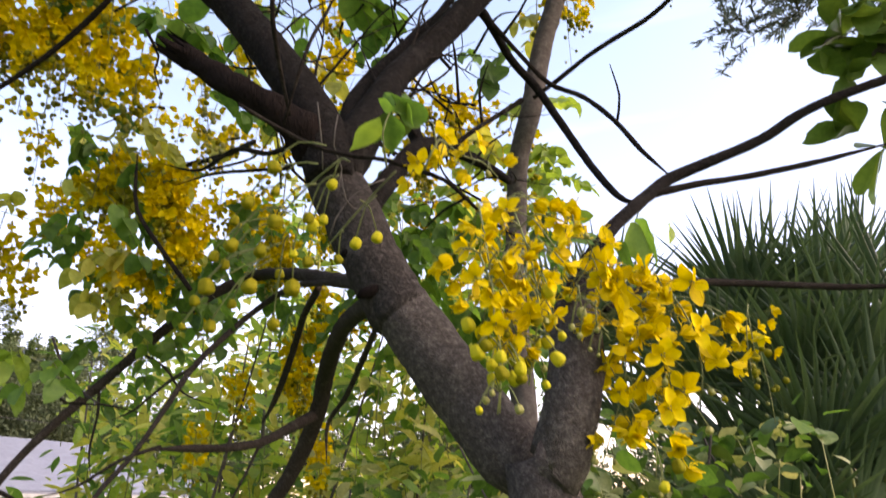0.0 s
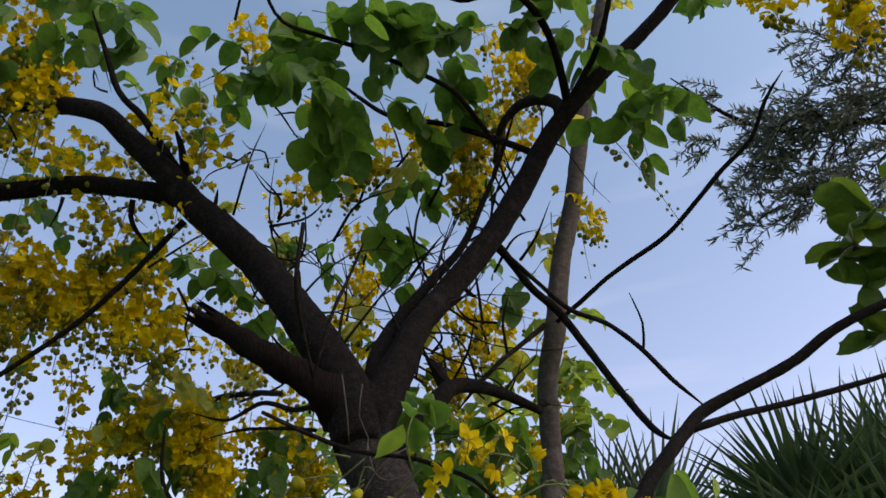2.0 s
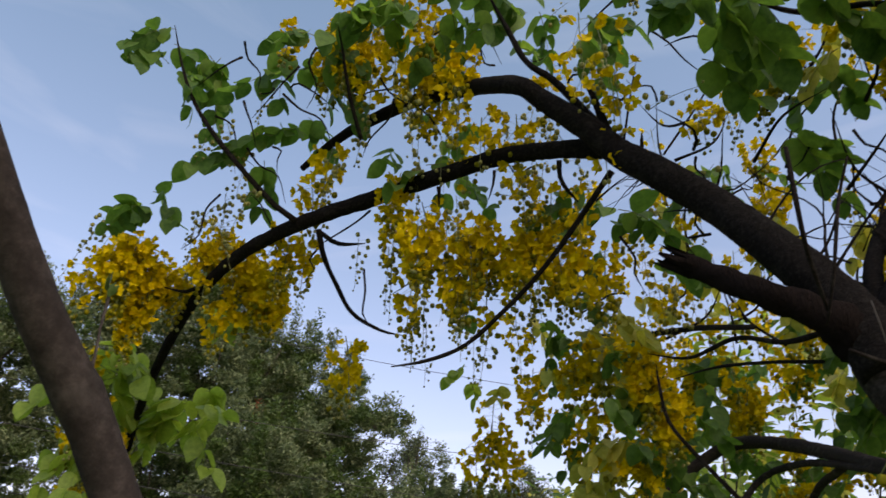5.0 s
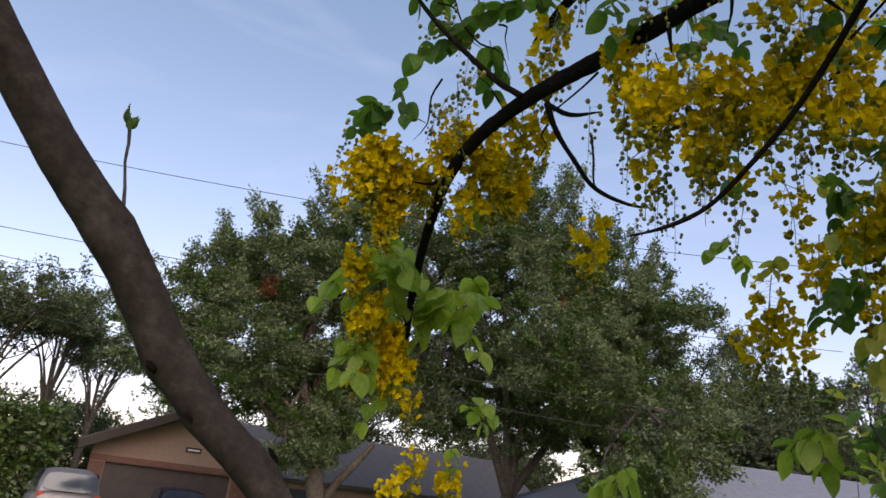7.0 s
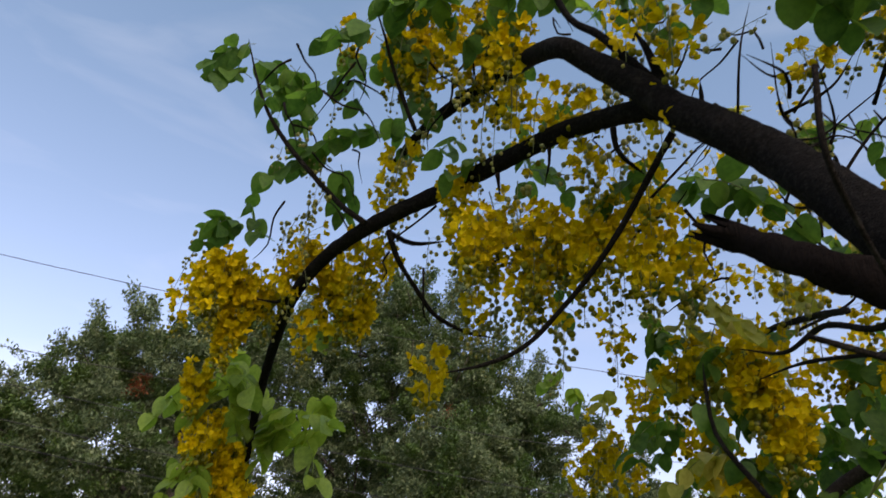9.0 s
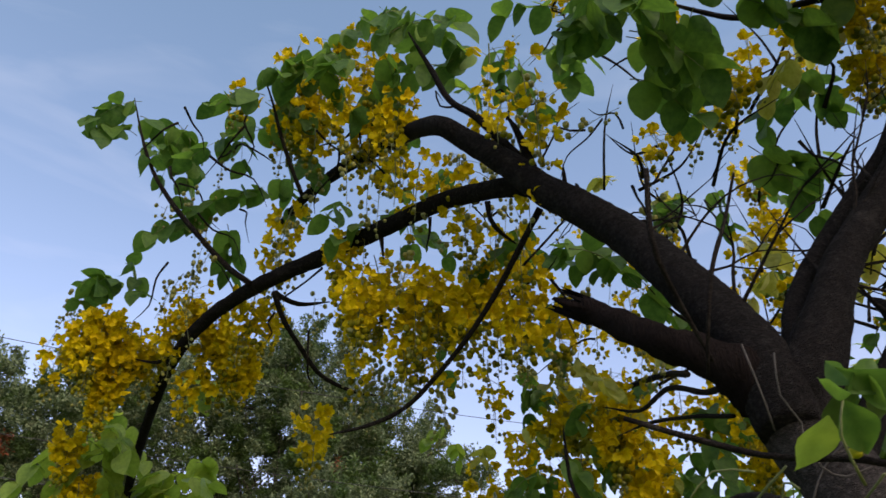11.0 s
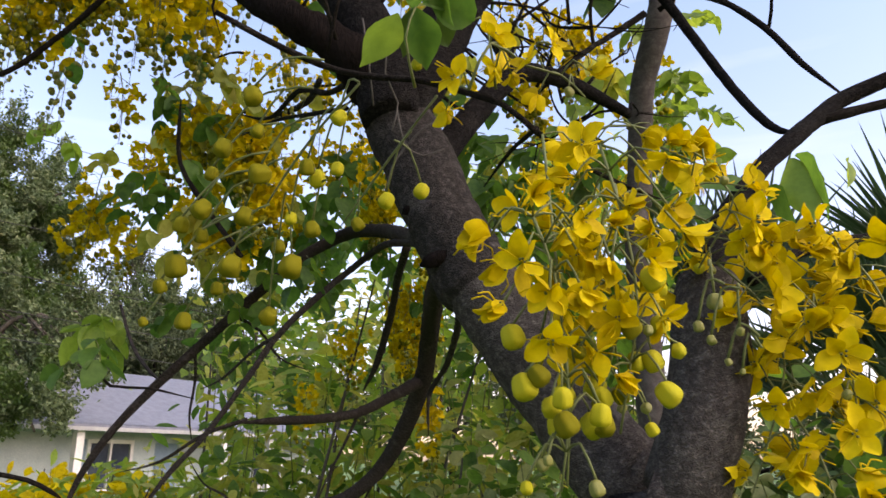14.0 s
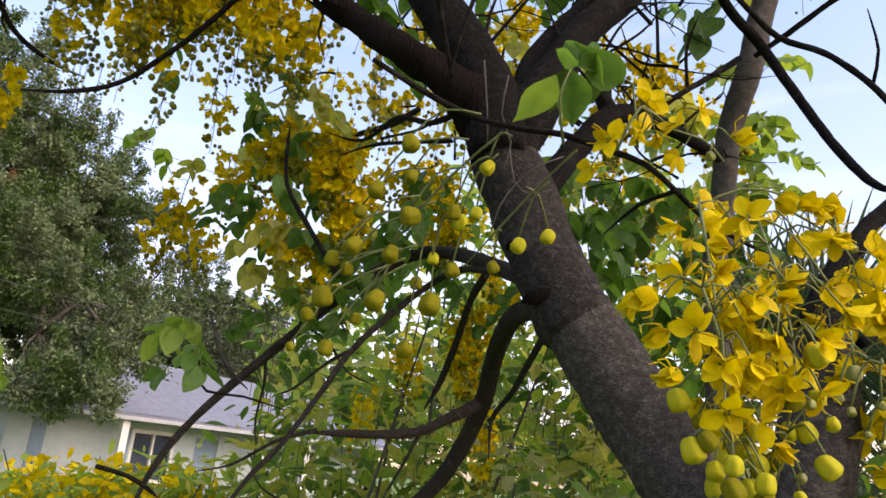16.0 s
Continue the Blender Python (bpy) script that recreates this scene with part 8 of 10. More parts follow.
leaves(cassia, (-0.144, 3.226, 2.900), 0.1, 2, 0.065, "leaf_yellow", 4, 0.2)
leaves(cassia, (-0.390, 3.074, 2.652), 0.1, 2, 0.065, "leaf", 4, 0.2)
leaves(cassia, (-0.338, 3.619, 2.767), 0.1, 2, 0.065, "leaf", 4, 0.2)
leaves(cassia, (-0.111, 3.479, 2.796), 0.1, 2, 0.065, "leaf_yellow", 4, 0.2)
leaves(cassia, (-0.505, 2.937, 2.518), 0.1, 2, 0.065, "leaf", 4, 0.2)
leaves(cassia, (-0.474, 3.393, 2.535), 0.1, 2, 0.065, "leaf_yellow", 4, 0.2)
leaves(cassia, (-0.315, 3.658, 2.545), 0.1, 2, 0.065, "leaf_yellow", 4, 0.2)
leaves(cassia, (-0.173, 3.821, 2.672), 0.1, 2, 0.065, "leaf", 4, 0.2)
leaves(cassia, (-0.605, 3.232, 2.807), 0.1, 2, 0.065, "leaf_yellow", 4, 0.2)
leaves(cassia, (-0.256, 3.627, 3.232), 0.1, 2, 0.065, "leaf_yellow", 4, 0.2)
blossoms(cassia, (-0.395, 3.113, 2.791), 0.09, 2, 0.22, 0.024, 22, 0.66)
blossoms(cassia, (-0.246, 3.375, 2.794), 0.09, 2, 0.22, 0.024, 22, 0.66)
blossoms(cassia, (-0.166, 3.644, 2.718), 0.09, 2, 0.22, 0.024, 22, 0.66)
blossoms(cassia, (-0.588, 3.332, 2.497), 0.09, 2, 0.22, 0.024, 22, 0.66)
# fine bare twigs between the limbs
TWIG_ROOTS = [(-0.21, 1.37, 2.42), (-0.31, 1.39, 2.55), (-0.42, 1.43, 2.71), (-0.52, 1.42, 2.84), (-0.08, 1.45, 2.46), (-0.05, 1.52, 2.56), (0.01, 1.59, 2.68), (0.1, 1.67, 2.85), (0.19, 1.71, 3.0), (0.29, 1.72, 3.15), (-0.13, 1.5, 2.5), (-0.05, 1.63, 2.72), (0.02, 1.69, 2.84), (0.08, 1.73, 3.0), (-0.03, 1.61, 2.41), (0.07, 1.81, 2.46), (-0.06, 1.65, 2.48), (0.15, 1.93, 2.45)]
for k, root in enumerate(TWIG_ROOTS * 2):
    g = np.random.default_rng(5200 + k)
    p, w = np.array(root), np.array([g.normal(0, 0.45), g.uniform(0.1, 0.9), g.uniform(0.35, 1.0)])
    rows, r = [(*p, 0.0042)], 0.0042
    for _ in range(5):
        w = w / np.linalg.norm(w) + g.normal(0, 0.28, 3)
        p = p + w / np.linalg.norm(w) * g.uniform(0.05, 0.1)
        r *= 0.74
        rows.append((*p, r))
    limb("twig", "bark_dark", rows, cassia)
    for _ in range(2):
        q = np.array(rows[int(g.integers(2, 5))][:3])
        e = q + (w / np.linalg.norm(w) + g.normal(0, 0.6, 3)) * 0.07
        limb("twig", "bark_dark", [(*q, 0.0018), (*((q + e) / 2 + g.normal(0, 0.008, 3)), 0.0014), (*e, 0.0009)], cassia)
scar(cassia, (-0.065, 1.316, 1.975), (0.034, 0.008, 0.011), 0.030, 0.011)
scar(cassia, (-0.114, 1.326, 2.054), (0.016, 0.004, 0.007), 0.015, 0.008)
settle(cassia)


# ---- ground and distance ----
def ground_height(x, y):
    d = min(1.0, max(0.0, (-x - 8.0) / 18.0))
    return 0.3 * d * d * (3 - 2 * d)


def build_ground():
    xs = np.concatenate([[-600, -200, -80], np.linspace(-45, 15, 61), [40, 120, 600]])
    ys = np.concatenate([[-600, -150, -40], np.linspace(-15, 45, 61), [80, 200, 600]])
    v, f = [], []
    for y in ys:
        for x in xs:
            b = 0.03 * noise.noise(Vector((x * 0.35, y * 0.35, 0))) if abs(x) < 60 and abs(y) < 60 else 0.0
            v.append((x, y, ground_height(x, y) + b))
    n = len(xs)
    for j in range(len(ys) - 1):
        for i in range(n - 1):
            f.append((j * n + i, j * n + i + 1, (j + 1) * n + i + 1, (j + 1) * n + i))
    ob = new("ground", mesh_from("ground", v, [np.array(f)], ["soil"]))
    tagged(ob, "mown green lawn running out to the houses", "lawn", kind="structure")
    # grass on the near and middle lawn
    g = np.random.default_rng(3)
    h = Heap("grass")
    n = 22000
    x, y = g.uniform(-16, 2, n), g.uniform(3, 22, n)
    z = np.array([ground_height(a, b) for a, b in zip(x, y)]) - 0.01
    ms = aims(np.stack([g.normal(0, 0.4, n), g.normal(0, 0.4, n), np.ones(n)], 1), g.uniform(0, 6.28, n), g.uniform(0.05, 0.12, n), np.stack([x, y, z], 1))
    h.spread((np.array([(-0.08, 0, 0), (0.08, 0, 0), (0.03, 0.7, 0.05), (0, 1, 0.2), (-0.05, 0.6, 0.04)]), [np.array([(0, 1, 2), (0, 2, 4), (4, 2, 3)])]), ms, "grass")
    tagged(h.object("grass"), "short green lawn grass blades", "grass", kind="stuff")


build_ground()


def box(h, lo, hi, mat):
    (a, b, c), (d, e, f) = lo, hi
    v = [(a, b, c), (d, b, c), (d, e, c), (a, e, c), (a, b, f), (d, b, f), (d, e, f), (a, e, f)]
    h.add(v, [np.array([(0, 3, 2, 1), (4, 5, 6, 7), (0, 1, 5, 4), (1, 2, 6, 5), (2, 3, 7, 6), (3, 0, 4, 7)])], mat)


def slab(h, quad, thick, mat):
    """A flat sheet of some thickness below the quad (four corners in order)."""
    q = np.array(quad, float)
    n = np.cross(q[1] - q[0], q[3] - q[0])
    n /= np.linalg.norm(n)
    v = np.concatenate([q, q - n * thick])
    h.add(v, [np.array([(0, 1, 2, 3), (7, 6, 5, 4), (0, 4, 5, 1), (1, 5, 6, 2), (2, 6, 7, 3), (3, 7, 4, 0)])], mat)


def part(name, parent, build, *mats, label="", smooth=False):
    h = Heap(*mats)
    build(h)
    return h.object(name, parent, label, smooth)


def shingles(parent, quad, rows, cols, mat):
    """Overlapping courses of shingles on a roof slope; quad: eave left, eave right, ridge right, ridge left."""
    q = np.array(quad, float)
    n = np.cross(q[1] - q[0], q[3] - q[0])
    n /= np.linalg.norm(n)
    h = Heap(mat)
    g = np.random.default_rng(11)
    for r in range(rows):
        a, b = r / rows, (r + 1.12) / rows
        for c in range(cols):
            s = (c + 0.5 * (r % 2)) / cols
            e = min(1, s + 0.97 / cols)
            if s >= 1:
                continue

            def at(u, w, lift):
                return (q[0] * (1 - u) + q[1] * u) * (1 - w) + (q[3] * (1 - u) + q[2] * u) * w + n * lift

            k = 0.012 + 0.006 * g.random()
            h.add([at(s, a, k + 0.008), at(e, a, k + 0.008), at(e, min(1, b), k), at(s, min(1, b), k)], [np.array([(0, 1, 2, 3)])], mat)
    ob = h.object("roof_shingling", parent, "", False)
    ob["kind"] = "stuff"
    return ob


def house_with_garage():
    """Tan house: a garage gable towards the street and a long low wing."""
    z0 = 0.3
    t = thing("garage_house", "tan stucco house with red brick base and dark garage door", "house", (-31.0, 5.0, z0))
    x0, ya, yb, top, apex = -31.1, 1.2, 7.9, 2.95, 4.75
    mid = 4.95

    def front(h):
        # gable wall with the garage opening left free
        for lo, hi in (((x0 - 0.2, ya, z0), (x0, ya + 0.55, z0 + top)), ((x0 - 0.2, yb - 1.5, z0), (x0, yb, z0 + top)), ((x0 - 0.2, ya + 0.55, z0 + 2.25), (x0, yb - 1.5, z0 + top))):
            box(h, lo, hi, "stucco")
        v = [(x0, ya, z0 + top), (x0, yb, z0 + top), (x0, mid, z0 + apex - 0.3)]
        v += [(x - 0.2, y, z) for x, y, z in v]
        h.add(v, [np.array([(0, 1, 2), (5, 4, 3)])], "stucco")

    under_world(part("front_wall", None, front, "stucco"), t)

    def bricks(h):
        g = np.random.default_rng(5)
        for lo_y, hi_y in ((ya, ya + 0.5), (yb - 1.45, yb)):
            zz = z0
            r = 0
            while zz < z0 + 2.2:
                y = lo_y - (0.11 if r % 2 else 0)
                while y < hi_y:
                    a, b = max(y, lo_y), min(y + 0.21, hi_y)
                    if b - a > 0.03:
                        box(h, (x0 + 0.003, a, zz), (x0 + 0.05 + 0.008 * g.random(), b, zz + 0.065), "brick_red")
                    y += 0.22
                zz += 0.075
                r += 1
        box(h, (x0 + 0.003, ya, z0 + 2.28), (x0 + 0.06, yb, z0 + 2.5), "brick_red")

    under_world(part("brick_facing", None, bricks, "brick_red", label="red brick facing beside the garage door"), t)
    door = under_world(part("garage_door", None, lambda h: [box(h, (x0 - 0.16, ya + 0.55, z0 + 0.56 * i), (x0 - 0.1, yb - 1.5, z0 + 0.56 * i + 0.54), "garage") for i in range(4)] + [box(h, (x0 - 0.2, ya + 0.55, z0), (x0 - 0.163, yb - 1.5, z0 + 2.25), "garage")], "garage", label="dark brown panelled garage door"), t)

    def roof(h):
        for s in (-1, 1):
            ye = ya - 0.5 if s < 0 else yb + 0.5
            ze = z0 + top - 0.12
            a, b, c, d = (x0 + 0.6, ye, ze), (x0 - 8, ye, ze), (x0 - 8, mid, z0 + apex), (x0 + 0.6, mid, z0 + apex)
            slab(h, (a, b, c, d) if s > 0 else (b, a, d, c), -0.14 if s > 0 else -0.14, "shingle_dark")

    under_world(part("garage_roof", None, roof, "shingle_dark", label="dark shingled gable roof"), t)

    def fascia(h):
        for ye in (ya - 0.52, yb + 0.52):
            ze = z0 + top - 0.14
            slab(h, ((x0 + 0.66, ye, ze - 0.22), (x0 + 0.66, mid, z0 + apex - 0.22), (x0 + 0.66, mid, z0 + apex + 0.1), (x0 + 0.66, ye, ze + 0.1)), 0.05, "trim_dark")

    under_world(part("bargeboard", None, fascia, "trim_dark", label="dark brown bargeboards"), t)
    y1, y2, xr = yb, 21.0, -35.6

    def wing(h):
        box(h, (-32.2, y1, z0), (-32.0, y1 + 1.2, z0 + 2.5), "stucco")
        box(h, (-32.2, y1 + 2.8, z0), (-32.0, y1 + 7.5, z0 + 2.5), "stucco")
        box(h, (-32.2, y1 + 9.3, z0), (-32.0, y2, z0 + 2.5), "stucco")
        for lo, hi in ((y1 + 1.2, y1 + 2.8), (y1 + 7.5, y1 + 9.3)):
            box(h, (-32.2, lo, z0), (-32.0, hi, z0 + 0.9), "stucco")
            box(h, (-32.2, lo, z0 + 2.1), (-32.0, hi, z0 + 2.5), "stucco")
        box(h, (-39.2, y1, z0), (-39.0, y2, z0 + 2.5), "stucco")
        box(h, (-39.0, y2 - 0.2, z0), (-32.2, y2, z0 + 2.5), "stucco")

    under_world(part("sign_plate", None, lambda h: [box(h, (x0 + 0.004, mid - 0.45, z0 + 2.95), (x0 + 0.03, mid + 0.15, z0 + 3.15), "trim_dark"), box(h, (x0 + 0.031, mid - 0.38, z0 + 3.02), (x0 + 0.036, mid + 0.08, z0 + 3.08), "white")], "trim_dark", "white", label="small dark plaque with a pale bar"), t)
    under_world(part("wing_wall", None, wing, "stucco"), t)
    for lo, hi in ((y1 + 1.2, y1 + 2.8), (y1 + 7.5, y1 + 9.3)):
        w = under_world(part("window", None, lambda h: box(h, (-32.14, lo, z0 + 0.9), (-32.1, hi, z0 + 2.1), "glass_dark"), "glass_dark", label="dark window pane"), t)

    def wing_roof(h):
        a, b, c, d = (-31.3, y1 - 1, z0 + 2.45), (-31.3, y2 + 0.6, z0 + 2.45), (xr, y2 + 0.6, z0 + 4.75), (xr, y1 - 4, z0 + 4.75)
        slab(h, (a, b, c, d), 0.14, "shingle_dark")
        a, b, c, d = (-39.9, y2 + 0.6, z0 + 2.45), (-39.9, y1 - 4, z0 + 2.45), (xr, y1 - 4, z0 + 4.75), (xr, y2 + 0.6, z0 + 4.75)
        slab(h, (a, b, c, d), 0.14, "shingle_dark")

    under_world(part("wing_roof", None, wing_roof, "shingle_dark", label="dark shingled low roof"), t)
    shingle_ob = shingles(None, ((-31.3, y1 - 1, z0 + 2.46), (-31.3, y2 + 0.6, z0 + 2.46), (xr, y2 + 0.6, z0 + 4.76), (xr, y1 - 4, z0 + 4.76)), 16, 26, "shingle_dark")
    under_world(shingle_ob, t)


def under_world(ob, parent):
    """Parent that keeps a mesh built in world coordinates in its place."""
    ob.parent = parent
    ob.location = ob.location - parent.location
    if parent.parent:
        ob.location = ob.location - parent.parent.location
    return ob


def mint_house():
    """Pale house with a blue-grey roof beyond the lawn."""
    z0 = 0.12
    t = thing("mint_house", "pale mint house with blue-grey shingle roof and white trim", "house", (-16.0, 18.0, z0))
    # local frame: along = eave direction, back = away from the lawn
    o = np.array([-16.4, 13.2, 0.0])
    al = np.array([0.24, 0.97, 0.0])
    al /= np.linalg.norm(al)
    bk = np.array([-al[1], al[0], 0.0])

    def P(a, b, z):
        return o + al * a + bk * b + np.array([0, 0, z])

    def wallbox(h, a0, a1, b0, b1, za, zb, mat):
        v = [P(a0, b0, za), P(a1, b0, za), P(a1, b1, za), P(a0, b1, za), P(a0, b0, zb), P(a1, b0, zb), P(a1, b1, zb), P(a0, b1, zb)]
        h.add(v, [np.array([(0, 3, 2, 1), (4, 5, 6, 7), (0, 1, 5, 4), (1, 2, 6, 5), (2, 3, 7, 6), (3, 0, 4, 7)])], mat)

    def walls(h):
        spans = [(0, 3.4), (4.6, 5.4), (6.2, 9.2), (10.4, 13.0)]
        for a, b in spans:
            wallbox(h, a, b, 0.0, 0.15, z0, 2.45, "wall_mint")
        for a, b in ((3.4, 4.6), (9.2, 10.4)):
            wallbox(h, a, b, 0.0, 0.15, z0, 0.9, "wall_mint")
            wallbox(h, a, b, 0.0, 0.15, 2.1, 2.45, "wall_mint")
        wallbox(h, 5.4, 6.2, 0.0, 0.15, 2.15, 2.45, "wall_mint")
        wallbox(h, 0, 0.15, 0.15, 7, z0, 2.45, "wall_mint")
        wallbox(h, 12.85, 13.0, 0.15, 7, z0, 2.45, "wall_mint")
        wallbox(h, 0.15, 12.85, 6.85, 7, z0, 2.45, "wall_mint")

    under_world(part("wall", None, walls, "wall_mint"), t)

    for k in range(14):
        zz = z0 + 0.1 + 0.16 * k
        for a, b in ((0.02, 3.31), (6.2, 9.11), (10.49, 12.98)):
            under_world(part("siding_board", None, lambda h: wallbox(h, a, b, -0.02, -0.003, zz, zz + 0.15, "wall_mint"), "wall_mint"), t)
    for a, b in ((3.4, 4.6), (9.2, 10.4)):
        w = under_world(part("window", None, lambda h: wallbox(h, a, b, 0.05, 0.08, 0.9, 2.1, "glass_dark"), "glass_dark", label="dark window with white frame"), t)

        def fr(h):
            for s, e, za, zb in ((a - 0.09, a, 0.8, 2.2), (b, b + 0.09, 0.8, 2.2), (a, b, 0.8, 0.9), (a, b, 2.1, 2.2), ((a + b) / 2 - 0.03, (a + b) / 2 + 0.03, 0.9, 2.1)):
                wallbox(h, s, e, -0.03, 0.05, za, zb, "white")

        under_world(part("window_frame", None, fr, "white"), t)
    under_world(part("door", None, lambda h: wallbox(h, 5.4, 6.2, 0.05, 0.1, z0, 2.15, "blue_wall"), "blue_wall", label="slate blue front door"), t)
    for a in (2.4, 7.0, 8.9):
        under_world(part("porch_post", None, lambda h: wallbox(h, a, a + 0.2, -1.0, -0.8, z0, 2.4, "white"), "white", label="white porch post"), t)
    for a in (0.6, 2.9):
        under_world(part("shutter", None, lambda h: wallbox(h, a, a + 0.35, -0.05, -0.02, 0.7, 2.2, "blue_wall"), "blue_wall", label="slate blue shutter"), t)

    def roof(h):
        ev, rg = 2.42, 4.3
        slab(h, (P(-0.8, -1.1, ev), P(13.8, -1.1, ev), P(12.0, 3.5, rg), P(3.2, 3.5, rg)), -0.12, "shingle_grey")
        slab(h, (P(13.8, 8.1, ev), P(-0.8, 8.1, ev), P(3.2, 3.5, rg), P(12.0, 3.5, rg)), -0.12, "shingle_grey")
        v = [P(-0.8, -1.1, ev), P(3.2, 3.5, rg), P(-0.8, 8.1, ev), P(13.8, -1.1, ev), P(13.8, 8.1, ev), P(12.0, 3.5, rg)]
        h.add(v, [np.array([(0, 1, 2), (3, 4, 5)])], "shingle_grey")

    under_world(part("roof", None, roof, "shingle_grey", label="blue-grey shingle roof"), t)
    sh = shingles(None, (P(-0.8, -1.1, 2.55), P(13.8, -1.1, 2.55), P(12.0, 3.5, 4.43), P(3.2, 3.5, 4.43)), 18, 30, "shingle_grey")
    under_world(sh, t)
    under_world(part("gutter", None, lambda h: wallbox(h, -0.8, 13.8, -1.19, -1.1, 2.38, 2.48, "gutter"), "gutter", label="pale grey eaves gutter"), t)


def vehicle(at, width, height, length, paint, label, heading):
    """A parked car seen from behind: body, rear window, lamps, bumper, wheels. Built with its rear towards +X."""
    t = thing("parked_car", label, "car", at, "cars before the garage")
    t.rotation_euler = (0, 0, heading)
    w, L, H = width / 2, length, height

    def loft(h, secs, mat):
        """Rounded cross-sections (x, half width, foot, top, top narrowing) from the tail to the nose."""
        n, rings = 28, []
        for x, hw, za, zb, lean in secs:
            ring = []
            for k in range(n):
                q = 2 * math.pi * k / n
                c, e = math.cos(q), math.sin(q)
                u = math.copysign(abs(c) ** 0.42, c)
                v = math.copysign(abs(e) ** 0.42, e)
                ring.append((x, hw * u * (1 - lean * max(0.0, (v + 1) / 2) ** 2), (za + zb) / 2 + (zb - za) / 2 * v))
            rings.append(ring)
        m = len(rings)
        f = [(i * n + k, i * n + (k + 1) % n, (i + 1) * n + (k + 1) % n, (i + 1) * n + k) for i in range(m - 1) for k in range(n)]
        h.add(np.array(rings).reshape(-1, 3), [np.array(f), np.array([tuple(range(n))[::-1]]), np.array([tuple((m - 1) * n + k for k in range(n))])], mat)

    part("body", t, lambda h: loft(h, [(0.02, w * 0.9, 0.42, H * 0.56, 0.02), (-0.04, w * 0.96, 0.32, H * 0.61, 0.03), (-0.2, w, 0.26, H * 0.64, 0.03), (-L * 0.4, w, 0.24, H * 0.63, 0.03), (-L * 0.75, w * 0.99, 0.25, H * 0.58, 0.05), (-L * 0.93, w * 0.93, 0.28, H * 0.52, 0.08), (-L, w * 0.8, 0.4, H * 0.44, 0.1)], paint), paint, smooth=True)
    part("cabin", t, lambda h: loft(h, [(-0.1, w * 0.93, H * 0.5, H * 0.66, 0.1), (-0.26, w * 0.93, H * 0.5, H * 0.88, 0.16), (-0.42, w * 0.93, H * 0.5, H * 0.97, 0.2), (-0.7, w * 0.93, H * 0.5, H, 0.2), (-L * 0.45, w * 0.94, H * 0.5, H * 0.99, 0.2), (-L * 0.58, w * 0.93, H * 0.5, H * 0.86, 0.16), (-L * 0.7, w * 0.92, H * 0.5, H * 0.62, 0.06)], paint), paint, smooth=True)

    def glass(h):
        v = []
        for q in np.linspace(0, 2 * math.pi, 24, endpoint=False):
            u = math.copysign(abs(math.cos(q)) ** 0.45, math.cos(q))
            e = (math.copysign(abs(math.sin(q)) ** 0.5, math.sin(q)) + 1) / 2
            z = H * (0.63 + 0.29 * e)
            v.append((-0.02 - 0.2 * e, w * u * (0.85 - 0.12 * e), z))
        v = v + [(x - 0.09, y, z - 0.02) for x, y, z in v]
        h.add(v, [np.array([tuple(range(24))]), np.array([(k, 24 + k, 24 + (k + 1) % 24, (k + 1) % 24) for k in range(24)])], "glass_dark")

    part("rear_window", t, glass, "glass_dark", label="tinted rear window")
    for s in (-1, 1):
        part("side_window", t, lambda h: h.add([(-0.6, s * w * 0.935, H * 0.66), (-L * 0.6, s * w * 0.935, H * 0.66), (-L * 0.5, s * w * 0.83, H - 0.1), (-0.7, s * w * 0.83, H - 0.1), (-0.6, s * w * 0.9, H * 0.66), (-L * 0.6, s * w * 0.9, H * 0.66), (-L * 0.5, s * w * 0.79, H - 0.1), (-0.7, s * w * 0.79, H - 0.1)], [np.array([(0, 1, 2, 3), (7, 6, 5, 4), (0, 4, 5, 1), (2, 6, 7, 3)])], "glass_dark"), "glass_dark")
        part("tail_lamp", t, lambda h: box(h, (-0.14, s * w * 0.84 - 0.07, H * 0.42), (0.0, s * w * 0.84 + 0.1, H * 0.6), "lamp_red"), "lamp_red", label="red tail lamp")
        for x in (-L * 0.2, -L * 0.8):
            wh = part("wheel", t, lambda h: h.add(*tube_data(np.array([(x, s * (w - 0.2), 0.34, 0.30), (x, s * (w - 0.17), 0.34, 0.34), (x, s * (w - 0.02), 0.34, 0.34), (x, s * w, 0.34, 0.3)]), 24, 0.5), "rubber"), "rubber", label="black tyre")
            part("rim", wh, lambda h: h.add(*tube_data(np.array([(x, s * (w - 0.1), 0.34, 0.2), (x, s * (w + 0.006), 0.34, 0.19)]), 16, 0.5), "chrome"), "chrome", label="bright wheel rim")
    part("bumper", t, lambda h: box(h, (-0.06, -w * 0.95, 0.4), (0.1, w * 0.95, 0.62), "rubber"), "rubber", label="dark rear bumper")
    part("number_plate", t, lambda h: box(h, (0.0, -0.26, 0.72), (0.025, 0.26, 0.86), "white"), "white", label="plain pale number plate")


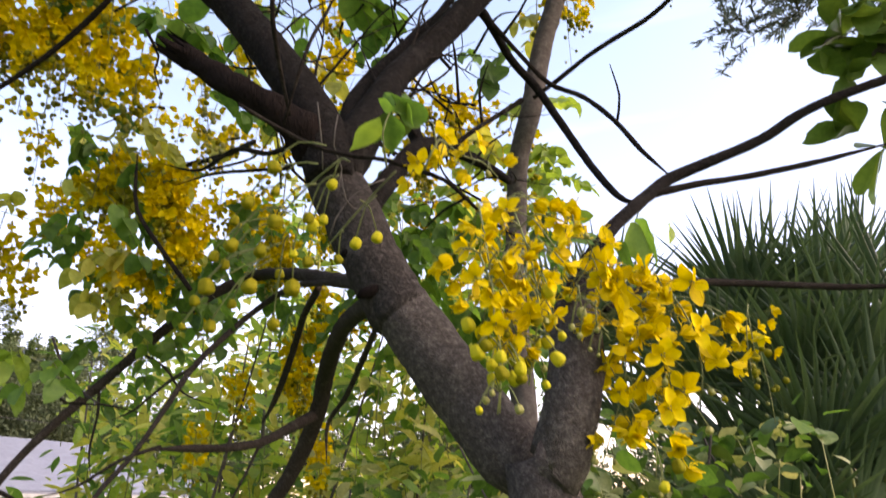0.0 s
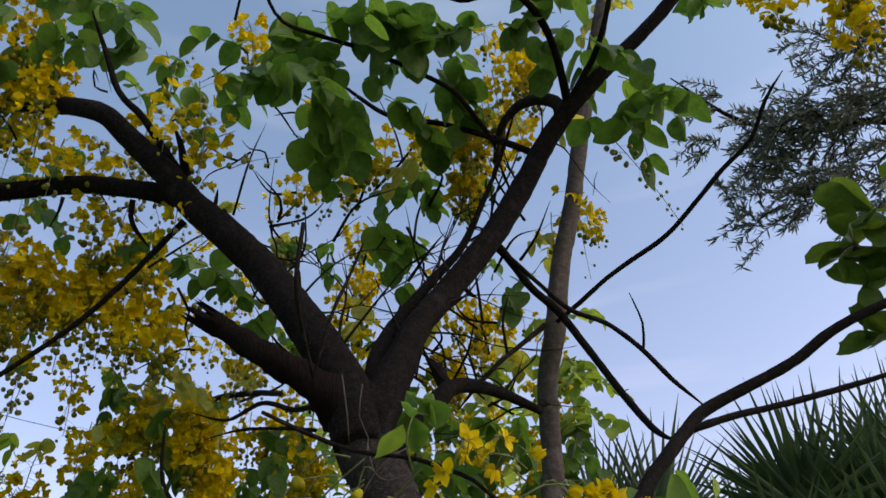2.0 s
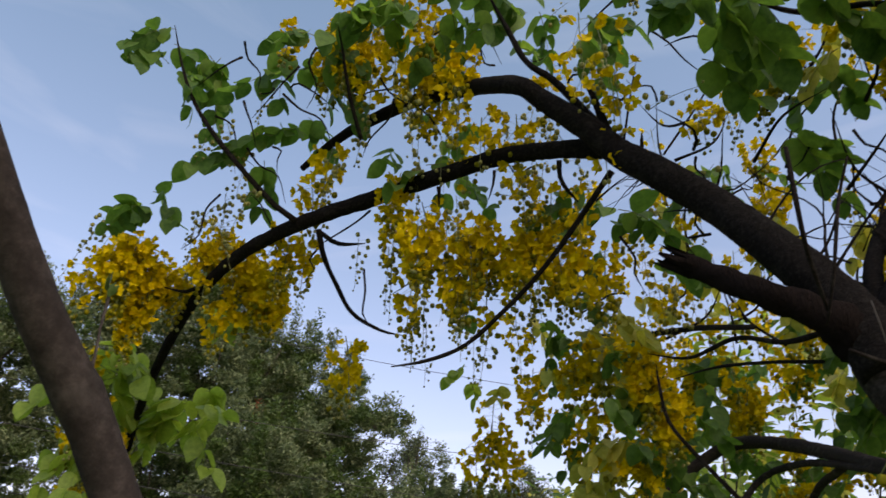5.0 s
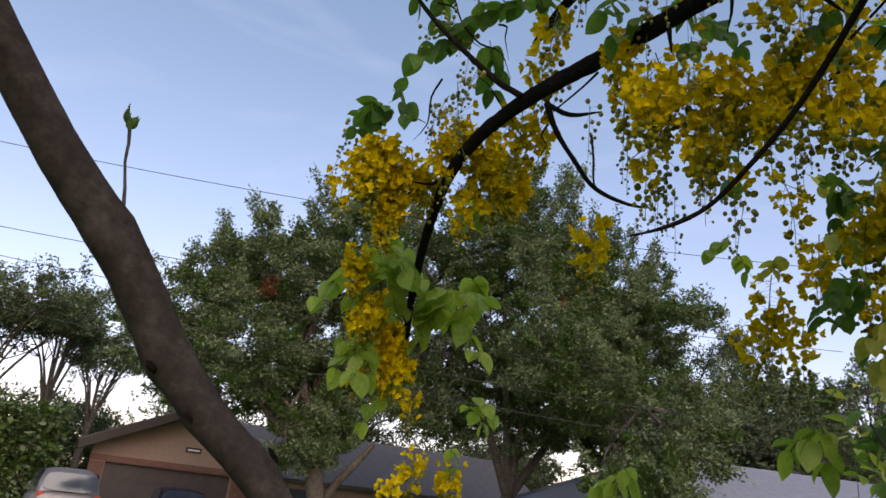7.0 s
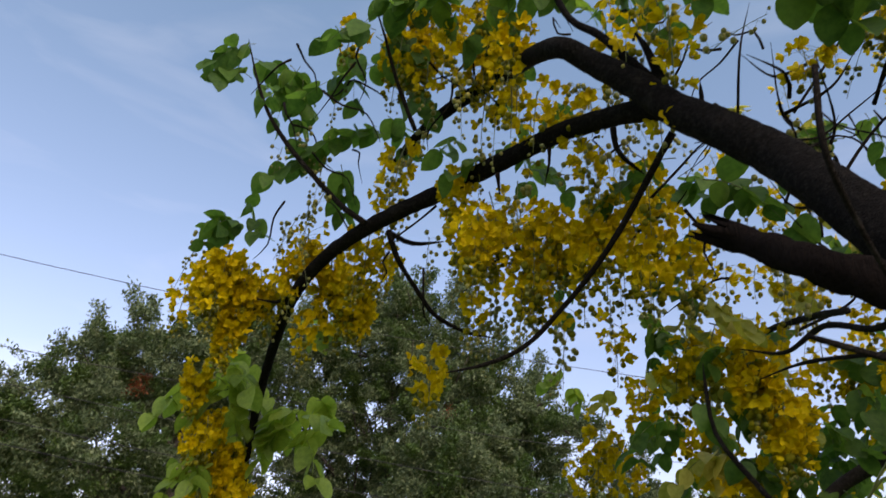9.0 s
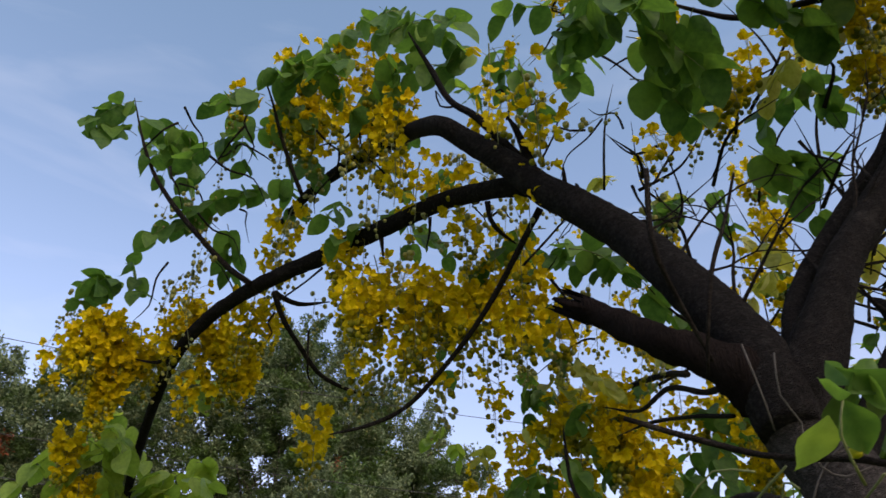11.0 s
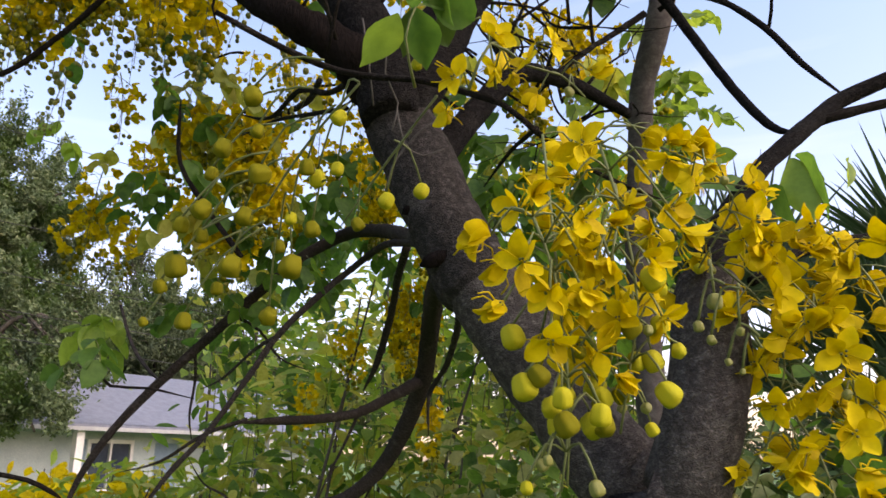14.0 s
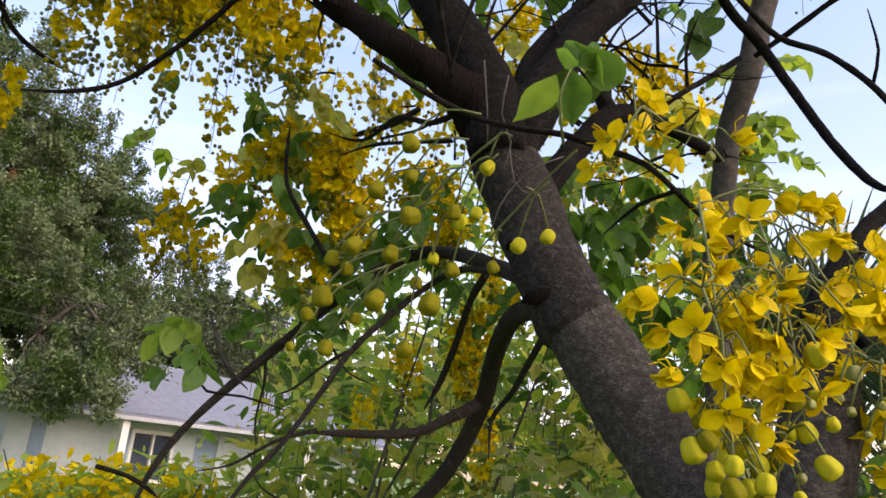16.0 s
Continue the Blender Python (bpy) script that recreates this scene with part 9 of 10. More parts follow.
def broadleaf(name, at, height, trunk_r, lobes, label, seed, count, leaf, mats, forks, clump=9, barkmat="bark_oak", tpl=None):
    """A full tree: tapered trunk, limbs into the lobes, ragged crown."""
    t = thing(name, label, "tree", at, "oaks beyond the lawn")
    g = np.random.default_rng(seed)
    x, y, z = 0.0, 0.0, -0.1
    fx, fy, fz = forks
    pts = [(0, 0, -0.15, trunk_r * 1.5), (fx * 0.2, fy * 0.2, fz * 0.3, trunk_r * 1.05), (fx, fy, fz, trunk_r * 0.85)]
    tube("trunk", pts, barkmat, t, sides=16, step=0.25, rough=0.12, rscale=3)
    joints = []
    for n, (cx, cy, cz, r) in enumerate(sorted(lobes, key=lambda q: -q[3])):
        c = np.array([cx, cy, cz]) - np.array(at)
        m = np.array([fx, fy, fz])
        thick = trunk_r * 0.55
        if n >= 4:
            m = min(joints, key=lambda j: np.linalg.norm(j - c))
            thick = trunk_r * 0.26
        mid = m + (c - m) * 0.5 + g.normal(0, 0.25, 3) + (0, 0, 0.3)
        joints.append(mid)
        tube("limb", [(*m, thick), (*mid, thick * 0.6), (*(c + g.normal(0, 0.3, 3)), trunk_r * 0.08)], barkmat, t, sides=8, step=0.4, rough=0.1, rscale=3)
        for _ in range(4):
            e = c + g.normal(0, 0.5, 3) * r
            tube("branch", [(*mid, trunk_r * 0.14), (*(mid + (e - mid) * 0.5 + g.normal(0, 0.2, 3)), trunk_r * 0.08), (*e, trunk_r * 0.04)], barkmat, t, sides=5, step=0.5)
    h = Heap(*mats)
    loc = [(cx - at[0], cy - at[1], cz - at[2], r) for cx, cy, cz, r in lobes]
    oak_crown_into(h, loc, leaf, mats, g)
    h.object("crown", t)["kind"] = "stuff"
    return t


def far_tree(at, height, r, seed, mats=("leaf_far",), flat_top=False):
    g = np.random.default_rng(seed)
    t = thing("distant_tree", "tall dark distant tree with a ragged crown", "tree", at, "distant trees")
    tube("trunk", [(0, 0, -0.2, 0.25), (g.normal(0, 0.3), g.normal(0, 0.3), height * 0.5, 0.17), (g.normal(0, 0.5), g.normal(0, 0.5), height * 0.9, 0.05)], "bark_dark", t, sides=8, step=0.6)
    h = Heap(*mats)
    lobes = []
    for i in range(7):
        a = g.uniform(0, 6.28)
        q = g.uniform(0.2, 0.8) * r
        lobes.append((q * math.cos(a), q * math.sin(a), height * g.uniform(0.45, 0.95) if not flat_top else height * g.uniform(0.7, 0.98), r * g.uniform(0.35, 0.6)))
        tube("branch", [(0, 0, height * 0.4, 0.1), (lobes[-1][0] * 0.6, lobes[-1][1] * 0.6, lobes[-1][2] - 0.3, 0.06), (lobes[-1][0], lobes[-1][1], lobes[-1][2], 0.02)], "bark_dark", t, sides=5, step=0.8)
    oak_crown_into(h, lobes, 0.24, mats, g, 5.5, 62, 0.6, 1.9)
    h.object("crown", t)["kind"] = "stuff"


def bare_tree(at, height, seed):
    g = np.random.default_rng(seed)
    t = thing("thin_tree", "thin distant tree with bare pale branches", "tree", at)
    tube("trunk", [(0, 0, -0.2, 0.16), (g.normal(0, 0.3), g.normal(0, 0.3), height * 0.5, 0.1), (g.normal(0, 0.6), g.normal(0, 0.6), height, 0.03)], "bark_pale", t, sides=7, step=0.6)
    for i in range(16):
        z = height * g.uniform(0.3, 0.9)
        a = g.uniform(0, 6.28)
        e = np.array([math.cos(a), math.sin(a), 0.9]) * g.uniform(0.8, 2.4)
        tube("branch", [(0, 0, z, 0.06), (e[0] * 0.5, e[1] * 0.5, z + e[2] * 0.35, 0.035), (e[0], e[1], z + e[2], 0.012)], "bark_pale", t, sides=5, step=0.5)
    h = Heap("leaf_far")
    crown_into(h, [(g.normal(0, 1), g.normal(0, 1), height * g.uniform(0.5, 1.0), 1.0) for _ in range(6)], 25, 0.16, ("leaf_far",), g, 6)
    h.object("crown", t)["kind"] = "stuff"



def umbrella_pine(at, height, r, seed):
    """A bare trunk whose limbs rise into a flat, broken canopy of tufts."""
    g = np.random.default_rng(seed)
    t = thing("umbrella_pine", "tall distant pine with bare limbs and a flat-topped crown", "tree", at, "distant pines")
    fork = height * 0.5
    tube("trunk", [(0, 0, -0.2, 0.26), (g.normal(0, 0.2), g.normal(0, 0.2), fork * 0.5, 0.2), (0, 0, fork, 0.16)], "bark_oak", t, sides=9, step=0.5)
    h = Heap("leaf_oak", "leaf_far")
    lobes = []
    for i in range(9):
        a = i * 2.4 + g.normal(0, 0.3)
        q = r * g.uniform(0.25, 0.95)
        e = np.array([q * math.cos(a), q * math.sin(a), height * g.uniform(0.84, 0.97) - 0.12 * q])
        m = np.array([e[0] * 0.45, e[1] * 0.45, fork + (e[2] - fork) * g.uniform(0.45, 0.65)])
        tube("limb", [(0, 0, fork * g.uniform(0.75, 1.0), 0.075), (*m, 0.05), (*e, 0.02)], "bark_oak", t, sides=6, step=0.4)
        for _ in range(3):
            b = e + g.normal(0, 0.35, 3) * r * 0.5
            tube("branch", [(*m, 0.032), (*((m + b) / 2 + g.normal(0, 0.15, 3)), 0.022), (*b, 0.01)], "bark_oak", t, sides=4, step=0.6)
            lobes.append((*b, r * g.uniform(0.13, 0.22)))
        lobes.append((*e, r * g.uniform(0.22, 0.36)))
    oak_crown_into(h, lobes, 0.17, ("leaf_oak", "leaf_far"), g, 17.0, 40, 0.4, 1.1)
    h.object("crown", t)["kind"] = "stuff"


def fan_into(h, hub, way, radius, g, n=34, spread=2.5):
    """A pleated fan leaf: stiff narrow segments joined near the hub."""
    w = np.array(way, float)
    w /= np.linalg.norm(w)
    side = np.cross(w, (0.2, 0.3, 1.0))
    side /= np.linalg.norm(side)
    nrm = np.cross(side, w)
    for i in range(n):
        a = (i / (n - 1) - 0.5) * spread
        d = w * math.cos(a) + side * math.sin(a) + nrm * g.normal(0, 0.1)
        L = radius * (1 - 0.18 * abs(a) / spread * 2) * g.uniform(0.82, 1.12)
        m = np.eye(4)
        x = np.cross(d, nrm)
        m[:3, 0], m[:3, 1], m[:3, 2] = x * L, d * L, nrm * L
        m[:3, 3] = hub
        v, f = blade(0.05, (0.3, 0.8, 1.0, 0.7, 0.35, 0.03), 0.5, 0.02 + 0.32 * g.random() ** 2, 0.004)
        h.add(v @ m[:3, :3].T + m[:3, 3], f, "palm")


def fan_palm(at, crowns, seed, label):
    t = thing("fan_palm", label, "palm", at, "fan palms")
    g = np.random.default_rng(seed)
    tube("stem", [(0, 0, -0.1, 0.13), (0.03, 0, 0.5, 0.12), (0, 0.02, 1.0, 0.1)], "bark_dark", t, sides=12, step=0.08, rough=0.3, rscale=14)
    for hub, way, r in crowns:
        hub = np.array(hub) - np.array(at)
        tube("leaf_stalk", [(0, 0, 0.95, 0.014), (hub[0] * 0.45, hub[1] * 0.45, 0.95 + (hub[2] - 0.95) * 0.6, 0.012), (*hub, 0.009)], "green_stem", t, sides=6, step=0.08)
        h = Heap("palm")
        fan_into(h, hub, way, r, g)
        h.object("fan_leaf", t)


def sprig_into(h, at, way, length, g, mat="needle", n=44, leaf=0.042):
    w = np.array(way, float)
    w /= np.linalg.norm(w)
    rows = np.array([(*(np.array(at) + w * length * t - np.array([0, 0, 0.15]) * length * t * t), 0.003 - 0.002 * t) for t in np.linspace(0, 1, 4)])
    h.add(*tube_data(rows, 4, 0.08), "bark_dark")
    p = np.array([along(rows, (i + 0.5) / n)[:3] for i in range(n)])
    ms = aims(g.normal(0, 0.75, (n, 3)) + w * 0.9, g.uniform(0, 6.28, n), leaf * g.uniform(0.7, 1.2, n), p)
    h.spread(blade(0.2, (0.3, 1.0, 0.1), 0.1, 0.1), ms, mat)


def feathery(parent, at, spread, n, seed, way=(-1, -0.2, -0.1)):
    g = np.random.default_rng(seed)
    for _ in range(n):
        h = Heap("bark_dark", "needle")
        p = np.array(at) + g.normal(0, 0.5, 3) * spread
        for k in range(5):
            sprig_into(h, p + g.normal(0, 0.04, 3), np.array(way) + g.normal(0, 0.55, 3), g.uniform(0.1, 0.24), g)
        h.object("needle_spray", parent)


def rosette(parent, at, n, leaf, seed, axis=(-0.6, -0.5, 0.2)):
    """A whorl of broad paddle leaves."""
    g = np.random.default_rng(seed)
    ax = np.array(axis, float)
    for i in range(n):
        d = ax + np.array([g.normal(0, 0.75), g.normal(0, 0.75), g.normal(-0.1, 0.7)])
        h = Heap("leaf_broad")
        v, f = blade(0.5, (0.1, 0.35, 0.62, 0.88, 1.0, 0.9, 0.45), 0.14, 0.2, 0.012)
        m = aim(d, g.normal(0, 0.5), leaf * g.uniform(0.75, 1.15), at)
        h.add(v @ m[:3, :3].T + m[:3, 3], f, "leaf_broad")
        h.object("leaf", parent)


def cable(a, b, sag, r=0.0075):
    a, b = np.array(a), np.array(b)
    pts = [(*(a + (b - a) * t - np.array([0, 0, sag * 4 * t * (1 - t)])), r) for t in np.linspace(0, 1, 9)]
    tagged(tube("power_line", pts, "cable", sides=5, step=4.0), "thin black overhead power line", "cable", group="overhead power lines")

# ---- other growth near by ----
grey_tree = thing("grey_stemmed_tree", "slim tree with a smooth pale grey stem", "tree", (0.17, 2.30, 0.0))
limb("trunk", "bark_grey", [(0.171, 2.302, -0.050, 0.0600), (0.151, 2.282, 0.800, 0.0500), (0.121, 2.252, 2.199, 0.0321), (0.132, 2.247, 2.351, 0.0318), (0.145, 2.235, 2.496, 0.0311), (0.163, 2.197, 2.640, 0.0310), (0.214, 2.151, 2.781, 0.0332), (0.262, 2.179, 3.014, 0.0316), (0.340, 2.195, 3.263, 0.0305), (0.405, 2.196, 3.506, 0.0300), (0.471, 2.188, 3.737, 0.0323), (0.594, 2.135, 4.089, 0.0294), (0.689, 2.032, 4.355, 0.0230)], grey_tree)
leaves(grey_tree, (0.411, 2.198, 3.618), 0.044, 2, 0.05, "leaf_yellow", 3, 0.12)
leaves(grey_tree, (0.297, 2.248, 3.187), 0.040, 2, 0.05, "leaf_yellow", 3, 0.12)
leaves(grey_tree, (0.613, 2.104, 4.114), 0.072, 3, 0.05, "leaf_yellow", 3, 0.12)
settle(grey_tree)
leaning_tree = thing("leaning_tree", "close leaning tree with smooth pale grey-brown bark", "tree", (0.22, 2.03, 0.0))
limb("trunk", "bark_pale", [(0.225, 2.033, -0.035, 0.0445), (-0.016, 1.516, 0.520, 0.0349), (-0.241, 1.031, 1.039, 0.0259), (-0.391, 0.707, 1.386, 0.0199), (-0.466, 0.546, 1.559, 0.0169), (-0.511, 0.449, 1.663, 0.0151), (-0.541, 0.384, 1.732, 0.0139), (-0.555, 0.358, 1.761, 0.0144), (-0.567, 0.328, 1.792, 0.0153), (-0.576, 0.300, 1.820, 0.0164), (-0.582, 0.268, 1.855, 0.0177), (-0.583, 0.239, 1.894, 0.0194), (-0.580, 0.207, 1.937, 0.0198), (-0.573, 0.169, 1.976, 0.0196), (-0.565, 0.137, 2.010, 0.0184), (-0.554, 0.099, 2.056, 0.0177), (-0.535, 0.042, 2.129, 0.0160), (-0.514, -0.016, 2.212, 0.0140)], leaning_tree, knots=[((-0.572, 0.213, 1.966), 0.016, 0.004), ((-0.583, 0.253, 1.847), 0.020, 0.005), ((-0.555, 0.354, 1.794), 0.015, 0.006), ((-0.570, 0.289, 1.812), 0.015, 0.003)])
limb("side_shoot", "bark_grey", [(-0.580, 0.202, 1.965, 0.0021), (-0.571, 0.198, 1.987, 0.0014), (-0.563, 0.193, 2.006, 0.0012), (-0.560, 0.192, 2.021, 0.0013), (-0.553, 0.189, 2.036, 0.0016)], leaning_tree, "thin upright side shoot")
for k in range(7):
    a = 0.9 * k
    big_leaf(leaning_tree, (-0.554 + 0.001 * math.cos(a), 0.189 + 0.001 * math.sin(a), 2.030 + 0.0012 * k), (0.42 * math.cos(a), 0.42 * math.sin(a), 1.0), 0.011 + 0.0008 * k, "leaf_hedge", 0.7 * k, k)
scar(leaning_tree, (-0.565, 0.250, 1.847), (-0.001, 0.005, -0.005), 0.006, 0.003)
scar(leaning_tree, (-0.559, 0.285, 1.813), (-0.000, 0.004, -0.005), 0.005, 0.002)
scar(leaning_tree, (-0.537, 0.350, 1.792), (0.001, 0.004, -0.005), 0.007, 0.002)
settle(leaning_tree)
PALM_LABEL = "dark green fan palm with stiff pleated leaves"
fan_palm((1.58, 4.18, 0.0), [((0.811, 4.012, 2.139), (-0.042, -0.232, 0.461), 0.61), ((1.461, 3.805, 2.443), (0.016, -0.380, 0.367), 0.66), ((0.938, 3.645, 2.081), (0.088, -0.300, 0.429), 0.66), ((1.735, 3.549, 2.262), (0.175, -0.110, 0.511), 0.77), ((1.379, 3.192, 1.694), (-0.007, -0.078, 0.414), 0.66), ((1.260, 3.229, 1.453), (0.166, 0.027, 0.341), 0.66), ((1.711, 3.421, 1.878), (0.077, -0.166, 0.406), 0.77), ((0.587, 4.743, 2.057), (-0.040, -0.070, 0.525), 0.55), ((0.324, 3.970, 2.371), (0.096, -0.233, 0.511), 0.55)], 21, PALM_LABEL)
fan_palm((1.17, 4.24, 0.0), [((1.090, 3.725, 2.450), (-0.072, -0.241, 0.429), 0.61), ((1.600, 3.781, 2.320), (0.151, -0.141, 0.547), 0.72), ((1.218, 3.403, 2.032), (-0.107, -0.339, 0.434), 0.66), ((0.972, 3.487, 1.783), (-0.041, 0.001, 0.420), 0.66), ((0.797, 3.871, 1.737), (-0.061, 0.079, 0.397), 0.55), ((0.772, 4.505, 2.400), (-0.014, 0.171, 0.522), 0.55), ((1.111, 3.614, 2.019), (0.194, -0.287, 0.224), 0.61), ((0.218, 3.949, 2.494), (0.138, 0.060, 0.669), 0.61)], 22, PALM_LABEL)
fan_palm((1.11, 4.17, 0.0), [((1.240, 3.712, 2.329), (0.168, -0.032, 0.647), 0.72), ((0.962, 4.298, 2.411), (-0.014, 0.025, 0.492), 0.55), ((1.418, 3.344, 1.970), (-0.045, -0.223, 0.492), 0.72), ((1.175, 3.259, 1.723), (-0.068, -0.234, 0.364), 0.66), ((1.020, 3.300, 1.492), (-0.069, -0.034, 0.321), 0.66), ((1.735, 4.223, 2.648), (-0.026, 0.014, 0.393), 0.66), ((0.846, 3.688, 1.482), (0.150, -0.126, 0.350), 0.55), ((0.496, 3.944, 2.484), (0.153, -0.002, 0.606), 0.61)], 23, PALM_LABEL)
feather_tree = thing("feathery_tree", "grey-green tree with fine needle-like sprays", "tree", (2.53, 3.26, 0.0))
limb("trunk", "bark_dark", [(2.53, 3.26, -0.05, 0.12), (2.50, 3.26, 1.05, 0.1), (2.43, 3.21, 2.17, 0.08), (2.25, 3.08, 2.97, 0.05), (1.90, 2.74, 3.50, 0.025)], feather_tree)
limb("branch", "bark_dark", [(1.896, 2.743, 3.498, 0.0200), (1.673, 2.700, 3.741, 0.0168), (1.383, 2.770, 3.829, 0.0136), (1.139, 2.756, 3.960, 0.0104), (0.897, 2.637, 4.174, 0.0072)], feather_tree)
feathery(feather_tree, (1.101, 2.691, 4.051), 0.069, 1, 300)
feathery(feather_tree, (1.207, 2.784, 3.896), 0.096, 2, 301)
feathery(feather_tree, (1.316, 2.836, 3.775), 0.138, 5, 302)
feathery(feather_tree, (1.514, 2.739, 3.794), 0.152, 5, 303)
feathery(feather_tree, (1.651, 2.646, 3.826), 0.138, 4, 304)
feathery(feather_tree, (1.153, 2.967, 3.666), 0.110, 2, 305)
feathery(feather_tree, (1.288, 2.994, 3.556), 0.110, 3, 306)
feathery(feather_tree, (1.517, 2.865, 3.615), 0.138, 4, 307)
feathery(feather_tree, (1.639, 2.803, 3.622), 0.138, 4, 308)
feathery(feather_tree, (1.626, 2.449, 4.065), 0.124, 2, 309)
feathery(feather_tree, (1.701, 2.519, 3.943), 0.124, 3, 310)
feathery(feather_tree, (1.500, 2.540, 4.039), 0.069, 1, 311)
feathery(feather_tree, (1.035, 2.855, 3.873), 0.055, 1, 312)
feathery(feather_tree, (1.777, 2.639, 3.745), 0.193, 5, 313)
feathery(feather_tree, (1.847, 2.423, 3.949), 0.193, 5, 314)
feathery(feather_tree, (1.356, 2.903, 3.657), 0.110, 3, 315)
feathery(feather_tree, (1.361, 2.741, 3.877), 0.110, 2, 316)
settle(feather_tree)
paddle_tree = thing("broadleaf_tree", "tree with whorls of broad paddle-shaped green leaves", "tree", (1.69, 2.11, 0.0))
limb("trunk", "bark_grey", [(1.69, 2.11, -0.05, 0.08), (1.67, 2.11, 0.97, 0.065), (1.57, 2.05, 1.89, 0.055), (1.339, 1.914, 2.423, 0.0360), (1.195, 1.896, 2.623, 0.0280), (1.073, 1.904, 2.714, 0.0200), (0.989, 1.917, 2.753, 0.0120)], paddle_tree)
rosette(paddle_tree, (1.032, 1.899, 2.752), 9, 0.14, 400)
rosette(paddle_tree, (1.080, 1.841, 2.807), 8, 0.14, 401)
rosette(paddle_tree, (1.113, 1.900, 2.688), 8, 0.14, 402)
rosette(paddle_tree, (1.053, 1.953, 2.645), 6, 0.14, 403)
rosette(paddle_tree, (1.059, 2.012, 2.525), 7, 0.14, 404)
rosette(paddle_tree, (1.115, 2.013, 2.469), 6, 0.14, 405)
rosette(paddle_tree, (1.136, 1.795, 2.831), 8, 0.14, 406)
rosette(paddle_tree, (1.191, 1.855, 2.696), 9, 0.14, 407)
rosette(paddle_tree, (1.186, 1.952, 2.526), 8, 0.14, 408)
settle(paddle_tree)
bush = thing("croton_shrub", "tall yellow-green shrub with long pointed leaves", "shrub", (-1.31, 3.96, 0.0))
thicket(bush, (0.0, 0.0, 1.70), (1.0, 0.5, 0.75), 240, 0.140, ('leaf_yellow', 'leaf_young', 'leaf_yellow', 'leaf'), PADDLES, clump=8)
limb("cane", "bark_grey", [(-0.09, -0.42, -0.05, 0.012), (-0.17, -0.41, 1.02, 0.010), (-0.08, -0.21, 2.50, 0.004)], bush)
limb("cane", "bark_grey", [(-0.98, 0.01, -0.05, 0.012), (-1.10, 0.01, 1.02, 0.010), (-1.12, -0.01, 2.50, 0.004)], bush)
limb("cane", "bark_grey", [(0.40, -0.33, -0.05, 0.012), (0.28, -0.38, 1.02, 0.010), (0.72, -0.41, 2.50, 0.004)], bush)
limb("cane", "bark_grey", [(0.57, 0.30, -0.05, 0.012), (0.64, 0.27, 1.02, 0.010), (0.84, 0.16, 2.50, 0.004)], bush)
limb("cane", "bark_grey", [(-0.24, -0.33, -0.05, 0.012), (-0.28, -0.38, 1.02, 0.010), (0.17, -0.58, 2.50, 0.004)], bush)
bush = thing("croton_shrub", "tall yellow-green shrub with long pointed leaves", "shrub", (-0.93, 4.62, 0.0))
thicket(bush, (0.0, 0.0, 1.80), (0.7, 0.5, 0.7), 170, 0.140, ('leaf_yellow', 'leaf_young', 'leaf'), PADDLES, clump=8)
limb("cane", "bark_grey", [(0.58, 0.03, -0.05, 0.012), (0.70, 0.07, 1.08, 0.010), (0.73, -0.08, 2.50, 0.004)], bush)
limb("cane", "bark_grey", [(0.57, -0.05, -0.05, 0.012), (0.59, 0.00, 1.08, 0.010), (1.00, 0.06, 2.50, 0.004)], bush)
limb("cane", "bark_grey", [(0.42, 0.35, -0.05, 0.012), (0.53, 0.42, 1.08, 0.010), (0.72, 0.40, 2.50, 0.004)], bush)
bush = thing("leafy_shrub", "green leafy shrub behind the trunk", "shrub", (-2.73, 6.10, 0.0))
thicket(bush, (0.0, 0.0, 2.48), (1.2, 0.5, 0.8), 210, 0.170, ('leaf_young', 'leaf_yellow', 'leaf'), PADDLES, clump=8)
limb("cane", "bark_grey", [(-0.13, -0.12, -0.05, 0.012), (-0.11, -0.05, 1.49, 0.010), (-0.03, -0.23, 3.28, 0.004)], bush)
limb("cane", "bark_grey", [(-0.30, 0.39, -0.05, 0.012), (-0.38, 0.41, 1.49, 0.010), (-0.19, 0.75, 3.28, 0.004)], bush)
limb("cane", "bark_grey", [(0.33, 0.04, -0.05, 0.012), (0.48, 0.03, 1.49, 0.010), (0.35, -0.00, 3.28, 0.004)], bush)
bush = thing("leafy_shrub", "green leafy shrub behind the trunk", "shrub", (-0.87, 5.06, 0.0))
thicket(bush, (0.0, 0.0, 3.07), (1.0, 0.5, 0.8), 190, 0.140, ('leaf_yellow', 'leaf_young', 'leaf'), PADDLES, clump=8)
limb("cane", "bark_grey", [(0.13, 0.23, -0.05, 0.012), (0.18, 0.30, 1.84, 0.010), (-0.04, 0.14, 3.87, 0.004)], bush)
limb("cane", "bark_grey", [(0.07, 0.00, -0.05, 0.012), (0.23, -0.05, 1.84, 0.010), (-0.14, 0.01, 3.87, 0.004)], bush)
limb("cane", "bark_grey", [(-0.81, -0.33, -0.05, 0.012), (-0.81, -0.39, 1.84, 0.010), (-0.67, -0.54, 3.87, 0.004)], bush)
bush = thing("variegated_shrub", "low shrub with cream-edged green leaves", "shrub", (0.53, 2.68, 0.0))
thicket(bush, (0.0, 0.0, 1.64), (0.5, 0.3, 0.22), 110, 0.075, ('leaf_pale', 'leaf', 'leaf_hedge'), LEAFLETS, clump=7)
limb("cane", "bark_grey", [(-0.39, 0.11, -0.05, 0.006), (-0.30, 0.06, 0.99, 0.005), (-0.68, 0.19, 1.84, 0.004)], bush)
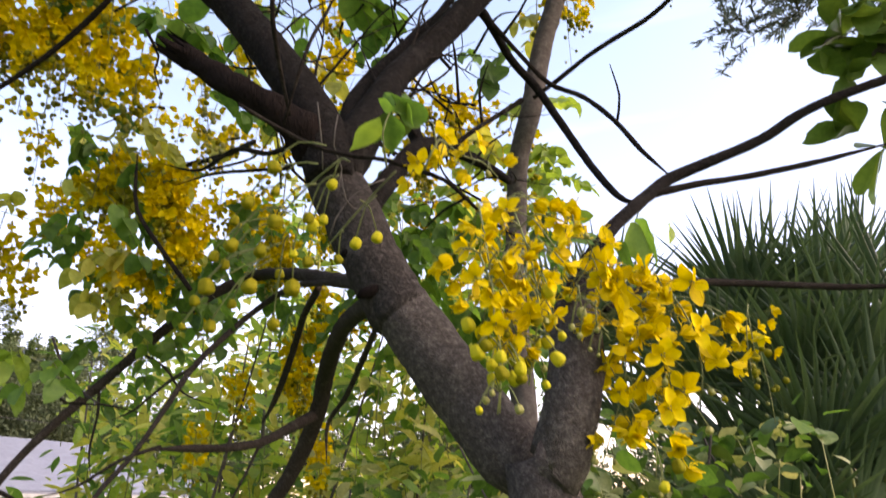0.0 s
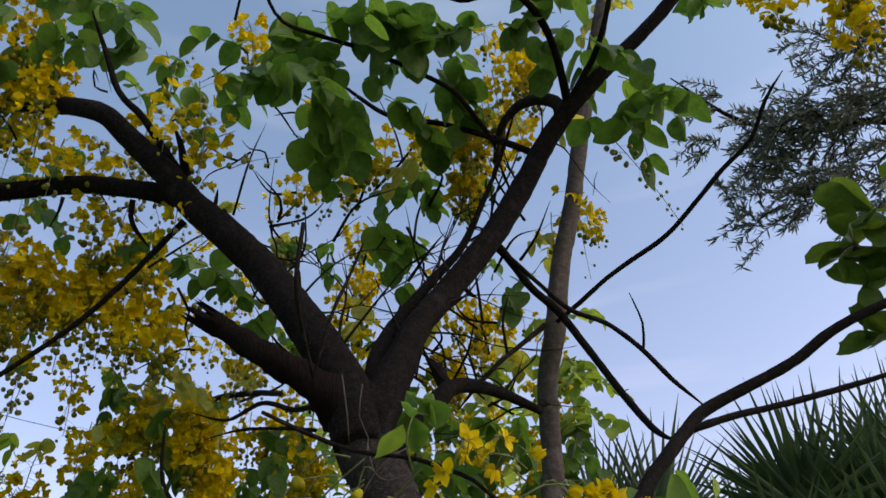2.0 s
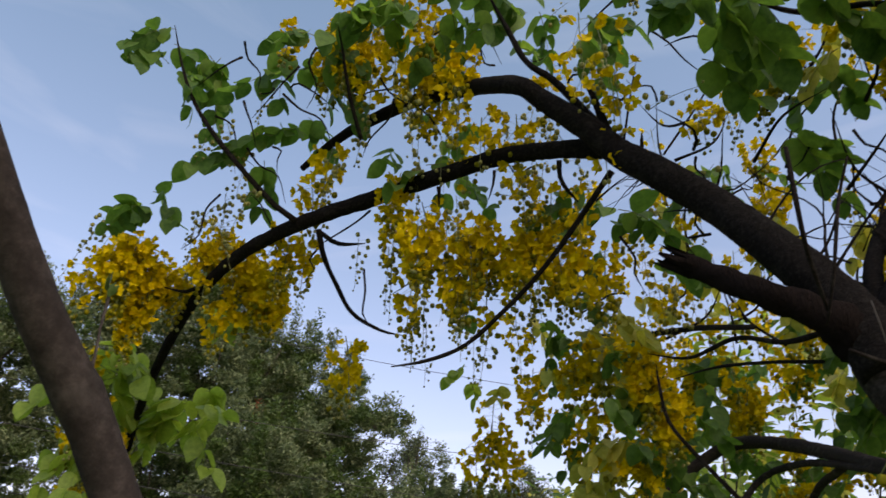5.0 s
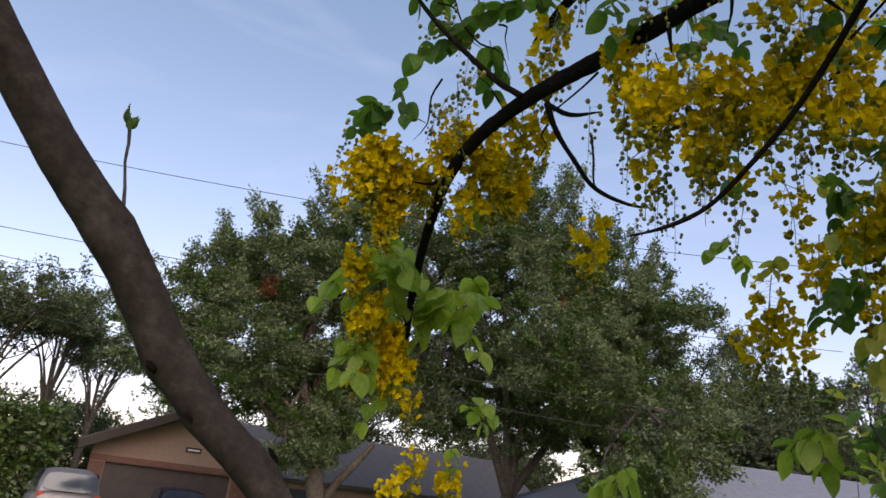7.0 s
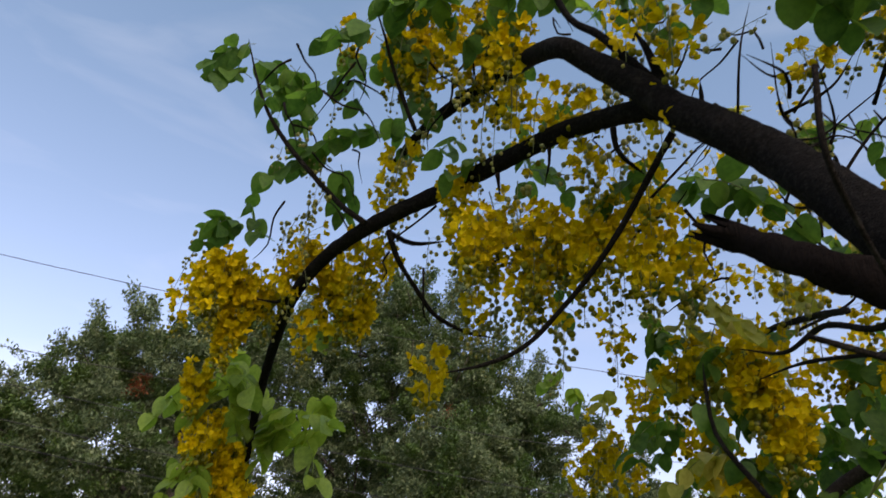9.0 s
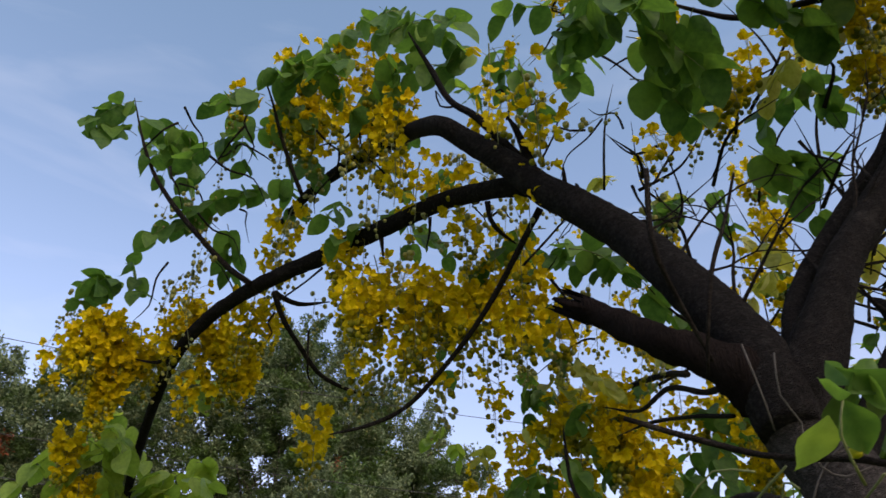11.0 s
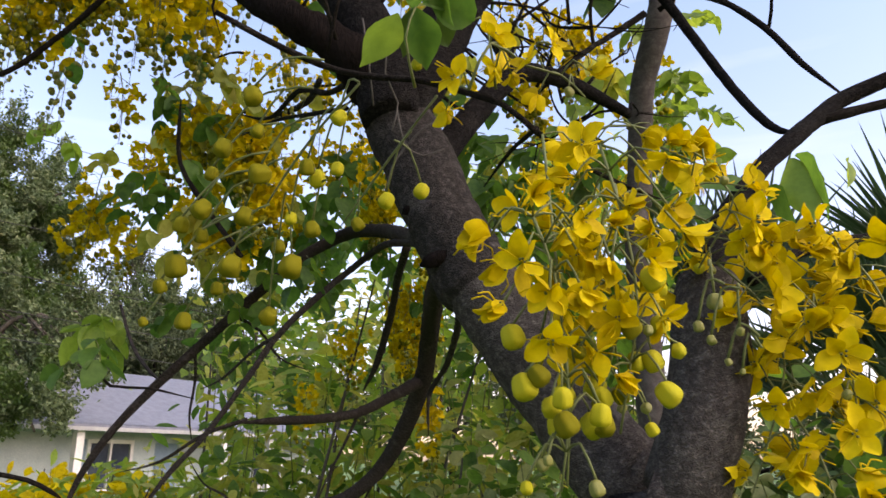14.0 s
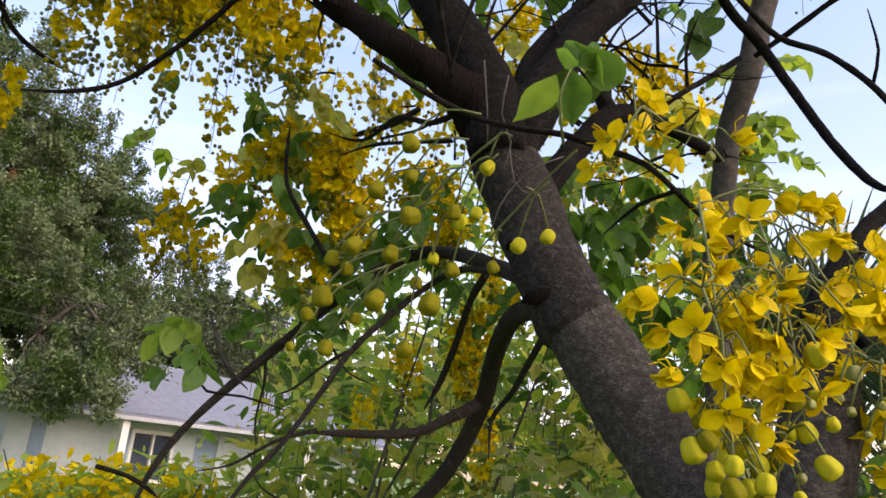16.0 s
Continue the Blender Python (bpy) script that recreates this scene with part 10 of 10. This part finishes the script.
limb("cane", "bark_grey", [(0.26, 0.10, -0.05, 0.006), (0.39, 0.12, 0.99, 0.005), (0.17, 0.18, 1.84, 0.004)], bush)
limb("cane", "bark_grey", [(0.08, 0.06, -0.05, 0.006), (0.01, 0.06, 0.99, 0.005), (0.15, -0.11, 1.84, 0.004)], bush)
limb("cane", "bark_grey", [(-0.34, 0.15, -0.05, 0.006), (-0.16, 0.19, 0.99, 0.005), (-0.37, 0.30, 1.84, 0.004)], bush)
limb("cane", "bark_grey", [(0.31, 0.15, -0.05, 0.006), (0.31, 0.15, 0.99, 0.005), (1.22, 0.00, 1.84, 0.004)], bush)
bush = thing("variegated_shrub", "low shrub with cream-edged green leaves", "shrub", (-0.40, 3.31, 0.0))
thicket(bush, (0.0, 0.0, 1.52), (0.4, 0.3, 0.3), 80, 0.080, ('leaf_pale', 'leaf'), LEAFLETS, clump=7)
limb("cane", "bark_grey", [(0.00, 0.02, -0.05, 0.006), (0.02, -0.02, 0.91, 0.005), (-0.29, 0.07, 1.72, 0.004)], bush)
limb("cane", "bark_grey", [(-0.28, -0.14, -0.05, 0.006), (-0.34, -0.11, 0.91, 0.005), (-0.24, -0.17, 1.72, 0.004)], bush)
limb("cane", "bark_grey", [(-0.23, -0.13, -0.05, 0.006), (-0.04, -0.16, 0.91, 0.005), (0.28, -0.03, 1.72, 0.004)], bush)
limb("cane", "bark_grey", [(0.24, -0.19, -0.05, 0.006), (0.09, -0.21, 0.91, 0.005), (0.24, -0.14, 1.72, 0.004)], bush)
bush = thing("yellow_flowering_bush", "low bush covered in bright yellow flowers", "shrub", (-3.66, 4.23, 0.0))
thicket(bush, (0.0, 0.0, 1.36), (1.0, 0.6, 0.14), 150, 0.070, ('petal', 'petal', 'leaf_young'), PETALS, clump=9)
limb("cane", "bark_grey", [(-0.64, 0.12, -0.05, 0.006), (-0.69, 0.11, 0.82, 0.005), (-0.45, 0.12, 1.56, 0.004)], bush)
limb("cane", "bark_grey", [(0.58, 0.41, -0.05, 0.006), (0.45, 0.41, 0.82, 0.005), (0.76, 0.34, 1.56, 0.004)], bush)
limb("cane", "bark_grey", [(0.08, 0.36, -0.05, 0.006), (0.17, 0.41, 0.82, 0.005), (0.53, 0.21, 1.56, 0.004)], bush)
limb("cane", "bark_grey", [(-0.28, 0.38, -0.05, 0.006), (-0.30, 0.30, 0.82, 0.005), (-0.21, 0.36, 1.56, 0.004)], bush)
limb("cane", "bark_grey", [(-0.79, 0.16, -0.05, 0.006), (-0.72, 0.18, 0.82, 0.005), (-1.02, 0.17, 1.56, 0.004)], bush)
limb("cane", "bark_grey", [(-0.66, -0.21, -0.05, 0.006), (-0.65, -0.30, 0.82, 0.005), (-0.72, -0.09, 1.56, 0.004)], bush)
bush = thing("yellow_flowering_bush", "low bush covered in bright yellow flowers", "shrub", (-3.30, 3.88, 0.0))
thicket(bush, (0.0, 0.0, 1.44), (0.6, 0.5, 0.14), 90, 0.070, ('petal', 'leaf_young', 'petal'), PETALS, clump=9)
limb("cane", "bark_grey", [(-0.26, -0.19, -0.05, 0.006), (-0.36, -0.10, 0.86, 0.005), (-0.62, -0.32, 1.64, 0.004)], bush)
limb("cane", "bark_grey", [(0.43, 0.35, -0.05, 0.006), (0.43, 0.29, 0.86, 0.005), (0.43, 0.29, 1.64, 0.004)], bush)
limb("cane", "bark_grey", [(0.37, 0.19, -0.05, 0.006), (0.27, 0.24, 0.86, 0.005), (0.30, 0.28, 1.64, 0.004)], bush)
limb("cane", "bark_grey", [(-0.06, -0.02, -0.05, 0.006), (-0.23, -0.02, 0.86, 0.005), (-0.50, 0.30, 1.64, 0.004)], bush)
limb("cane", "bark_grey", [(-0.13, 0.23, -0.05, 0.006), (-0.04, 0.30, 0.86, 0.005), (0.08, 0.28, 1.64, 0.004)], bush)
limb("cane", "bark_grey", [(0.28, 0.16, -0.05, 0.006), (0.28, 0.12, 0.86, 0.005), (0.03, 0.28, 1.64, 0.004)], bush)
bush = thing("leafy_shrub", "light green leafy shrub over the lawn", "shrub", (-2.37, 4.02, 0.0))
thicket(bush, (0.0, 0.0, 1.41), (0.9, 0.4, 0.25), 160, 0.130, ('leaf_young', 'leaf_yellow'), PADDLES, clump=8)
limb("cane", "bark_grey", [(0.52, -0.11, -0.05, 0.008), (0.55, -0.00, 0.84, 0.006), (0.45, -0.32, 1.61, 0.004)], bush)
limb("cane", "bark_grey", [(-0.62, 0.05, -0.05, 0.008), (-0.56, 0.01, 0.84, 0.006), (-0.57, 0.28, 1.61, 0.004)], bush)
limb("cane", "bark_grey", [(-0.45, -0.16, -0.05, 0.008), (-0.56, -0.20, 0.84, 0.006), (-0.29, -0.16, 1.61, 0.004)], bush)
limb("cane", "bark_grey", [(0.12, -0.22, -0.05, 0.008), (0.09, -0.27, 0.84, 0.006), (0.07, -0.13, 1.61, 0.004)], bush)
limb("cane", "bark_grey", [(0.23, 0.24, -0.05, 0.008), (0.43, 0.25, 0.84, 0.006), (-0.08, 0.22, 1.61, 0.004)], bush)


# ---- houses and cars ----
house_with_garage()
mint_house()
vehicle((-25.6, 0.72, 0.3), 1.9, 1.82, 4.7, "paint_grey", "silver-grey people carrier parked with its rear to the lawn", radians(6))
vehicle((-29.2, 4.6, 0.3), 1.85, 1.62, 4.5, "paint_navy", "navy blue car parked before the garage", radians(4))
broadleaf("oak_tree", (-22.2, 7.5, 0.25), 9, 0.28, [(-23.25, 2.42, 7.00, 1.75), (-22.18, 4.11, 6.10, 2.21), (-22.24, 5.58, 8.80, 2.02), (-23.32, 7.40, 6.94, 2.02), (-23.94, 6.35, 5.13, 1.29), (-23.50, 2.03, 5.89, 1.10), (-23.57, 7.86, 4.60, 1.10), (-21.45, 7.04, 9.93, 1.65), (-23.73, 3.77, 8.54, 1.47), (-23.56, 2.90, 5.02, 1.01), (-24.31, 4.80, 4.90, 0.92), (-22.01, 6.48, 3.29, 1.01), (-21.95, 6.38, 4.26, 0.92)], "large spreading oak with dark green crown", 51, 300, 0.125, ("leaf_oak", "leaf_oak", "leaf_hedge"), (0.3, -0.6, 2.6))
broadleaf("oak_tree", (-22.0, 13.0, 0.25), 10, 0.3, [(-22.95, 10.41, 8.29, 2.19), (-21.26, 11.92, 10.96, 2.19), (-20.32, 12.89, 11.79, 1.79), (-19.99, 13.60, 8.41, 2.79), (-19.46, 15.35, 9.89, 2.09), (-19.32, 16.51, 7.72, 1.89), (-19.62, 16.95, 4.81, 1.59), (-18.67, 17.76, 5.98, 0.90), (-21.05, 16.37, 6.53, 2.19), (-23.44, 12.70, 6.35, 2.19), (-18.54, 17.03, 8.68, 1.09), (-19.17, 17.38, 5.22, 1.49), (-21.01, 14.94, 5.71, 1.59), (-23.18, 11.32, 5.31, 1.39), (-23.63, 9.50, 10.79, 1.59), (-19.22, 15.94, 4.30, 1.39), (-21.71, 14.10, 4.87, 1.00), (-19.22, 17.56, 3.80, 1.29), (-13.51, 13.55, 3.85, 0.85), (-13.74, 12.98, 3.01, 0.90), (-14.42, 12.22, 3.05, 0.90), (-13.53, 14.03, 4.72, 0.50), (-15.96, 15.78, 8.38, 0.75), (-17.16, 12.37, 6.28, 1.80), (-15.99, 13.07, 5.48, 1.50), (-13.97, 13.37, 4.37, 0.80)], "large spreading oak with dark green crown", 52, 300, 0.125, ("leaf_oak", "leaf_oak", "leaf_hedge"), (-0.2, 0.8, 2.4))
limb("limb", "bark_oak", [(-0.19, -0.02, 1.54, 0.13), (-0.08, 0.27, 2.22, 0.12), (0.14, 0.81, 2.95, 0.10), (0.32, 1.18, 3.50, 0.07)], bpy.data.objects["oak_tree"])
withered = thing("withered_spray", "small spray of rust-red withered leaves in the oak", "leaves", (-21.200, 4.463, 7.762))
thicket(withered, (0.0, 0.0, 0.0), (0.2, 0.2, 0.28), 30, 0.11, ("leaf_red",), CHIPS, "leaf_cluster", 6, False)
withered = thing("withered_spray", "small spray of rust-red withered leaves in the oak", "leaves", (-17.693, 12.554, 8.017))
thicket(withered, (0.0, 0.0, 0.0), (0.2, 0.2, 0.28), 30, 0.11, ("leaf_red",), CHIPS, "leaf_cluster", 6, False)
far_tree((-23.9, 29.0, 0.30), 8.0, 3.6, 501)
far_tree((-24.1, 31.6, 0.30), 6.2, 4.0, 504)
far_tree((-31.7, 37.4, 0.30), 7.6, 4.0, 508)
far_tree((-20.5, 39.6, 0.30), 6.6, 4.0, 509)
far_tree((-26.1, 34.8, 0.30), 5.4, 4.0, 510)
far_tree((-48.3, 16.9, 0.30), 10.9, 5.0, 511)
far_tree((-44.0, 26.1, 0.30), 6.0, 5.0, 512)
far_tree((-14.3, 42.5, 0.30), 7.7, 5.0, 513)
far_tree((-5.7, 39.7, 0.30), 5.6, 5.0, 514)
umbrella_pine((-37.0, -3.6, 0.3), 9.3, 3.6, 640)
umbrella_pine((-39.1, -1.0, 0.3), 9.8, 3.2, 641)
umbrella_pine((-40.7, -6.9, 0.3), 8.9, 4.0, 642)
umbrella_pine((-30.2, 32.8, 0.3), 13.0, 2.3, 643)
umbrella_pine((-25.1, 37.4, 0.3), 11.6, 2.3, 644)
umbrella_pine((-45.3, 1.2, 0.3), 9.1, 2.6, 646)
broadleaf("shade_tree", (-26.82, 30.76, 0.3), 7.5, 0.24, [(-26.98, 28.23, 7.59, 1.7), (-26.49, 30.99, 8.61, 1.8), (-25.24, 32.65, 8.42, 1.6), (-26.01, 28.81, 6.43, 1.8), (-25.37, 31.46, 6.5, 1.8), (-27.46, 27.05, 6.23, 1.5), (-25.39, 34.57, 7.32, 1.5), (-26.69, 31.01, 5.13, 1.8), (-27.72, 28.74, 5.13, 1.6)], "dark rounded shade tree behind the low grey roof", 77, 0, 0.19, ("leaf_oak", "leaf_oak", "leaf_hedge"), (0.1, -0.1, 2.6))
bare_tree((-22.8, 34.9, 0.3), 8.1, 600)
bare_tree((-29.4, 31.6, 0.3), 10.5, 601)
bare_tree((-27.9, 27.5, 0.3), 10.2, 602)
hedge = thing("clipped_hedge", "tall green hedge beside the driveway", "hedge", (-32.85, -1.64, 0.3))
thicket(hedge, (0.0, 0.0, 2.1), (1.0, 1.9, 2.0), 700, 0.20, ("leaf_hedge", "leaf_oak", "leaf_hedge"), LEAFLETS, "foliage", 8, False)
hedge = thing("garden_hedge", "leafy green hedge under the oaks", "hedge", (-17.96, 15.99, 0.3))
thicket(hedge, (0.0, 0.0, 1.0), (1.0, 2.6, 1.0), 380, 0.18, ("leaf_hedge", "leaf_oak"), LEAFLETS, "foliage", 8, False)
cable((-16.869, -5.538, 8.137), (-10.551, 15.299, 8.144), 0.4)
cable((-17.490, -5.177, 6.583), (-10.969, 15.651, 6.340), 0.3)
cable((-17.645, -5.063, 6.120), (-9.444, 16.971, 4.903), 0.3)
cable((-17.818, -4.918, 5.548), (-9.559, 17.020, 4.211), 0.3)
cable((-17.911, -4.832, 5.213), (-9.645, 17.044, 3.641), 0.3)
far_tree((25.8, 4.7, 0.0), 2.6, 3.0, 700)
far_tree((29.0, 8.5, 0.0), 3.2, 3.0, 701)
far_tree((31.7, 12.9, 0.0), 3.8, 3.0, 702)
far_tree((23.2, 12.4, 0.0), 4.4, 3.0, 703)
far_tree((25.1, 17.0, 0.0), 2.6, 3.0, 704)
far_tree((26.2, 22.1, 0.0), 3.2, 3.0, 705)
far_tree((18.3, 18.9, 0.0), 3.8, 3.0, 706)
far_tree((18.7, 23.8, 0.0), 4.4, 3.0, 707)
far_tree((18.2, 29.0, 0.0), 2.6, 3.0, 708)
far_tree((11.6, 23.6, 0.0), 3.2, 3.0, 709)
far_tree((10.5, 28.4, 0.0), 3.8, 3.0, 710)
far_tree((8.4, 33.2, 0.0), 4.4, 3.0, 711)
far_tree((3.8, 25.9, 0.0), 2.6, 3.0, 712)
far_tree((1.2, 30.2, 0.0), 3.2, 3.0, 713)
far_tree((-2.2, 34.1, 0.0), 3.8, 3.0, 714)
far_tree((-4.3, 25.8, 0.0), 4.4, 3.0, 715)
far_tree((-45.4, -5.2, 0.3), 4.4, 4.5, 800)
far_tree((-43.7, -2.9, 0.3), 4.5, 4.0, 801)
far_tree((-49.7, -2.0, 0.3), 5.0, 4.0, 802)
far_tree((-51.7, 0.1, 0.3), 5.6, 3.5, 803)
far_tree((-49.6, 2.5, 0.3), 5.6, 4.0, 804)
far_tree((-55.2, 6.3, 0.3), 6.0, 5.0, 805)
far_tree((-56.6, 10.5, 0.3), 6.2, 5.0, 806)
far_tree((-55.7, 14.5, 0.3), 6.6, 5.0, 807)
far_tree((-52.5, 17.9, 0.3), 9.1, 5.0, 808)
far_tree((-52.8, 22.5, 0.3), 6.8, 5.0, 809)
far_tree((-52.6, 27.8, 0.3), 6.4, 5.0, 810)
far_tree((-48.2, 31.4, 0.3), 6.4, 4.0, 811)
far_tree((-33.4, 33.7, 0.3), 6.8, 4.0, 812)
far_tree((-30.1, 33.9, 0.3), 7.2, 4.5, 813)
far_tree((-30.6, 38.6, 0.3), 6.2, 4.5, 814)
far_tree((-26.5, 37.0, 0.3), 5.6, 4.0, 815)
far_tree((-26.0, 39.8, 0.3), 6.0, 4.5, 816)
far_tree((-25.2, 42.6, 0.3), 7.0, 5.0, 817)
